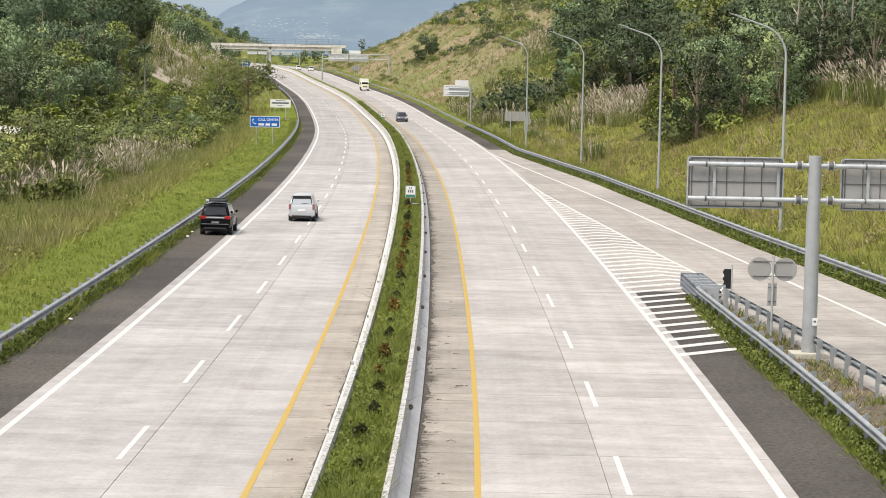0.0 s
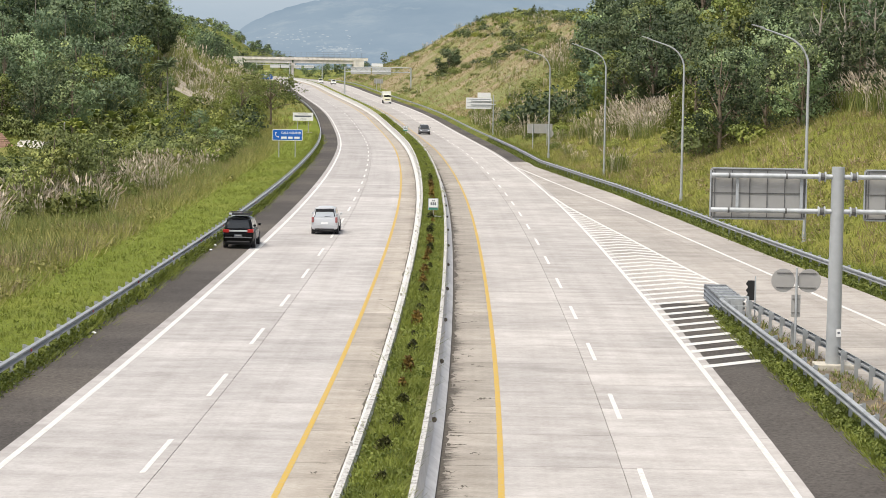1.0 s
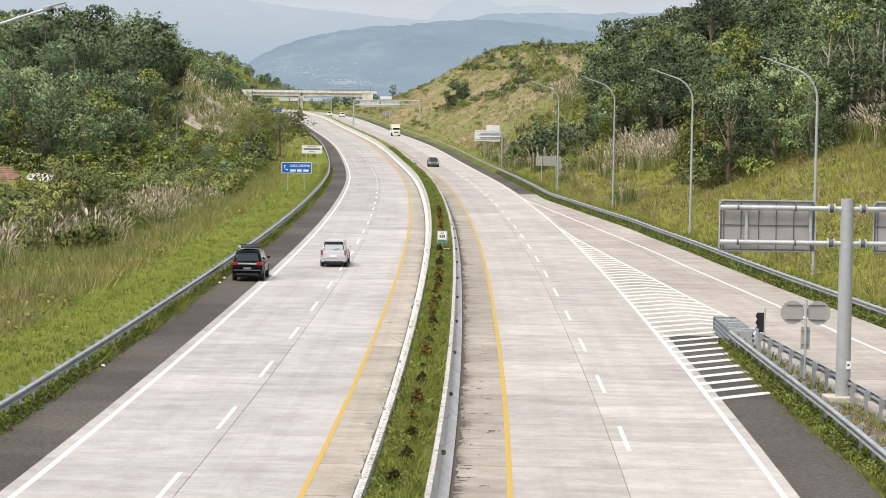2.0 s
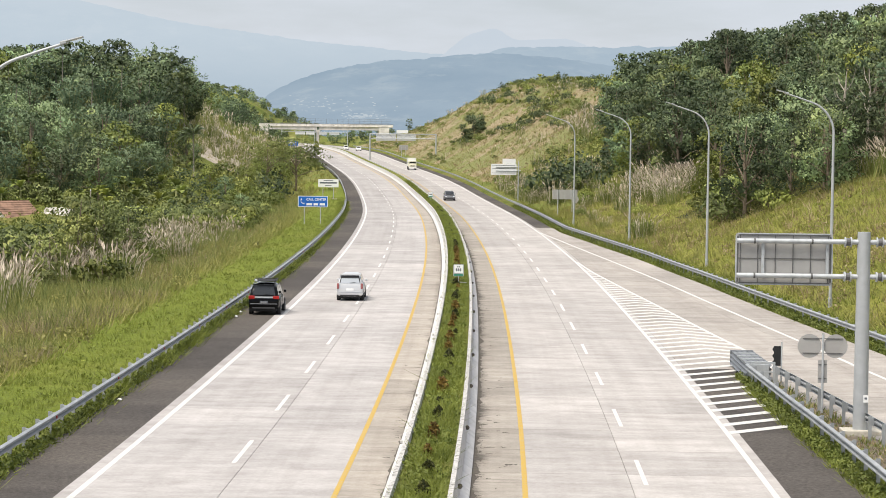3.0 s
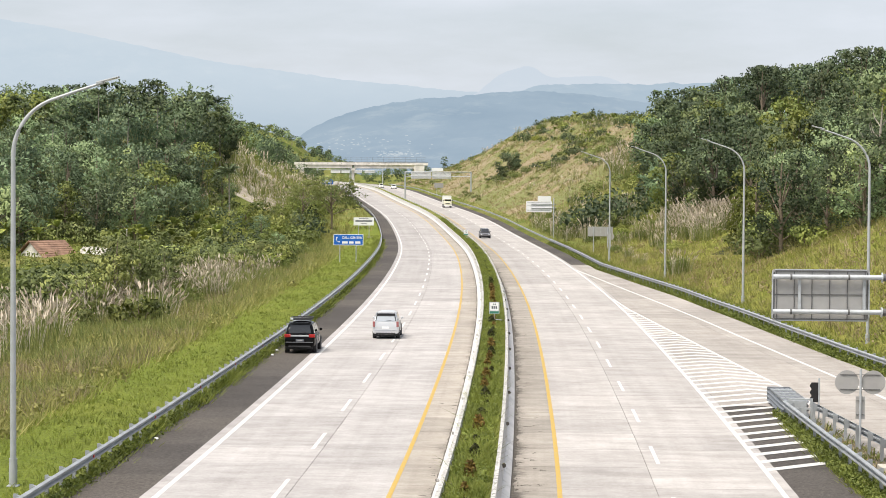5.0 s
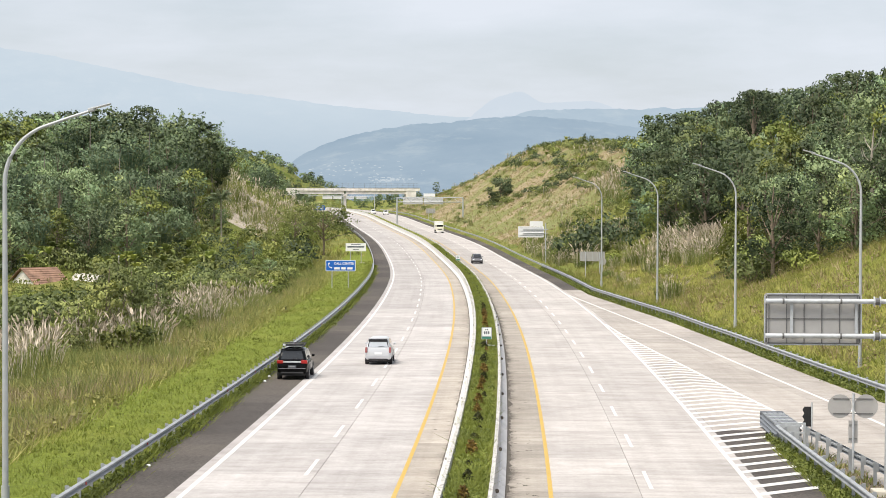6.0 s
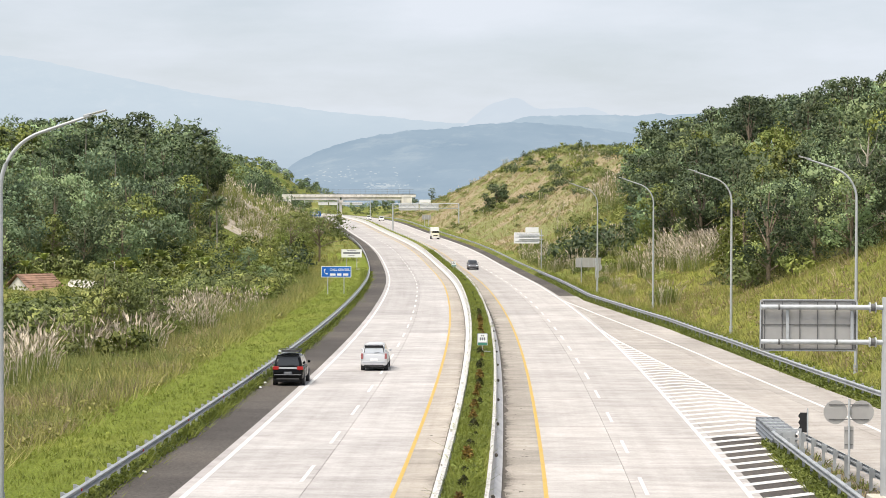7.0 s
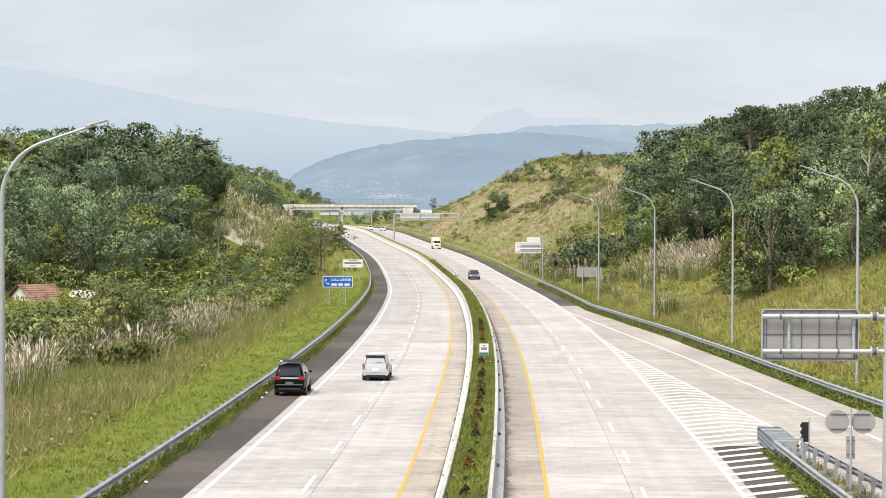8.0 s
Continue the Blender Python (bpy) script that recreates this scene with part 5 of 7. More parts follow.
def build_cushion():
    """Crash cushion: overlapping corrugated fender panels round diaphragms."""
    ob = empty("crash_cushion", stand(90.2, 9.8) @ Matrix.Diagonal((0.95, 0.9, 0.82, 1)), "silver crash cushion of overlapping corrugated panels", "crash cushion")
    bays = 5
    for k in range(bays):
        y0, y1 = 1.35 * k, 1.35 * k + 1.5
        w0, w1 = 0.52 - 0.012 * k, 0.54 - 0.012 * k
        for sg in (-1, 1):
            bm = bmesh.new()
            z = [0.16 + 0.68 * t / 12 for t in range(13)]
            wave = [0.05 * math.cos(t * math.pi / 2) for t in range(13)]
            cols = []
            for y, w in ((y0, w0), (y1, w1 + 0.02)):
                cols.append([bm.verts.new((sg * (w + a), y, zz)) for zz, a in zip(z, wave)])
                cols.append([bm.verts.new((sg * (w + a - 0.012), y, zz)) for zz, a in zip(z, wave)])
            for i in range(12):
                for p, q in ((0, 2), (2, 3), (3, 1), (1, 0)):
                    bm.faces.new((cols[p][i], cols[p][i + 1], cols[q][i + 1], cols[q][i]))
            for r in (0, 12):
                bm.faces.new((cols[0][r], cols[1][r], cols[3][r], cols[2][r]))
            bmesh.ops.recalc_face_normals(bm, faces=bm.faces)
            part("fender_panel", bm, M_CUSHION, ob)
        bm = bmesh.new()
        box(bm, (0, y0 + 0.2, 0.46), (0.96, 0.10, 0.80), 0, 0.015)
        part("diaphragm", bm, M_GALV, ob)
        bm = bmesh.new()
        for j in range(4):
            box(bm, (-0.36 + 0.24 * j, y0 + 0.78, 0.80), (0.2, 1.05, 0.05), 0, 0.02)
        part("top_strap", bm, M_CUSHION, ob)
    bm = bmesh.new()
    box(bm, (0, 6.88, 0.48), (1.06, 0.14, 0.80), 0, 0.05)
    part("nose", bm, M_CUSHION, ob, "rounded nose plate")
    part("base_rail", box(bmesh.new(), (0, 3.4, 0.05), (0.7, 6.8, 0.10)), M_DARKSTEEL, ob)
    return ob


build_cushion()
bm = bmesh.new()
for x in (-0.45, 0.45):
    beam_box(bm, (x, 0, -0.3), (x, 0, 0.92), 0.09)
beam_box(bm, (-0.5, 0, 0.88), (0.5, 0, 0.88), 0.07)
beam_box(bm, (-0.5, 0, 0.5), (0.5, 0, 0.5), 0.07)
end_ = part("rail_end_frame", bm, M_GALV)
end_.matrix_basis = stand(89.2, 9.85)
tagged(end_, "galvanised end frame joining two guard rails", "guard rail")


# street lamps
def build_lamp(m, label):
    """A tapered pole that bends into a long arm towards +x, with a flat lamp head."""
    lamp = empty("street_lamp", m, label, "street lamp", "street lamps along the slip road")
    bm = bmesh.new()
    bend = [radians(a) for a in range(0, 76, 6)]
    pts = [(0, 0, -0.5), (0, 0, 3), (0, 0, 6), (0, 0, 9)] + [(1.9 * (1 - math.cos(a)), 0, 10.5 + 1.9 * math.sin(a)) for a in bend] + [(2.1, 0, 12.58), (2.85, 0, 12.82)]
    tube(bm, pts, [0.105, 0.10, 0.09, 0.08] + [0.074 - 0.0018 * k for k in range(len(bend))] + [0.047, 0.042], 12)
    tube(bm, [(0, 0, 0.1), (0, 0, 0.9)], [0.135, 0.135], 12)
    smooth(part("pole", bm, M_POLE, lamp), 60)
    bm = bmesh.new()
    box(bm, (0, 0, 0.02), (0.36, 0.36, 0.04), 0, 0.008)
    part("base_plate", bm, M_GALV, lamp)
    bm = bmesh.new()
    box(bm, (0, 0, 0), (0.26, 0.18, 0.12), 0, 0.03)
    box(bm, (0.34, 0, 0.02), (0.56, 0.26, 0.05), 0, 0.02)
    head = part("lamp_head", bm, M_POLE, lamp, "flat grey lamp head")
    head.matrix_basis = pose(2.78, 0, 12.83, 0, -15, 0)
    bm = box(bmesh.new(), (0.36, 0, -0.012), (0.42, 0.18, 0.012))
    part("lens", bm, M_SIGNWHITE, head)
    return lamp


lamp = build_lamp(at_ground(68, -17.65), "tall grey street lamp with curved arm beside the grass verge")
for s, o in ((127.5, 18.75), (169, 16.25), (211.5, 14.05), (254.5, 11.85)):
    m = at_ground(s, o, 180)
    m.translation.z = 0.0
    c = copy_thing(lamp, m)
    tagged(c, "tall grey street lamp with curved arm behind the guard rail")


# signs on two posts
def board_on_posts(name, m, w, h, foot, posts, front, label, back=None, extra=None, post_mat=None):
    ob = empty(name, m, label, "road sign")
    for x in posts:
        part("post", rod(bmesh.new(), (x, 0.05, -0.5), (x, 0.05, foot + h * 0.9), 0.055, None, 10), post_mat or M_GALV, ob)
    b = part("board", rounded_plate(bmesh.new(), w, h, 0.03, -0.04, foot + h / 2, 0.06), front, ob)
    return ob, b


_, board = board_on_posts("service_sign", at_ground(256.5, -18.55), 3.5, 1.3, 1.95, (-1.0, 0.9), M_SIGNWHITE, "blue call centre sign with white lettering on two posts")
face = part("blue_face", rounded_plate(bmesh.new(), 3.36, 1.16, 0.006, -0.048, 2.6, 0.05), M_BLUE, board, "blue sign face")
text("CALL CENTER", 0.37, pose(0.40, -0.056, 2.83, 90, 0, 0), M_SIGNWHITE, face)
for k, w in enumerate((0.66, 0.52, 0.62)):
    part("number_bar", rounded_plate(bmesh.new(), w, 0.26, 0.004, -0.054, 2.28, 0.03, -0.42 + 0.76 * k), M_SIGNWHITE, face)
bm = bmesh.new()
tube(bm, [(-1.38, -0.055, 2.82), (-1.42, -0.055, 2.66), (-1.33, -0.055, 2.46), (-1.13, -0.055, 2.36)], [0.05, 0.035, 0.035, 0.05], 8)
box(bm, (-1.35, -0.055, 2.86), (0.16, 0.02, 0.13), 0, 0.005)
box(bm, (-1.07, -0.055, 2.36), (0.15, 0.02, 0.14), 0, 0.005)
part("telephone_symbol", bm, M_SIGNWHITE, face)
ws, board = board_on_posts("notice_board", at_ground(352, -18.4), 3.25, 1.28, 1.95, (-0.85, 0.85), M_SIGNWHITE, "white notice board with dark lines on two posts")
for z, w, h in ((3.02, 1.5, 0.10), (2.66, 2.7, 0.24), (2.22, 1.0, 0.10)):
    part("writing_bar", rounded_plate(bmesh.new(), w, h, 0.004, -0.048, z, 0.02), M_INK, board)
bm = bmesh.new()
box(bm, (1.0, -0.1, 0.06), (0.8, 0.5, 0.14), 0, 0.03)
part("footing", bm, M_CREAM, ws)


def km_post(s, size, label):
    """A distance sign on a bent bracket from the median wall."""
    ob = empty("distance_sign", stand(s, -3.02, 0.86) @ Matrix.Scale(size, 4), label, "road sign")
    bm = bmesh.new()
    tube(bm, [(0.62, 0.05, -0.02), (0.35, 0.05, 0.0), (0.06, 0.05, 0.0), (0.0, 0.05, 0.06), (0, 0.05, 0.5), (0, 0.05, 1.25)], [0.028] * 6, 8)
    part("bracket", bm, M_GALV, ob)
    b = part("board", rounded_plate(bmesh.new(), 0.80, 0.92, 0.012, 0.0, 0.92, 0.06), M_GALV, ob)
    part("white_face", rounded_plate(bmesh.new(), 0.66, 0.62, 0.004, -0.006, 1.02, 0.04), M_SIGNWHITE, b)
    part("green_band", rounded_plate(bmesh.new(), 0.70, 0.17, 0.004, -0.006, 0.57, 0.02), M_GREEN, b)
    for z, w, h in ((1.20, 0.26, 0.10), (0.96, 0.46, 0.22), ):
        for k in range(3 if w > 0.3 else 2):
            n = 3 if w > 0.3 else 2
            part("writing_bar", rounded_plate(bmesh.new(), w / n * 0.72, h, 0.003, -0.011, z, 0.015, (k - (n - 1) / 2) * w / n), M_INK, b)
    return ob


km_post(138.5, 0.82, "white distance sign with green band on the median wall")
km_post(328, 0.85, "small distance sign on the median wall far off")


def back_board(name, m, w, h, foot, posts, label, cat="road sign", mat=None):
    ob = empty(name, m, label, cat)
    for x in posts:
        part("post", rod(bmesh.new(), (x, -0.05, -0.8), (x, -0.05, foot + h * 0.95), 0.06, None, 10), M_GALV, ob)
    b = part("board", rounded_plate(bmesh.new(), w, h, 0.03, 0.02, foot + h / 2, 0.06), mat or M_PANELBACK, ob, "plain grey sign back")
    for k in range(5):
        x = -w / 2 + 0.2 + (w - 0.4) * k / 4
        part("stiffener", beam_box(bmesh.new(), (x, 0, foot + 0.05), (x, 0, foot + h - 0.05), 0.035, 0.03), M_GALV, b)
    return ob


back_board("sign", at_ground(284, 13.1), 3.25, 1.25, 2.0, (-0.9, 0.95), "grey road sign seen from behind on two posts")
rs = empty("round_sign", at_ground(283, 14.35), "small round road sign seen from behind", "road sign")
part("post", rod(bmesh.new(), (0, 0, -0.5), (0, 0, 2.2), 0.045, None, 10), M_GALV, rs)
part("disc", disc(bmesh.new(), 0, 0.05, 1.75, 0.47), M_PANELBACK, rs)
cs = empty("cantilever_sign", at_ground(350, 11.9), "white-grey sign on arms from a single post", "road sign")
part("post", rod(bmesh.new(), (0, 0, -0.5), (0, 0, 6.3), 0.11, 0.09, 12), M_GALV, cs)
for z in (5.35, 4.75):
    part("arm", rod(bmesh.new(), (0.4, 0, z), (-3.6, 0, z), 0.06, None, 10), M_GALV, cs)
b = part("board", rounded_plate(bmesh.new(), 4.1, 1.75, 0.03, 0.08, 4.95, 0.08, -2.35), M_SIGNWHITE, cs)
part("top_board", rounded_plate(bmesh.new(), 2.1, 0.8, 0.03, 0.08, 6.25, 0.06, -1.5), M_SIGNWHITE, cs)
for z in (4.4, 5.1, 5.6):
    part("stiffener", beam_box(bmesh.new(), (-4.2, 0.06, z), (-0.5, 0.06, z), 0.05, 0.03), M_DARKSTEEL, b)
back_board("sign", at_ground(113, 23.3), 1.3, 0.85, 2.6, (0.0,), "small pale sign seen from behind on the grass slope")
back_board("octagon_sign", at_ground(97, 19.1), 0.62, 0.62, 1.75, (0.0,), "grey sign back on a thin post behind the guard rail")
blue, bb = board_on_posts("service_sign", at_ground(690, -19.5), 3.4, 1.5, 2.2, (-1.0, 1.0), M_BLUE, "small blue road sign on posts far off")
for z in (3.15, 2.75):
    part("writing_bar", rounded_plate(bmesh.new(), 2.2, 0.2, 0.004, -0.048, z, 0.03), M_SIGNWHITE, bb)
back_board("sign", at_ground(640, 11.6), 2.6, 1.4, 2.1, (-0.6, 0.6), "grey road sign seen from behind far off")


def gantry(m, span, label, boards):
    """A lattice sign gantry over a carriageway, from x = 0 to span."""
    ob = empty("sign_gantry", m, label, "sign gantry")
    for x in (0, span):
        part("post", rod(bmesh.new(), (x, 0, -0.8), (x, 0, 7.1), 0.22, 0.18, 12), M_GALV, ob)
    for z in (5.9, 7.1):
        part("chord", rod(bmesh.new(), (0, 0, z), (span, 0, z), 0.11, None, 8), M_GALV, ob)
    n = int(span / 1.2)
    bm = bmesh.new()
    for k in range(n):
        a, c = span * k / n, span * (k + 1) / n
        za, zc = (5.9, 7.1) if k % 2 else (7.1, 5.9)
        beam_box(bm, (a, 0, za), (c, 0, zc), 0.08)
    part("lattice", bm, M_GALV, ob)
    for x, z, w, h in boards:
        part("board", rounded_plate(bmesh.new(), w, h, 0.06, 0.2, z, 0.05, x), M_SIGNWHITE, ob, "pale sign back")
    return ob


gantry(stand(578, -2.0, 0.6), 17.4, "lattice sign gantry with pale boards over the carriageway", [(4.2, 6.2, 5.2, 1.75), (9.6, 6.2, 5.0, 1.75), (8.5, 7.75, 3.0, 0.8)])
gantry(stand(1010, -3.0, 0.2), 15.0, "distant sign gantry with pale boards beyond the overpass", [(3.5, 5.6, 4.0, 1.3), (9.0, 5.6, 4.6, 1.3)])
gantry(stand(1015, -18.0, 0.6), 16.0, "distant sign gantry with white boards beyond the overpass", [(8.5, 5.2, 4.5, 1.3), (13.2, 5.2, 4.0, 1.3)])


# ---- overpass ----
def build_overpass():
    ob = empty("overpass", stand(965, 0), "pale concrete overpass with two spans and a railing", "bridge")
    conc = M_OVER
    bm = bmesh.new()
    box(bm, (0.7, 4.5, 8.75), (58.6, 10.4, 0.35), 0, 0.03)
    part("deck", bm, conc, ob)
    for y in (0.0, 9.0):
        bm = bmesh.new()
        box(bm, (0.7, y - (0.45 if y == 0 else -0.45), 9.1), (58.6, 0.3, 1.25), 0, 0.03)
        part("parapet", bm, conc, ob)
    for k in range(5):
        for x0, x1 in ((-24.6, -3.3), (-2.3, 24.0)):
            bm = bmesh.new()
            yy = 0.0 + 2.1 * k
            box(bm, ((x0 + x1) / 2, yy, 7.9), (x1 - x0, 0.35, 1.35))
            box(bm, ((x0 + x1) / 2, yy, 7.28), (x1 - x0, 0.7, 0.22), 0, 0.02)
            part("girder", bm, conc, ob)
    bm = bmesh.new()
    box(bm, (-2.8, 4.5, 6.7), (1.8, 9.4, 0.9), 0, 0.05)
    part("pier_cap", bm, conc, ob)
    for y in (1.5, 4.5, 7.5):
        part("column", rod(bmesh.new(), (-2.8, y, -0.5), (-2.8, y, 6.4), 0.5, None, 16), conc, ob)
    for x, w in ((-26.3, 3.4), (26.0, 4.6)):
        bm = bmesh.new()
        box(bm, (x, 4.5, 5.4), (w, 10.2, 7.4), 0, 0.05)
        part("abutment", bm, conc, ob)
    part("kerb_rail", box(bmesh.new(), (0.7, -0.45, 9.77), (58.6, 0.36, 0.10), 0, 0.02), M_DIRT, ob, "dark stained parapet top")
    for x in (-21, -14, -8, 4, 11, 18):
        part("drain_stain", box(bmesh.new(), (x, -0.602, 9.0), (0.5, 0.01, 0.9)), M_OVERSTAIN, ob, "grey run-off stain")
    for k in range(24):
        part("fence_post", rod(bmesh.new(), (-28 + 2.4 * k, 0.0, 9.6), (-28 + 2.4 * k, 0.0, 12.0), 0.045, None, 6), M_DARKSTEEL, ob)
    for z in (10.2, 11.1, 11.95):
        part("fence_rail", rod(bmesh.new(), (-28, 0, z), (29, 0, z), 0.03, None, 6), M_DARKSTEEL, ob)
    return ob


M_OVER = plain("overpass concrete", (0.66, 0.625, 0.595), 0.85, 0, 0.2, 0.5)
M_OVERSTAIN = plain("run-off stained concrete", (0.48, 0.45, 0.42), 0.9, 0, 0.3, 1.5)
build_overpass()


# ---- vehicles ----
def car_paint(name, c, metal, rough=0.25, coat=0.2, spec=0.35):
    k = Mat(name, rough, metal, spec)
    k.b.inputs["Coat Weight"].default_value = coat
    k.b.inputs["Coat Roughness"].default_value = 0.08
    k.colour(k.ramp(k.noise(2.0, 4), (0.3, tuple(v * 0.94 for v in c)), (0.7, c)))
    return k.m


M_CARBLACK = car_paint("black car paint", (0.002, 0.002, 0.0023), 0.0, 0.22, 0.03, 0.18)
M_SILVER = car_paint("silver car paint", (0.60, 0.61, 0.63), 0.35, 0.3)
M_DARKCAR = car_paint("dark grey car paint", (0.17, 0.17, 0.18), 0.35)
M_WHITECAR = car_paint("white vehicle paint", (0.74, 0.74, 0.72), 0.0, 0.4)
M_LORRY = car_paint("pale yellow lorry paint", (0.70, 0.67, 0.52), 0.0, 0.4)
M_GLASS = plain("dark window glass", (0.02, 0.022, 0.025), 0.06, 0, 0.05, 1.0, 0.8)
# pale base colour paints the bright sky mirrored in the silver car's windows
M_PALEGLASS = plain("glass with painted sky reflection", (0.50, 0.53, 0.56), 0.05, 0.3, 0.05, 1.0, 0.9)
M_TYRE = plain("tyre rubber", (0.02, 0.02, 0.02), 0.85, 0, 0.2)
M_RIM = plain("alloy rim", (0.5, 0.5, 0.52), 0.3, 0.8, 0.1)
M_TAIL = plain("red tail light", (0.33, 0.018, 0.016), 0.15, 0, 0.05, 1.0, 0.7)
M_TAILDIM = plain("smoked pink tail light", (0.30, 0.10, 0.10), 0.15, 0, 0.1, 1.0, 0.7)
M_LAMPGLASS = plain("head lamp glass", (0.75, 0.77, 0.8), 0.1, 0.2, 0.05)
M_STEP = plain("grey bumper step", (0.16, 0.16, 0.17), 0.4, 0.3, 0.1)
M_PLASTIC = plain("dark plastic trim", (0.03, 0.03, 0.032), 0.6, 0, 0.1)


def loft(stations_, n=16, power=3.2, taper=0.0, base=0.0, top=1.0):
    """A closed body through sections (y, half width, z low, z high): rounded boxes."""
    bm = bmesh.new()
    rings = []
    for y, w, z0, z1 in stations_:
        ring = []
        for k in range(n):
            a = 2 * math.pi * (k + 0.5) / n
            c, s = math.cos(a), math.sin(a)
            x = w * math.copysign(abs(c) ** (2 / power), c)
            z = (z0 + z1) / 2 + (z1 - z0) / 2 * math.copysign(abs(s) ** (2 / power), s)
            x *= 1 - taper * min(1, max(0, (z - base) / (top - base)))
            ring.append(bm.verts.new((x, y, z)))
        rings.append(ring)
    for a, b in zip(rings, rings[1:]):
        for k in range(n):
            bm.faces.new((a[k], a[(k + 1) % n], b[(k + 1) % n], b[k]))
    bm.faces.new(rings[0][::-1])
    bm.faces.new(rings[-1])
    bmesh.ops.recalc_face_normals(bm, faces=bm.faces)
    return bm


def wheel(parent, x, y, r, w=0.22):
    bm = rod(bmesh.new(), (x - w / 2, y, r), (x + w / 2, y, r), r, None, 24)
    bmesh.ops.bevel(bm, geom=[e for e in bm.edges if e.calc_face_angle(0) > 0.8], offset=0.03, segments=2, affect="EDGES")
    t = smooth(part("wheel", bm, M_TYRE, parent), 50)
    sg = 1 if x > 0 else -1
    bm = rod(bmesh.new(), (x + sg * (w / 2 - 0.02), y, r), (x + sg * (w / 2 + 0.008), y, r), r * 0.62, r * 0.5, 16)
    part("rim", bm, M_RIM, t)
    for k in range(5):
        a = 2 * math.pi * k / 5
        part("spoke", beam_box(bmesh.new(), (x + sg * (w / 2 + 0.01), y, r), (x + sg * (w / 2 + 0.01), y + r * 0.55 * math.cos(a), r + r * 0.55 * math.sin(a)), 0.04, 0.02), M_RIM, t)
    return t


def build_car(name, m, label, paint_, W, L, H, suv=False, glass=None, face=False):
    """A car with its tail at y = 0 and its nose at y = L."""
    car = empty(name, m, label, "car")
    glass = glass or M_GLASS
    hw, belt = W / 2, H * 0.63
    low = 0.30 if suv else 0.24
    hood = H * 0.55
    smooth(part("body", loft([(0.0, hw * 0.80, low + 0.16, belt * 0.80), (0.05, hw * 0.93, low + 0.06, belt * 0.95), (0.22, hw * 0.99, low, belt), (L * 0.3, hw, low, belt), (L * 0.62, hw, low, belt),
                              (L * 0.72, hw * 0.99, low, hood), (L * 0.9, hw * 0.95, low, hood * 0.88), (L * 0.97, hw * 0.86, low + 0.06, hood * 0.78), (L, hw * 0.70, low + 0.14, hood * 0.66)], 24, 4.5), paint_, car), 45)
    roof0, roof1 = 0.30 if suv else 0.34, L * 0.52
    smooth(part("cabin", loft([(0.08, hw * 0.90, belt - 0.15, belt + 0.02), (0.20, hw * 0.93, belt - 0.15, belt + (H - belt) * 0.60), (roof0 + 0.08, hw * 0.93, belt - 0.15, H - 0.06),
                               (L * 0.33, hw * 0.95, belt - 0.15, H), (roof1, hw * 0.94, belt - 0.15, H - 0.03), (L * 0.62, hw * 0.92, belt - 0.15, belt + (H - belt) * 0.5), (L * 0.71, hw * 0.88, belt - 0.15, belt + 0.01)], 28, 4.0, 0.25, belt - 0.1, H), paint_, car), 45)
    # windows: shaped panes just proud of the cabin
    gh = (H - belt)

    def pane(pts, nm, mt=glass, thick=0.012):
        bm = bmesh.new()
        vs = [bm.verts.new(p) for p in pts]
        f = bm.faces.new(vs)
        bm.normal_update()
        ex = bmesh.ops.extrude_face_region(bm, geom=[f])
        nrm = f.normal.copy()
        bmesh.ops.translate(bm, verts=[v for v in ex["geom"] if isinstance(v, bmesh.types.BMVert)], vec=nrm * thick)
        bmesh.ops.recalc_face_normals(bm, faces=bm.faces)
        return part(nm, bm, mt, car)

    pane([(-hw * 0.72, 0.075, belt + 0.03), (hw * 0.72, 0.075, belt + 0.03), (hw * 0.60, 0.225, belt + gh * 0.76), (-hw * 0.60, 0.225, belt + gh * 0.76)], "rear_window")
    if not suv:
        pane([(-hw * 0.79, 0.082, belt + 0.0), (hw * 0.79, 0.082, belt + 0.0), (hw * 0.67, 0.228, belt + gh * 0.82), (-hw * 0.67, 0.228, belt + gh * 0.82)], "window_surround", M_PLASTIC, 0.006)
    pane([(hw * 0.70, L * 0.725, belt + 0.03), (-hw * 0.70, L * 0.725, belt + 0.03), (-hw * 0.62, L * 0.565, belt + gh * 0.84), (hw * 0.62, L * 0.565, belt + gh * 0.84)], "windscreen")
    for sg in (-1, 1):
        for y0, y1, t0, t1 in ((0.30, L * 0.24, 0.38, L * 0.24), (L * 0.255, L * 0.42, L * 0.255, L * 0.41), (L * 0.435, L * 0.64, L * 0.43, L * 0.535)):
            pts = [(sg * hw * 0.905, y0, belt + 0.03), (sg * hw * 0.905, y1, belt + 0.03), (sg * hw * 0.752, t1, belt + gh * 0.80), (sg * hw * 0.752, t0, belt + gh * 0.80)]
            pane(pts if sg > 0 else pts[::-1], "side_window")
        bm = bmesh.new()
        box(bm, (sg * (hw + 0.06), L * 0.63, belt + 0.08), (0.15, 0.10, 0.13), 0, 0.03)
        part("mirror", bm, paint_, car)
        bm = bmesh.new()
        box(bm, (sg * hw * (0.77 if suv else 0.88), 0.05, belt * (0.90 if suv else 0.86)), (hw * (0.40 if suv else 0.17), 0.16, belt * (0.17 if suv else 0.32)), 0, 0.03)
        part("tail_light", bm, M_TAIL if suv else M_TAILDIM, car)
        bm = bmesh.new()
        box(bm, (sg * hw * 0.70, L * 0.955, hood * 0.74), (hw * 0.34, 0.16, 0.13), 0, 0.04)
        part("headlight", bm, M_LAMPGLASS, car)
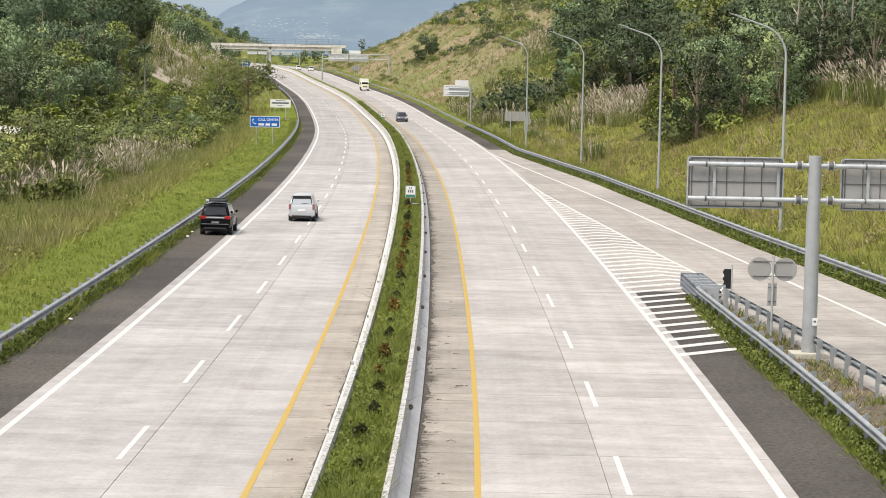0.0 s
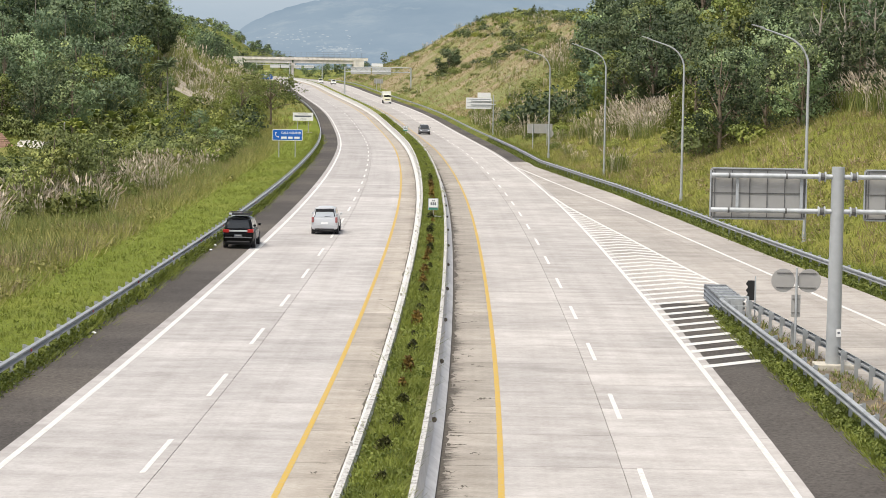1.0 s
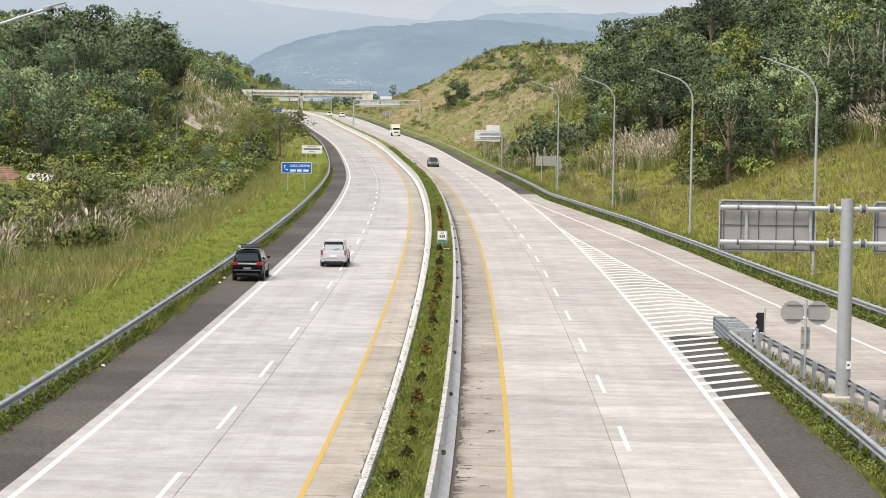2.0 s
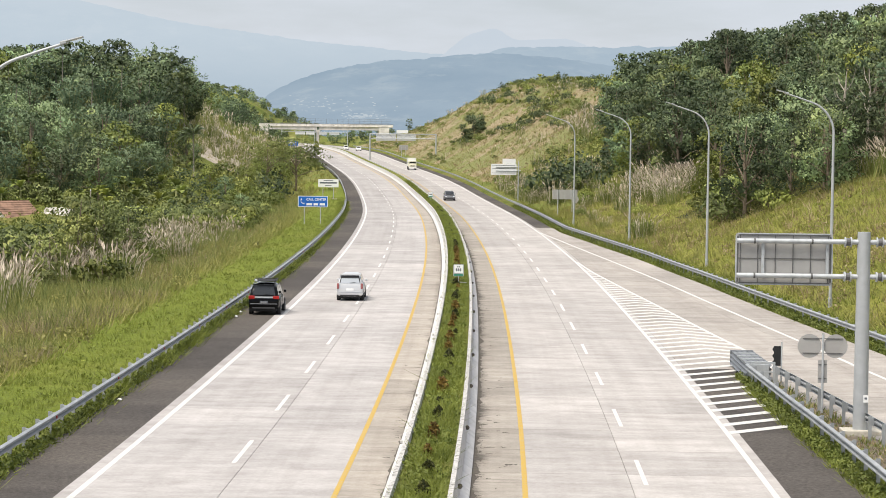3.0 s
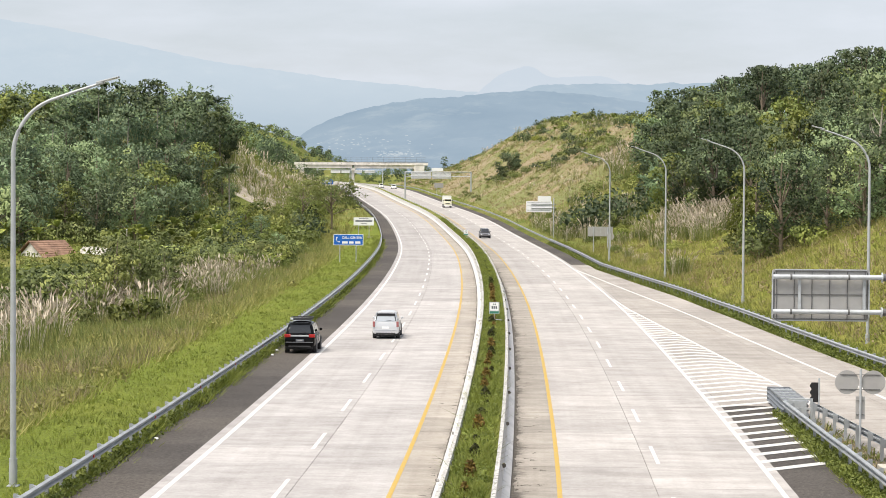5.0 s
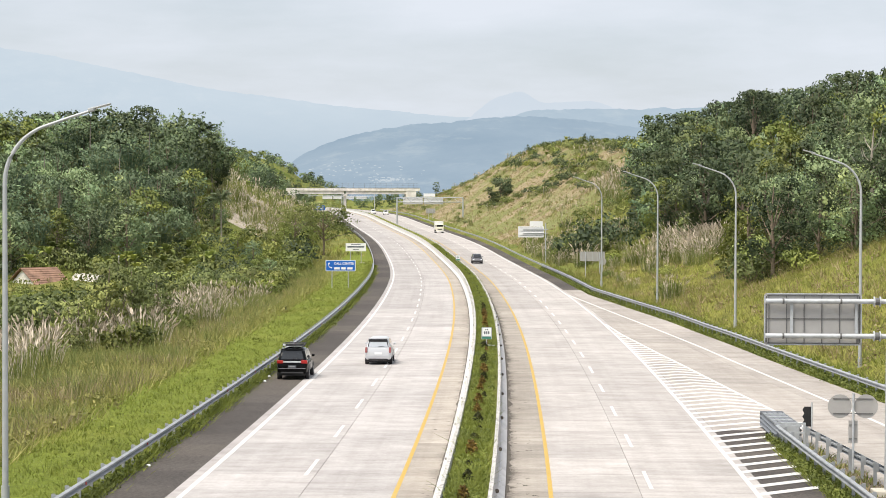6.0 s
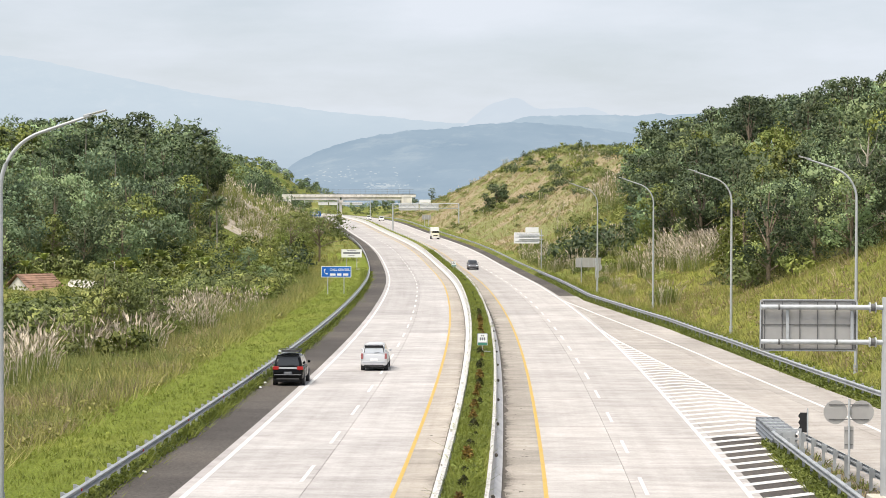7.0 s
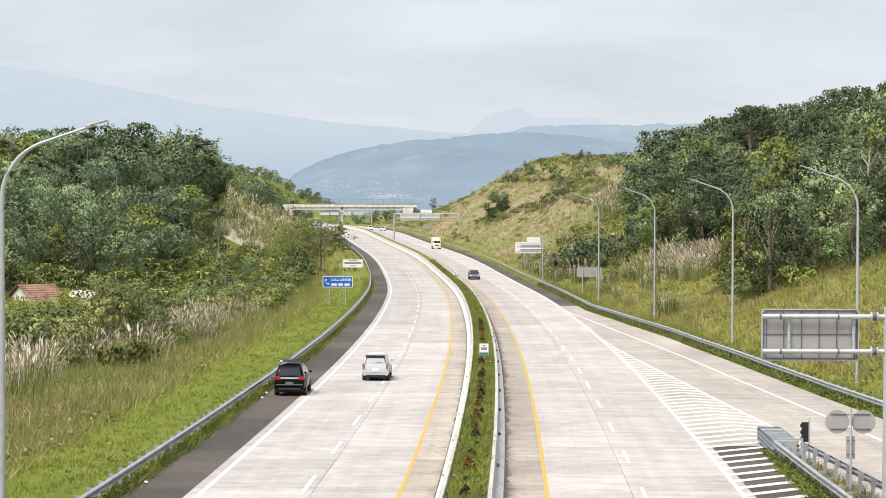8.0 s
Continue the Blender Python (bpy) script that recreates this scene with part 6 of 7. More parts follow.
        wheel(car, sg * (hw - 0.12), L * 0.19, H * 0.2)
        wheel(car, sg * (hw - 0.12), L * 0.80, H * 0.2)
        for y in (L * 0.19, L * 0.80):
            bm = rod(bmesh.new(), (sg * (hw - 0.15), y, H * 0.2), (sg * (hw + 0.004), y, H * 0.2), H * 0.235, None, 24)
            part("wheel_arch", bm, M_PLASTIC, car)
        part("door_seam", box(bmesh.new(), (sg * (hw - 0.002), L * 0.43, belt * 0.72), (0.012, 0.012, belt * 0.5)), M_PLASTIC, car)
        part("door_handle", box(bmesh.new(), (sg * (hw + 0.004), L * 0.38, belt * 0.88), (0.03, 0.18, 0.03), 0, 0.008), paint_, car)
    bm = bmesh.new()
    box(bm, (0, 0.0, low + 0.22), (W * 0.93, 0.20, 0.24), 0, 0.06)
    part("rear_bumper", bm, paint_, car)
    part("bumper_trim", box(bmesh.new(), (0, -0.085, low + 0.09), (W * 0.72, 0.09, 0.10), 0, 0.03), M_PLASTIC, car)
    part("underside", box(bmesh.new(), (0, L * 0.5, low - 0.02), (W * 0.8, L * 0.9, 0.14)), M_PLASTIC, car)
    part("bumper_step", box(bmesh.new(), (0, -0.10, low + 0.33), (W * 0.86, 0.05, 0.05), 0, 0.015), M_STEP if suv else paint_, car)
    part("tailgate_seam", box(bmesh.new(), (0, 0.02, low + 0.40), (W * 0.74, 0.03, 0.02)), M_PLASTIC, car)
    plate = part("number_plate", box(bmesh.new(), (0, 0.0, belt * 0.66), (0.44, 0.05, 0.13), 0, 0.01), M_INK if suv else M_SIGNWHITE, car)
    if suv:
        part("writing_bar", box(bmesh.new(), (0, -0.028, belt * 0.66), (0.30, 0.008, 0.035)), M_PANELBACK, plate)
        part("chrome_strip", box(bmesh.new(), (0, 0.0, belt * 0.90), (W * 0.58, 0.13, 0.085), 0, 0.015), M_GALV, car, "bright metal strip")
    part("spoiler", box(bmesh.new(), (0, 0.22, H - 0.05), (W * 0.72, 0.22, 0.045), 0, 0.015), paint_, car)
    part("wiper", beam_box(bmesh.new(), (0, 0.06, belt + 0.05), (0.34, 0.075, belt + 0.09), 0.018), M_PLASTIC, car)
    part("front_grille", box(bmesh.new(), (0, L - 0.03, hood * 0.62), (W * 0.42, 0.10, 0.16), 0, 0.03), M_PLASTIC, car)
    part("front_bumper", box(bmesh.new(), (0, L - 0.06, low + 0.2), (W * 0.86, 0.22, 0.22), 0, 0.07), paint_, car)
    return car


black = build_car("parked_car", stand(121.2, -13.8), "black sport utility car with roof rack parked on the shoulder", M_CARBLACK, 1.76, 4.6, 1.74, True)
for x in (-0.55, 0.55):
    r = part("roof_rail", rod(bmesh.new(), (x, 0.5, 1.80), (x, 2.3, 1.82), 0.025, None, 8), M_PLASTIC, black)
rack = part("roof_basket", box(bmesh.new(), (0, 1.35, 1.86), (1.15, 1.5, 0.05), 0, 0.02), M_PLASTIC, black, "black roof basket")
for y in (0.62, 2.08):
    part("basket_bar", rod(bmesh.new(), (-0.6, y, 1.93), (0.6, y, 1.93), 0.025, None, 8), M_PLASTIC, rack)
for x in (-0.6, 0.6):
    part("basket_bar", rod(bmesh.new(), (x, 0.62, 1.93), (x, 2.08, 1.93), 0.025, None, 8), M_PLASTIC, rack)
part("work_lamp", box(bmesh.new(), (-0.5, 0.58, 1.90), (0.16, 0.1, 0.12), 0, 0.03), M_LAMPGLASS, black, "small white work lamp")
build_car("car", stand(132.8, -9.62), "silver people carrier with pale rear window on the carriageway", M_SILVER, 1.64, 4.4, 1.66, False, M_PALEGLASS)
build_car("car", stand(354, 1.0, 0, 180), "grey hatchback car with dark windscreen on the carriageway", M_DARKCAR, 1.72, 4.3, 1.5, False)
build_car("car", stand(742, 3.8, 0, 180), "small white car far along the carriageway", M_WHITECAR, 1.7, 4.3, 1.55, False)
build_car("car", stand(770, 0.8, 0, 180), "small white car far along the carriageway", M_WHITECAR, 1.7, 4.3, 1.55, False)


def build_lorry(m):
    """A light lorry, its nose at y = 0 facing back along -y."""
    ob = empty("lorry", m, "small pale yellow and white box lorry on the carriageway", "lorry")
    smooth(part("cab", loft([(0.0, 0.80, 0.5, 1.45), (0.06, 0.92, 0.45, 1.55), (0.35, 0.93, 0.45, 2.1), (0.6, 0.93, 0.45, 2.25), (1.6, 0.93, 0.45, 2.25)], 24, 5), M_LORRY, ob), 45)
    part("windscreen", box(bmesh.new(), (0, 0.10, 1.72), (1.56, 0.10, 0.55), 0, 0.03), M_GLASS, ob)
    part("bumper", box(bmesh.new(), (0, -0.02, 0.5), (1.8, 0.2, 0.26), 0, 0.04), M_WHITECAR, ob)
    part("grille", box(bmesh.new(), (0, -0.01, 0.95), (1.0, 0.08, 0.2), 0, 0.02), M_PLASTIC, ob)
    part("cargo_box", box(bmesh.new(), (0, 3.5, 1.85), (1.98, 3.6, 1.95), 0, 0.04), M_WHITECAR, ob, "white cargo box")
    part("chassis", box(bmesh.new(), (0, 2.9, 0.62), (0.9, 4.8, 0.22)), M_PLASTIC, ob)
    for sg in (-1, 1):
        part("headlight", box(bmesh.new(), (sg * 0.7, -0.01, 0.85), (0.3, 0.1, 0.18), 0, 0.03), M_LAMPGLASS, ob)
        part("mirror", box(bmesh.new(), (sg * 1.08, 0.2, 1.75), (0.16, 0.08, 0.34), 0, 0.02), M_PLASTIC, ob)
        for y in (0.8, 4.2):
            wheel(ob, sg * 0.82, y, 0.40, 0.26)
    return ob


build_lorry(stand(518, 4.6))


# ---- houses in the valley ----
M_ROOFTILE = plain("rusty clay roof tiles", (0.25, 0.15, 0.105), 0.85, 0, 0.45, 0.9)
M_PLASTER = plain("weathered white plaster", (0.66, 0.63, 0.58), 0.9, 0, 0.18, 1.2)
M_TIN = plain("pale sheet roof", (0.55, 0.52, 0.48), 0.6, 0.2, 0.25, 1.5)


def build_house(m, w, d, h, rise, roof_mat, label):
    """A small gabled house: walls with openings, roof of tile courses."""
    ob = empty("house", m, label, "house")
    for x, y, sx, sy in ((0, -d / 2, w, 0.18), (0, d / 2, w, 0.18), (-w / 2, 0, 0.18, d), (w / 2, 0, 0.18, d)):
        part("wall", box(bmesh.new(), (x, y, h / 2 - 0.5), (sx, sy, h + 1.0)), M_PLASTER, ob)
    for k in (-1, 1):
        win = part("window", box(bmesh.new(), (k * w * 0.25, -d / 2 - 0.08, h * 0.55), (1.0, 0.06, 0.9), 0, 0.01), M_GLASS, ob)
        part("frame", box(bmesh.new(), (k * w * 0.25, -d / 2 - 0.10, h * 0.55), (1.12, 0.03, 0.08)), M_SIGNWHITE, win)
    n = 9
    for sg in (-1, 1):
        for k in range(n):
            y0, y1 = sg * (d / 2 + 0.6) * (1 - k / n), sg * (d / 2 + 0.6) * (1 - (k + 1.12) / n)
            z0, z1 = h + rise * k / n, h + rise * (k + 1.12) / n
            bm = bmesh.new()
            v = [bm.verts.new(p) for p in ((-w / 2 - 0.5, y0, z0 + 0.06), (w / 2 + 0.5, y0, z0 + 0.06), (w / 2 + 0.5, y1, z1), (-w / 2 - 0.5, y1, z1),
                                           (-w / 2 - 0.5, y0, z0 - 0.02), (w / 2 + 0.5, y0, z0 - 0.02), (w / 2 + 0.5, y1, z1 - 0.06), (-w / 2 - 0.5, y1, z1 - 0.06))]
            for q in ((0, 1, 2, 3), (7, 6, 5, 4), (0, 4, 5, 1), (2, 6, 7, 3), (1, 5, 6, 2), (3, 7, 4, 0)):
                bm.faces.new([v[i] for i in q])
            bmesh.ops.recalc_face_normals(bm, faces=bm.faces)
            part("roof_course", bm, roof_mat, ob)
    for sg in (-1, 1):
        bm = bmesh.new()
        a = [bm.verts.new((sg * w / 2 + o, y, z)) for o in (-0.08, 0.08) for y, z in ((-d / 2, h), (d / 2, h), (0, h + rise * 0.93))]
        bm.faces.new(a[:3])
        bm.faces.new(a[3:][::-1])
        for i in range(3):
            j = (i + 1) % 3
            bm.faces.new((a[i], a[j], a[3 + j], a[3 + i]))
        bmesh.ops.recalc_face_normals(bm, faces=bm.faces)
        part("gable", bm, M_PLASTER, ob)
    return ob


for x, y, z, turn, w, d, h, rise, mt, lb in ((-66.2, 300, -3.7, 52, 5.4, 6.0, 2.0, 2.6, M_ROOFTILE, "small house with rusty tiled roof among trees"),
                                             (-71.6, 304, -4.2, 18, 5.0, 4.0, 1.9, 1.4, M_ROOFTILE, "low house with brown tiled roof among trees"),
                                             (-59.5, 302, -3.3, -20, 3.6, 3.0, 2.2, 1.1, M_TIN, "white shed with pale sheet roof among trees")):
    build_house(pose(x, y, z, 0, 0, turn), w, d, h, rise, mt, lb)


# thin utility poles in the valley
def utility_pole(m, h, label):
    ob = empty("utility_pole", m, label, "pole")
    part("pole", rod(bmesh.new(), (0, 0, -0.6), (0, 0, h), 0.09, 0.06, 10), M_PALEBARK, ob)
    part("cap", rod(bmesh.new(), (0, 0, h), (0, 0, h + 0.12), 0.08, 0.03, 10), M_GALV, ob)
    return ob


utility_pole(at_ground(232, -41), 6.0, "thin pale utility pole among bushes")


# litter beside the parked car
def litter(m, label):
    bm = bmesh.new()
    bmesh.ops.create_icosphere(bm, subdivisions=2, radius=0.09)
    for v in bm.verts:
        v.co *= 1 + 0.35 * noise.noise(v.co * 9)
        v.co.z *= 0.6
    ob = part("litter", bm, M_SIGNWHITE)
    ob.matrix_basis = m
    return tagged(ob, label, "litter")


litter(stand(119.5, -15.15, 0.05), "crumpled white rubbish bag beside the shoulder")
litter(stand(122.8, -15.25, 0.05), "crumpled white rubbish bag beside the shoulder")
litter(stand(80.5, -15.2, 0.04), "small white litter at the grass edge")

# ---- banks: named trees, bushes, reeds, then the grass ----
# the spreading tree beside the carriageway and the bushes under it
ACACIA = broadleaf(71, 11.0, 6.2, M_SHRUB, "spreading open-crowned tree leaning over the verge", 64, 46, 0.34, 0.26, squash=0.26)
tagged(ACACIA, category="roadside tree")
plant(ACACIA, 390, -24.0, 0.92, 40)
plant(ACACIA, 366, -28.5, 0.72, 160)
for s, o, k in ((376, -26.5, 0.5), (360, -30, 0.45), (345, -31, 0.45), (330, -36, 0.5), (352, -41, 0.6), (318, -33, 0.45), (300, -31, 0.4), (290, -29, 0.36)):
    plant(pick(TREES[:1] + TREES[2:], (1, 1.5, 3)), s, o, k, sink=0.3)
plant(tagged(broadleaf(72, 6.2, 3.5, M_LEAF_DARK, "lone round dark tree on the grassy cut slope", 44, 46, 0.42, 0.02), category="lone tree"), 560, 23.5, 1.12, sink=1.3)
for s, o in scatter(73, 235, 440, -46, -26, 4.0):
    if s > 350 and o < -29:
        if random.random() < 0.75:
            plant(pick(SHRUBS + REEDS, (0.6, 1.2, 0.1, 4, 4)), s, o, random.uniform(0.5, 0.85))
    else:
        plant(pick(SHRUBS, (4, 4, 1.2)), s, o, random.uniform(0.8, 1.5))
for s, o in scatter(74, 150, 235, -46, -32, 6.5):
    plant(pick(SHRUBS, (2.5, 5, 0.3)), s, o, random.uniform(0.7, 1.3))
for s, o in scatter(75, 120, 296, -80, -44, 5.2):
    if s > 225 and -0.245 < o / s < -0.185:
        plant(SHRUBS[1], s, o, random.uniform(0.4, 0.6))
        continue
    plant(pick(SHRUBS + [BANANA] + REEDS, (2.5, 5, 0.5, 1.2, 0.8, 0.8)), s, o, random.uniform(0.7, 1.1))
for s, o in scatter(175, 292, 316, -52, -38, 4.0):
    plant(BANANA, s, o, random.uniform(0.9, 1.45))
for s, o in scatter(178, 215, 292, -72, -40, 3.2):
    if -0.25 < o / s < -0.18:
        plant(pick(SHRUBS[:2], (1, 1.4)), s, o, random.uniform(0.45, 0.75))
for s, o in scatter(179, 308, 326, -82, -46, 2.8):
    plant(pick([BANANA] + SHRUBS[:2], (2, 2, 1.5)), s, o, random.uniform(1.0, 1.5), sink=0.2)
# a slender tree and bushes among the reeds of the left bank
for s, o, k in ((170, -31.2, 0.64), (177, -29.6, 0.46), (194, -32.0, 0.55), (150, -38.5, 0.5), (214, -38, 0.55)):
    plant(BANK_TREE, s, o, k * 1.6, sink=0.3)
# reeds along the left bank and on the slopes farther on
for s, o in scatter(76, 116, 172, -40, -28.0, 1.75):
    if random.random() < 0.47 and noise.noise((s * 0.09, o * 0.12, 3.0)) > -0.08 and o < -29.5:
        plant(pick(REEDS, (1, 1)), s, o, random.uniform(0.85, 1.15))
for s, o in scatter(176, 185, 243, -34, -25.5, 2.2):
    if random.random() < 0.6:
        plant(pick(REEDS, (1, 1)), s, o, random.uniform(0.65, 1.0))
for s, o in scatter(177, 150, 205, -42, -27, 3.0):
    plant(pick(SHRUBS[:2] + REEDS, (2.2, 2.2, 2, 2)), s, o, random.uniform(0.7, 1.3))
for s, o in scatter(77, 440, 900, -62, -22, 6.0):
    plant(pick(REEDS + SHRUBS, (4, 4, 1.5, 2.5, 0.5)), s, o, random.uniform(0.7, 1.2))
for s, o in scatter(163, 520, 720, -21.5, -17.6, 3.2):
    plant(pick(SHRUBS + REEDS[:1], (2, 3, 0.5, 1)), s, o, random.uniform(0.5, 1.0))
for s, o in scatter(78, 560, 900, -100, -45, 11.0):
    plant(pick(TREES + [PALM, BANANA], (3, 2, 3, 2, 1, 1.5)), s, o, random.uniform(0.6, 0.95))
for s, o in scatter(91, 1000, 1400, -60, -16, 7.0):
    plant(pick(TREES[:2] + SHRUBS, (2, 2, 2, 1, 2)), s, o, random.uniform(0.5, 0.9))
for s, o in scatter(92, 1000, 1400, 12, 60, 9.0):
    plant(pick(TREES[:2] + SHRUBS, (0.5, 0.7, 2, 2, 2)), s, o, random.uniform(0.35, 0.6))
for s, o in scatter(79, 1040, 1240, -110, -30, 11.0):
    plant(pick(TREES + [PALM], (3, 3, 3, 1, 0.8)), s, o, random.uniform(0.5, 0.85))
# right bank: bushes at the foot of the wood, reeds, slopes with shrubs and bananas
for s, o in scatter(80, 200, 420, 12, 44, 4.2):
    d = o - float(edge(s))
    if 4.0 < d < np.interp(s, (200, 212, 236, 300, 360, 420), (6, 7, 10, 16, 18, 27)):
        low = 222 < s < 290
        plant(pick(SHRUBS + REEDS, (1, 4, 0, 3, 3) if low else (3, 5, 0.3, 1.8, 1.8)), s, o, random.uniform(0.4, 0.6) if low else random.uniform(0.6, 1.15))
for s, o in ((318, 21), (322, 24.5), (330, 20.5), (336, 25), (312, 25.5), (342, 22)):
    plant(SHRUBS[2], s, o, random.uniform(1.25, 1.6))
for s, o in scatter(81, 238, 266, 21.3, 25.5, 1.5):
    plant(pick(REEDS, (1, 1)), s, o, random.uniform(0.8, 1.0))
for s, o in scatter(182, 266, 292, 22.5, 27, 2.2):
    plant(pick(REEDS, (1, 1)), s, o, random.uniform(0.75, 1.0))
for s, o in scatter(183, 252, 292, 18.5, 23, 3.4):
    plant(pick(REEDS, (1, 1)), s, o, random.uniform(0.65, 0.95))
for s, o in scatter(82, 330, 400, 12.5, 22, 2.4):
    plant(pick(REEDS, (1, 1)), s, o, random.uniform(0.55, 0.85))
for s, o in scatter(83, 440, 900, 13, 46, 5.2):
    if noise.noise((s * 0.018, o * 0.05, 5.0)) > -0.1:
        plant(pick(REEDS + SHRUBS + [BANANA], (1.5, 1.5, 2, 3.5, 0.6, 0.4)), s, o, random.uniform(0.35, 0.75))
for s, o in scatter(84, 460, 660, 34, 58, 4.0):
    plant(pick(TREES + [BANANA] + SHRUBS, (0, 0, 0, 0, 1.5, 3, 3, 3.5)), s, o, random.uniform(0.6, 1.15))
for s, o in scatter(85, 418, 446, 31.5, 40, 2.0):
    plant(REEDS[1], s, o, random.uniform(0.8, 1.1))
for s, o in scatter(86, 440, 475, 24, 34, 3.0):
    plant(REEDS[1], s, o, random.uniform(0.35, 0.55))
for s, o in scatter(86, 930, 1150, 32, 90, 20.0):
    plant(pick(TREES + [PALM], (1, 2, 1, 0.5, 2)), s, o, random.uniform(0.3, 0.55))
for s, o in scatter(87, 172, 240, 17, 60, 4.9):
    d = o - float(edge(s))
    if d > np.interp(s, (172, 186, 195, 205, 222, 231, 240), (20, 13, 9.2, 10.6, 13.5, 15.5, 16)):
        plant(pick(NEAR_TREES, (2.4, 6, 1.5 if d > 13 and s > 198 else 0.5)), s, o, random.uniform(0.7, 1.0), sink=0.3)
for s, o in scatter(189, 178, 300, 18, 40, 2.8):
    d = o - float(edge(s))
    f = float(np.interp(s, (178, 187, 195, 205, 222, 231, 240, 264, 282, 300), (18, 13, 9.2, 10.6, 13.5, 15.5, 16.5, 16.5, 17, 14)))
    if f - 1.2 < d < f + 2.5 and not 230 < s < 268:
        plant(pick(SHRUBS, (2.5, 1.5, 1.2)), s, o, random.uniform(0.9, 1.5))
for s, o in scatter(88, 150, 192, 33, 46, 2.2):
    plant(pick(REEDS, (1, 1.6)), s, o, random.uniform(1.0, 1.35))


def bare_tree(seed, h, label):
    rng = np.random.default_rng(seed)
    ob = empty("bare_tree", Matrix(), label, "tree")
    limbs = []
    for k in range(7):
        a, z = rng.uniform(0, 6.28), h * rng.uniform(0.5, 0.85)
        e = np.array([math.cos(a), math.sin(a), 0]) * h * rng.uniform(0.10, 0.2)
        limbs.append(([(0, 0, z), (e[0] * 0.6, e[1] * 0.6, z + h * 0.08), (e[0], e[1], z + h * rng.uniform(0.15, 0.26))], [0.07, 0.05, 0.02]))
    trunk(ob, [(0, 0, -0.6), (0.05, 0, h * 0.4), (-0.05, 0.05, h * 0.75), (0.1, 0, h)], [0.24, 0.20, 0.13, 0.04], M_PALEBARK, limbs)
    c = np.array([l[0][-1] for l in limbs])
    q, face = clumps(rng, c, np.full(7, 0.8), 26, 0.4, 0.25)
    quads("crown", q, M_LEAF, ob, face=face)
    return ob


BARE = tagged(bare_tree(91, 10, "tall thin pale-barked tree with sparse leaves"), group="bare trees")
for s, o, k in ((190, 30.6, 1.0), (199, 34.5, 0.9), (193, 36, 0.85), (205, 38, 0.9), (268, 26, 0.8)):
    plant(BARE, s, o, k)


for s, o in scatter(89, 1412, 1450, -120, 60, 7.0):
    plant(pick(TREES, (3, 3, 3, 1)), s, o, random.uniform(0.4, 0.6))
for s, o in scatter(90, 1430, 1600, -150, 14, 8.0):
    plant(pick(TREES + [PALM], (3, 3, 3, 2, 1.2)), s, o, random.uniform(0.45, 0.8))
# pale bushes and loose small trees among the reeds of the left bank
for s, o, k in ((170, -36.4, 1.55), (176, -38.6, 1.75), (166, -37.6, 1.5), (182, -36.8, 1.55), (188, -35.6, 1.3)):
    plant(VALLEY_SHRUB, s, o, k)
for s, o, k in ((169, -32.2, 1.15), (163, -31.4, 0.95), (179, -32.0, 1.05), (158, -32.6, 0.8)):
    plant(BANK_TREE, s, o, k, sink=0.3)
for s, o, k in ((158, -31.4, 0.9), (164, -31.0, 0.8), (150, -31.6, 0.75), (196, -31.0, 0.9), (204, -30.2, 0.85)):
    plant(SHRUBS[0], s, o, k)
# dense bushes on the right bank, green scrub across the dry cut slope, growth on the sandy cut at the left
for k, (s, o) in enumerate(((340, 14.6), (336, 16.4), (331, 17.6), (345, 16.4), (350, 18.4), (338, 19.4), (326, 18.6))):
    plant(SHRUBS[2 if k % 3 else 0], s, o, (1.7, 2.1, 1.9, 1.7, 1.9, 2.1, 1.5)[k])
for s, o in scatter(191, 492, 572, 20, 29.5, 1.9):
    if abs(o - 20.8 - (566 - s) * 0.112) < 1.7:
        plant(SHRUBS[int(s) % 3 if int(s) % 5 else 0], s, o, random.uniform(0.75, 1.15), squash=0.6)
for s, o in scatter(192, 455, 520, 31, 37, 2.4):
    plant(pick(SHRUBS + [BANANA], (3, 2, 1, 1.6)), s, o, random.uniform(0.5, 0.95))
for s, o in scatter(193, 362, 398, -41, -32, 2.6):
    plant(pick(REEDS + SHRUBS[:2], (3, 3, 1.6, 1.2)), s, o, random.uniform(0.45, 0.8))
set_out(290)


# median shrubs: dark green and red-brown spiky plants in a row
M_SPIKE = make_leaf("dark spiky leaves", (0.022, 0.026, 0.010), (0.046, 0.050, 0.016), (0.105, 0.100, 0.034))
M_REDLEAF = make_leaf("red-brown leaves", (0.075, 0.048, 0.014), (0.170, 0.104, 0.026), (0.29, 0.190, 0.05))


def spiky(seed, h, mat, label):
    rng = np.random.default_rng(seed)
    ob = empty("median_shrub", Matrix(), label, "shrub", "shrubs along the median")
    trunk(ob, [(0, 0, -0.1), (0.02, 0, h * 0.4), (0, 0.02, h * 0.8)], [0.03, 0.025, 0.012], M_BARK)
    n = 130
    z = rng.uniform(0.15, 1, n) * h
    a = rng.uniform(0, 6.28, n)
    r = 0.42 * np.sqrt(np.clip(1.05 - z / h, 0.05, 1)) * rng.uniform(0.3, 1, n)
    p = np.stack([np.cos(a) * r, np.sin(a) * r, z], -1)
    quads("leaves", leaves_at(rng, p, unit(rng.normal(size=(n, 3)) + np.array([0, 0, 0.5])), 0.30, 0.11), mat, ob)
    return ob


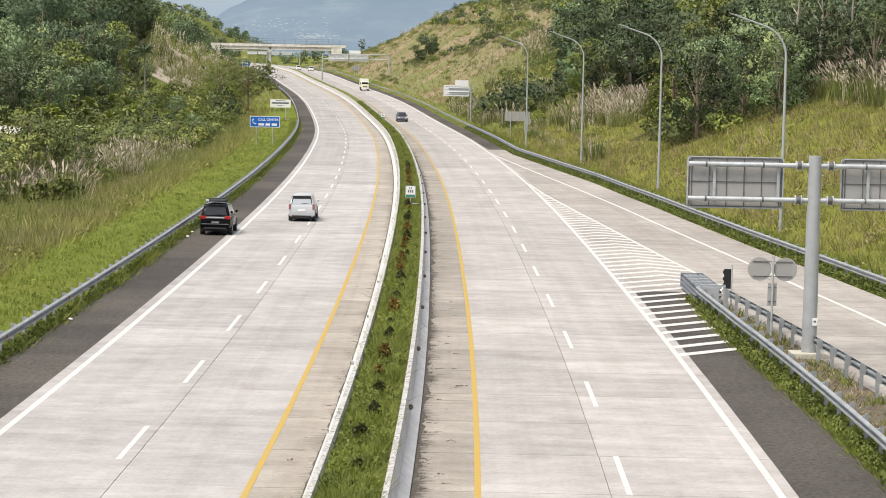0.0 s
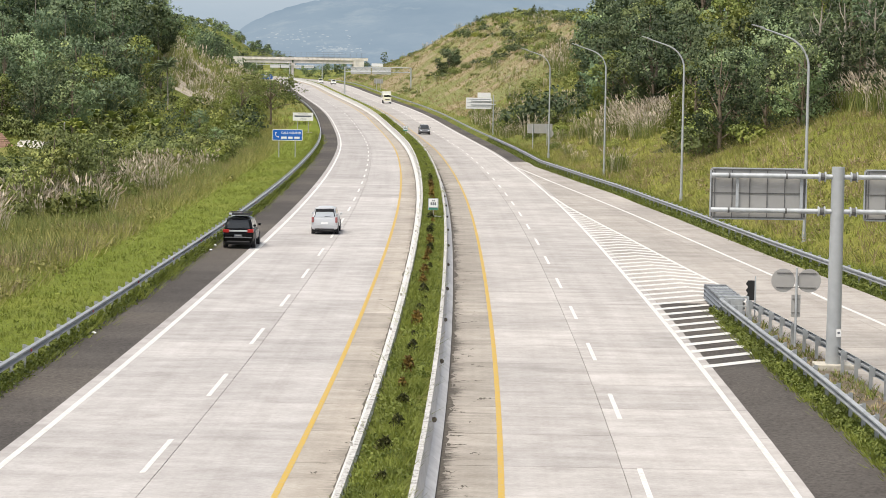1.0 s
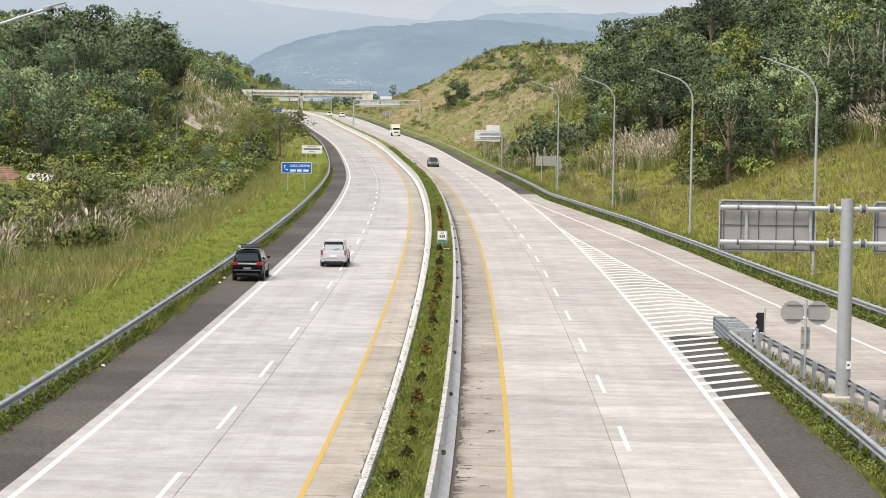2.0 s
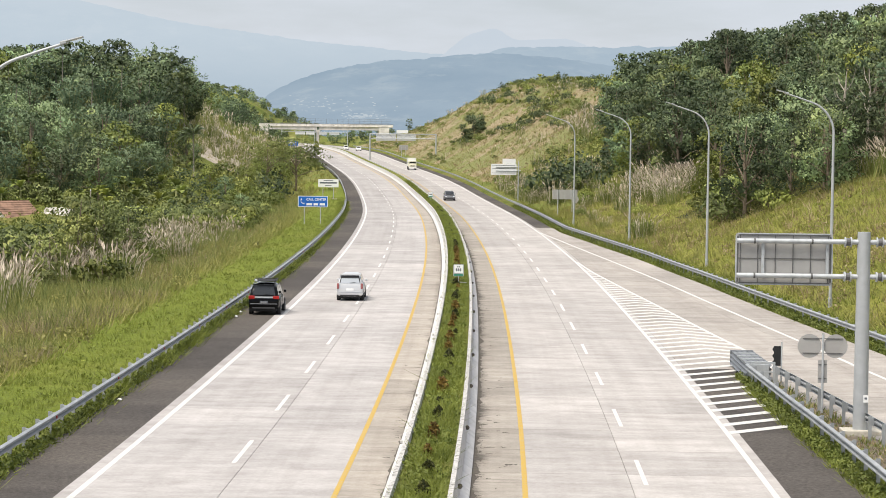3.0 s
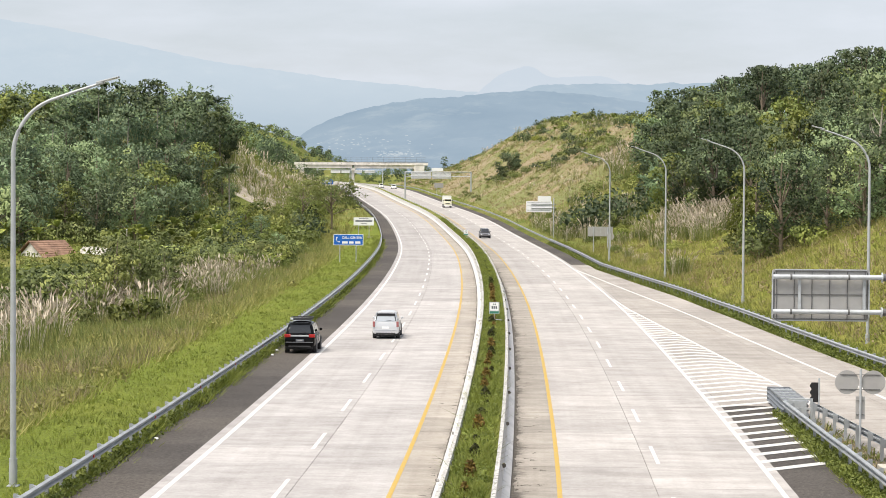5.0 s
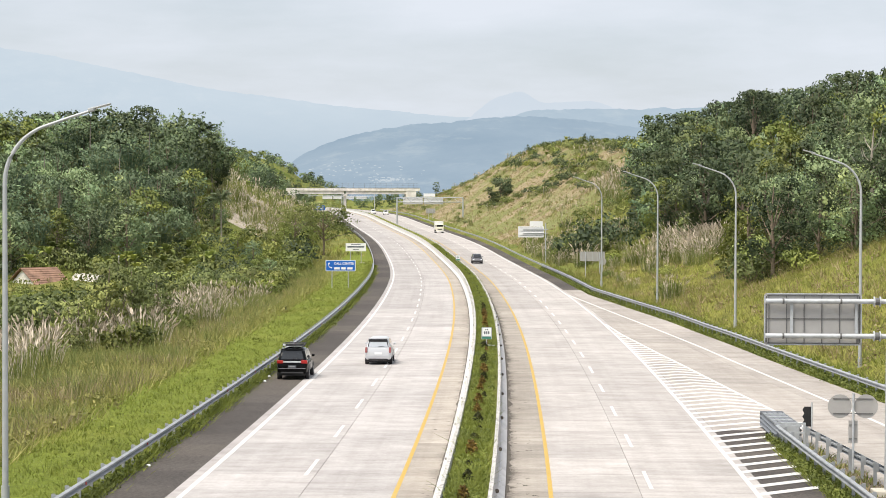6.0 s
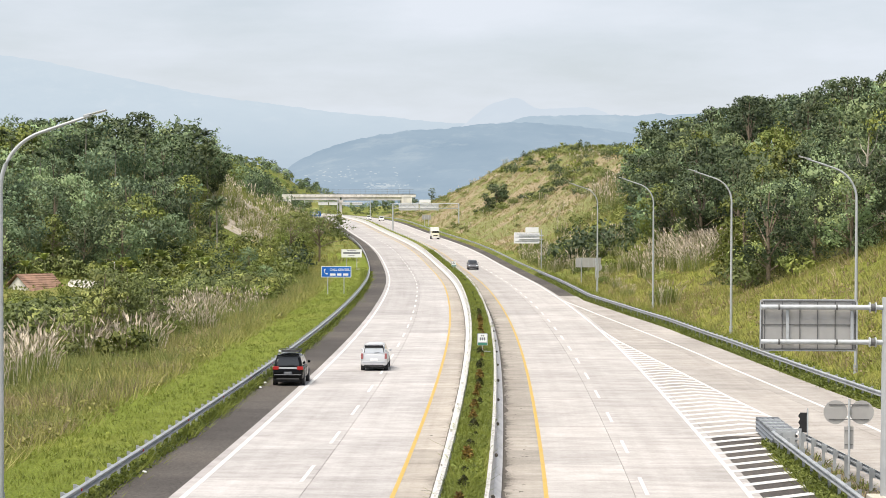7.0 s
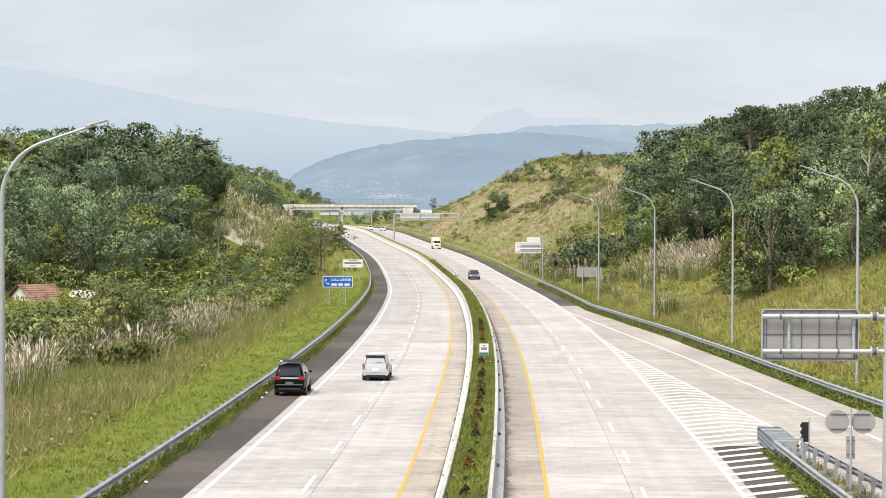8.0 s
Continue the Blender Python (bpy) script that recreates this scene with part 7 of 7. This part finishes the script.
SPIKES = [spiky(95, 0.85, M_SPIKE, "dark green spiky shrub in the median"), spiky(96, 0.95, M_REDLEAF, "red-brown leafy shrub in the median"), spiky(97, 0.55, M_SPIKE, "small dark shrub in the median")]
s = 42.0
while s < 420:
    k = 1 if s < 190 and random.random() < (0.25 if s < 75 else 0.55) else (0 if random.random() < (0.6 if s < 190 else 0.25) else 2)
    x, y, z = spot(s, -3.05 + random.uniform(-0.12, 0.12), 0.60)
    m = pose(x, y, z, 0, 0, random.uniform(0, 360)) @ Matrix.Scale(random.uniform(0.45, 0.8) if s < 190 else random.uniform(0.3, 0.5), 4)
    p = SPIKES[k]
    if p.get("placed"):
        copy_thing(p, m @ Matrix.Diagonal((*(1 / v for v in p.scale), 1)))
    else:
        p["placed"] = 1
        p.matrix_basis = m
    s += random.uniform(2.2, 4.8) * (1 if s < 200 else 1.4)


# grass
def sward(name, seed, count, s0, s1, off_fn, height, width, per, mat, label, lean=0.6, level=None, spread=0.12, patch=0.0):
    """Tufts of blades over a stretch of ground, thicker towards the start."""
    rng = np.random.default_rng(seed)
    u = rng.uniform(size=count)
    s = s0 + (s1 - s0) * u ** 1.5
    o = off_fn(s, rng.uniform(size=count))
    if patch:
        keep = np.array([noise.noise((a * 0.09, b * 0.09, seed)) for a, b in zip(s, o)]) > patch - 1
        s, o = s[keep], o[keep]
    z = ground_z(s, o) if level is None else np.full(len(s), level)
    base = spot(s, o, 0) + np.stack([0 * z, 0 * z, z - 0.03], -1)
    tall = np.array([0.8 + 0.5 * noise.noise((a * 0.22, b * 0.22, seed + 3)) + 0.45 * noise.noise((a * 0.7, b * 0.7, seed + 5)) for a, b in zip(s, o)])
    base, tall = np.repeat(base, per, 0), np.repeat(tall, per)
    away = rng.normal(size=(len(base), 2)) * spread
    base[:, :2] += away
    ob = quads(name, blades(rng, base, height * tall, width, lean, 0.15, np.column_stack([away / (spread * 1.6), 0 * tall])), mat)
    return tagged(ob, label, "grass", kind="stuff")


def lerp(a, b):
    return lambda s, u: a + (b - a) * u


def beside_edge(a, b):
    return lambda s, u: edge(s) + a + (b - a) * u


def weeds(name, seed, count, s0, s1, off_fn, radius, leaf, per, mat, label, level=None, rise=0.5, patch=0.0):
    """Low tangled clumps of small leaves over a stretch of ground."""
    rng = np.random.default_rng(seed)
    s = s0 + (s1 - s0) * rng.uniform(size=count) ** 1.5
    o = off_fn(s, rng.uniform(size=count))
    if patch:
        keep = np.array([noise.noise((a * 0.12, b * 0.2, seed)) for a, b in zip(s, o)]) > patch - 1
        s, o = s[keep], o[keep]
    z = ground_z(s, o) if level is None else np.full(len(s), level)
    c = spot(s, o, 0) + np.stack([0 * z, 0 * z, z + radius * rise], -1)
    q, face = clumps(rng, c, radius * rng.uniform(0.6, 1.3, len(c)), per, leaf, leaf * 0.5, 0.7)
    return tagged(quads(name, q, mat, face=face), label, "weeds", kind="stuff")


sward("grass", 101, 5000, 45, 340, lerp(-15.35, -16.4), 0.50, 0.05, 5, M_GRASS, "short green grass along the shoulder edge under the guard rail", 0.8)
weeds("weeds", 121, 3000, 42, 340, lerp(-15.25, -16.2), 0.26, 0.16, 12, M_WEED, "low green weeds under the guard rail")
sward("grass", 102, 7000, 45, 360, lerp(-15.9, -22.5), 0.24, 0.045, 5, M_GRASS, "bright green grass verge behind the guard rail", 0.8)
weeds("weeds", 122, 1600, 45, 360, lerp(-16.2, -24), 0.20, 0.13, 12, M_GRASS, "clumps of low weeds on the green verge", None, 0.2, 1.0)
sward("tall_grass", 116, 5500, 50, 330, lerp(-22.5, -33), 1.25, 0.05, 7, M_REED, "long green grass in tussocks on the bank", 0.6, spread=0.34, patch=0.92)
sward("dry_grass", 118, 2200, 56, 140, lerp(-21.6, -31), 0.85, 0.045, 7, M_SEED, "brown seeding grass on the bank", 0.55, spread=0.3, patch=0.9)
sward("tall_grass", 103, 7500, 50, 380, lerp(-21.0, -35), 0.95, 0.055, 6, M_TALL, "tall yellow-green grass on the bank", 0.75, spread=0.30)
weeds("weeds", 123, 3000, 50, 380, lerp(-21, -36), 0.45, 0.24, 14, M_TALL, "rough weed clumps in the tall grass", None, 0.5, 0.9)
sward("dry_grass", 104, 3600, 60, 330, lerp(-23, -33), 0.95, 0.05, 7, M_STRAW, "dry brown grass patches on the bank", 0.6, patch=0.98)
weeds("weeds", 131, 2000, 205, 305, lerp(-42, -78), 0.8, 0.42, 10, M_WEED, "rough weeds round the houses in the valley", None, 0.4)
sward("grass", 105, 2200, 120, 420, lerp(-34, -75), 1.0, 0.11, 5, M_TALL, "rough grass in the valley", 0.6)
sward("grass", 106, 4500, 40, 330, beside_edge(0.05, 2.8), 0.46, 0.055, 5, M_GRASS, "short green grass under the guard rail of the slip road", 0.8)
sward("tall_grass", 107, 11000, 60, 300, beside_edge(2.4, 24), 0.62, 0.05, 7, M_TALL, "yellow-green grass on the cut slope", 0.8, spread=0.28)
weeds("weeds", 124, 1100, 60, 300, beside_edge(2.6, 24), 0.34, 0.18, 13, M_TALL, "rough weed clumps on the cut slope", None, 0.4, 0.9)
sward("grass", 108, 3500, 70, 300, beside_edge(1.5, 22), 0.45, 0.06, 6, M_GRASS, "greener grass tufts on the cut slope", 0.7)
weeds("weeds", 129, 1300, 66, 210, beside_edge(2.4, 18), 0.28, 0.11, 14, M_TALL, "matted weeds on the near cut slope", None, 0.35)
weeds("weeds", 130, 1600, 66, 250, beside_edge(2.0, 18), 0.26, 0.11, 14, M_WEED, "greener weeds on the near cut slope", None, 0.35, 0.95)
sward("tall_grass", 109, 8000, 280, 900, beside_edge(2.2, 46), 0.55, 0.11, 5, M_TALL, "rough grass on the far cut slope", 0.7)
sward("dry_grass", 110, 9000, 400, 850, beside_edge(4, 46), 0.5, 0.11, 5, M_STRAW, "dry straw-coloured grass on the far cut slope", 0.7, patch=0.75)
sward("dry_grass", 115, 3500, 70, 260, beside_edge(3, 24), 0.7, 0.07, 6, M_STRAW, "straw-coloured grass patches on the cut slope", 0.6, patch=0.98)
weeds("weeds", 128, 1700, 70, 300, beside_edge(3, 22), 0.38, 0.20, 12, M_STRAW, "brown dying weeds on the cut slope", None, 0.5, 1.05)
sward("grass", 111, 3000, 380, 960, lerp(-17, -70), 1.0, 0.16, 5, M_TALL, "rough grass on the far left bank", 0.6)
sward("median_grass", 112, 7000, 38, 420, lerp(-3.60, -2.48), 0.40, 0.03, 6, M_GRASS, "green grass growing in the median", 0.9, 0.64, 0.07)
weeds("median_weeds", 125, 2500, 38, 420, lerp(-3.68, -2.42), 0.17, 0.11, 15, M_WEED, "tangled low weeds in the median", 0.66, 0.3)
gi = lambda s, u: np.interp(s, GORE_S, GORE_O) - 0.12 + (np.interp(s, IF_S, IF_O) + 0.6 - np.interp(s, GORE_S, GORE_O)) * u
sward("grass", 113, 4000, 40, 92, gi, 0.22, 0.04, 6, M_GRASS, "green grass under the guard rail at the nose", 0.8, 0.0)
weeds("weeds", 126, 1300, 40, 92, gi, 0.17, 0.12, 14, M_WEED, "low green weeds under the guard rail at the nose", 0.0, 0.5)
weeds("weeds", 132, 3200, 60, 330, beside_edge(-0.08, 0.62), 0.30, 0.15, 13, M_WEED, "dense low weeds between the slip road and its guard rail", None, 0.5)
weeds("weeds", 127, 1600, 40, 330, beside_edge(0.5, 1.6), 0.30, 0.16, 12, M_WEED, "low green weeds under the guard rail of the slip road")
gj = lambda s, u: np.interp(s, IF_S, IF_O) + (ramp_in(s) - np.interp(s, IF_S, IF_O)) * u
sward("dry_grass", 114, 700, 40, 90, gj, 0.18, 0.04, 6, M_STRAW, "dry grass between the two guard rails", 0.9, 0.0)
sward("grass", 117, 500, 40, 90, gj, 0.28, 0.05, 6, M_WEED, "green weeds between the two guard rails", 0.8, 0.0)
M_GORE = plain("dry gravelly soil", (0.125, 0.105, 0.080), 0.95, 0, 0.35, 3.0, 0.2)
s_ = stations(-60, 92, 2)
flat("gore_soil", s_, np.interp(s_, GORE_S, GORE_O) + 0.004, ramp_in(s_) - 0.004, -0.016, M_GORE, "dry brown soil between the guard rails", "ground")
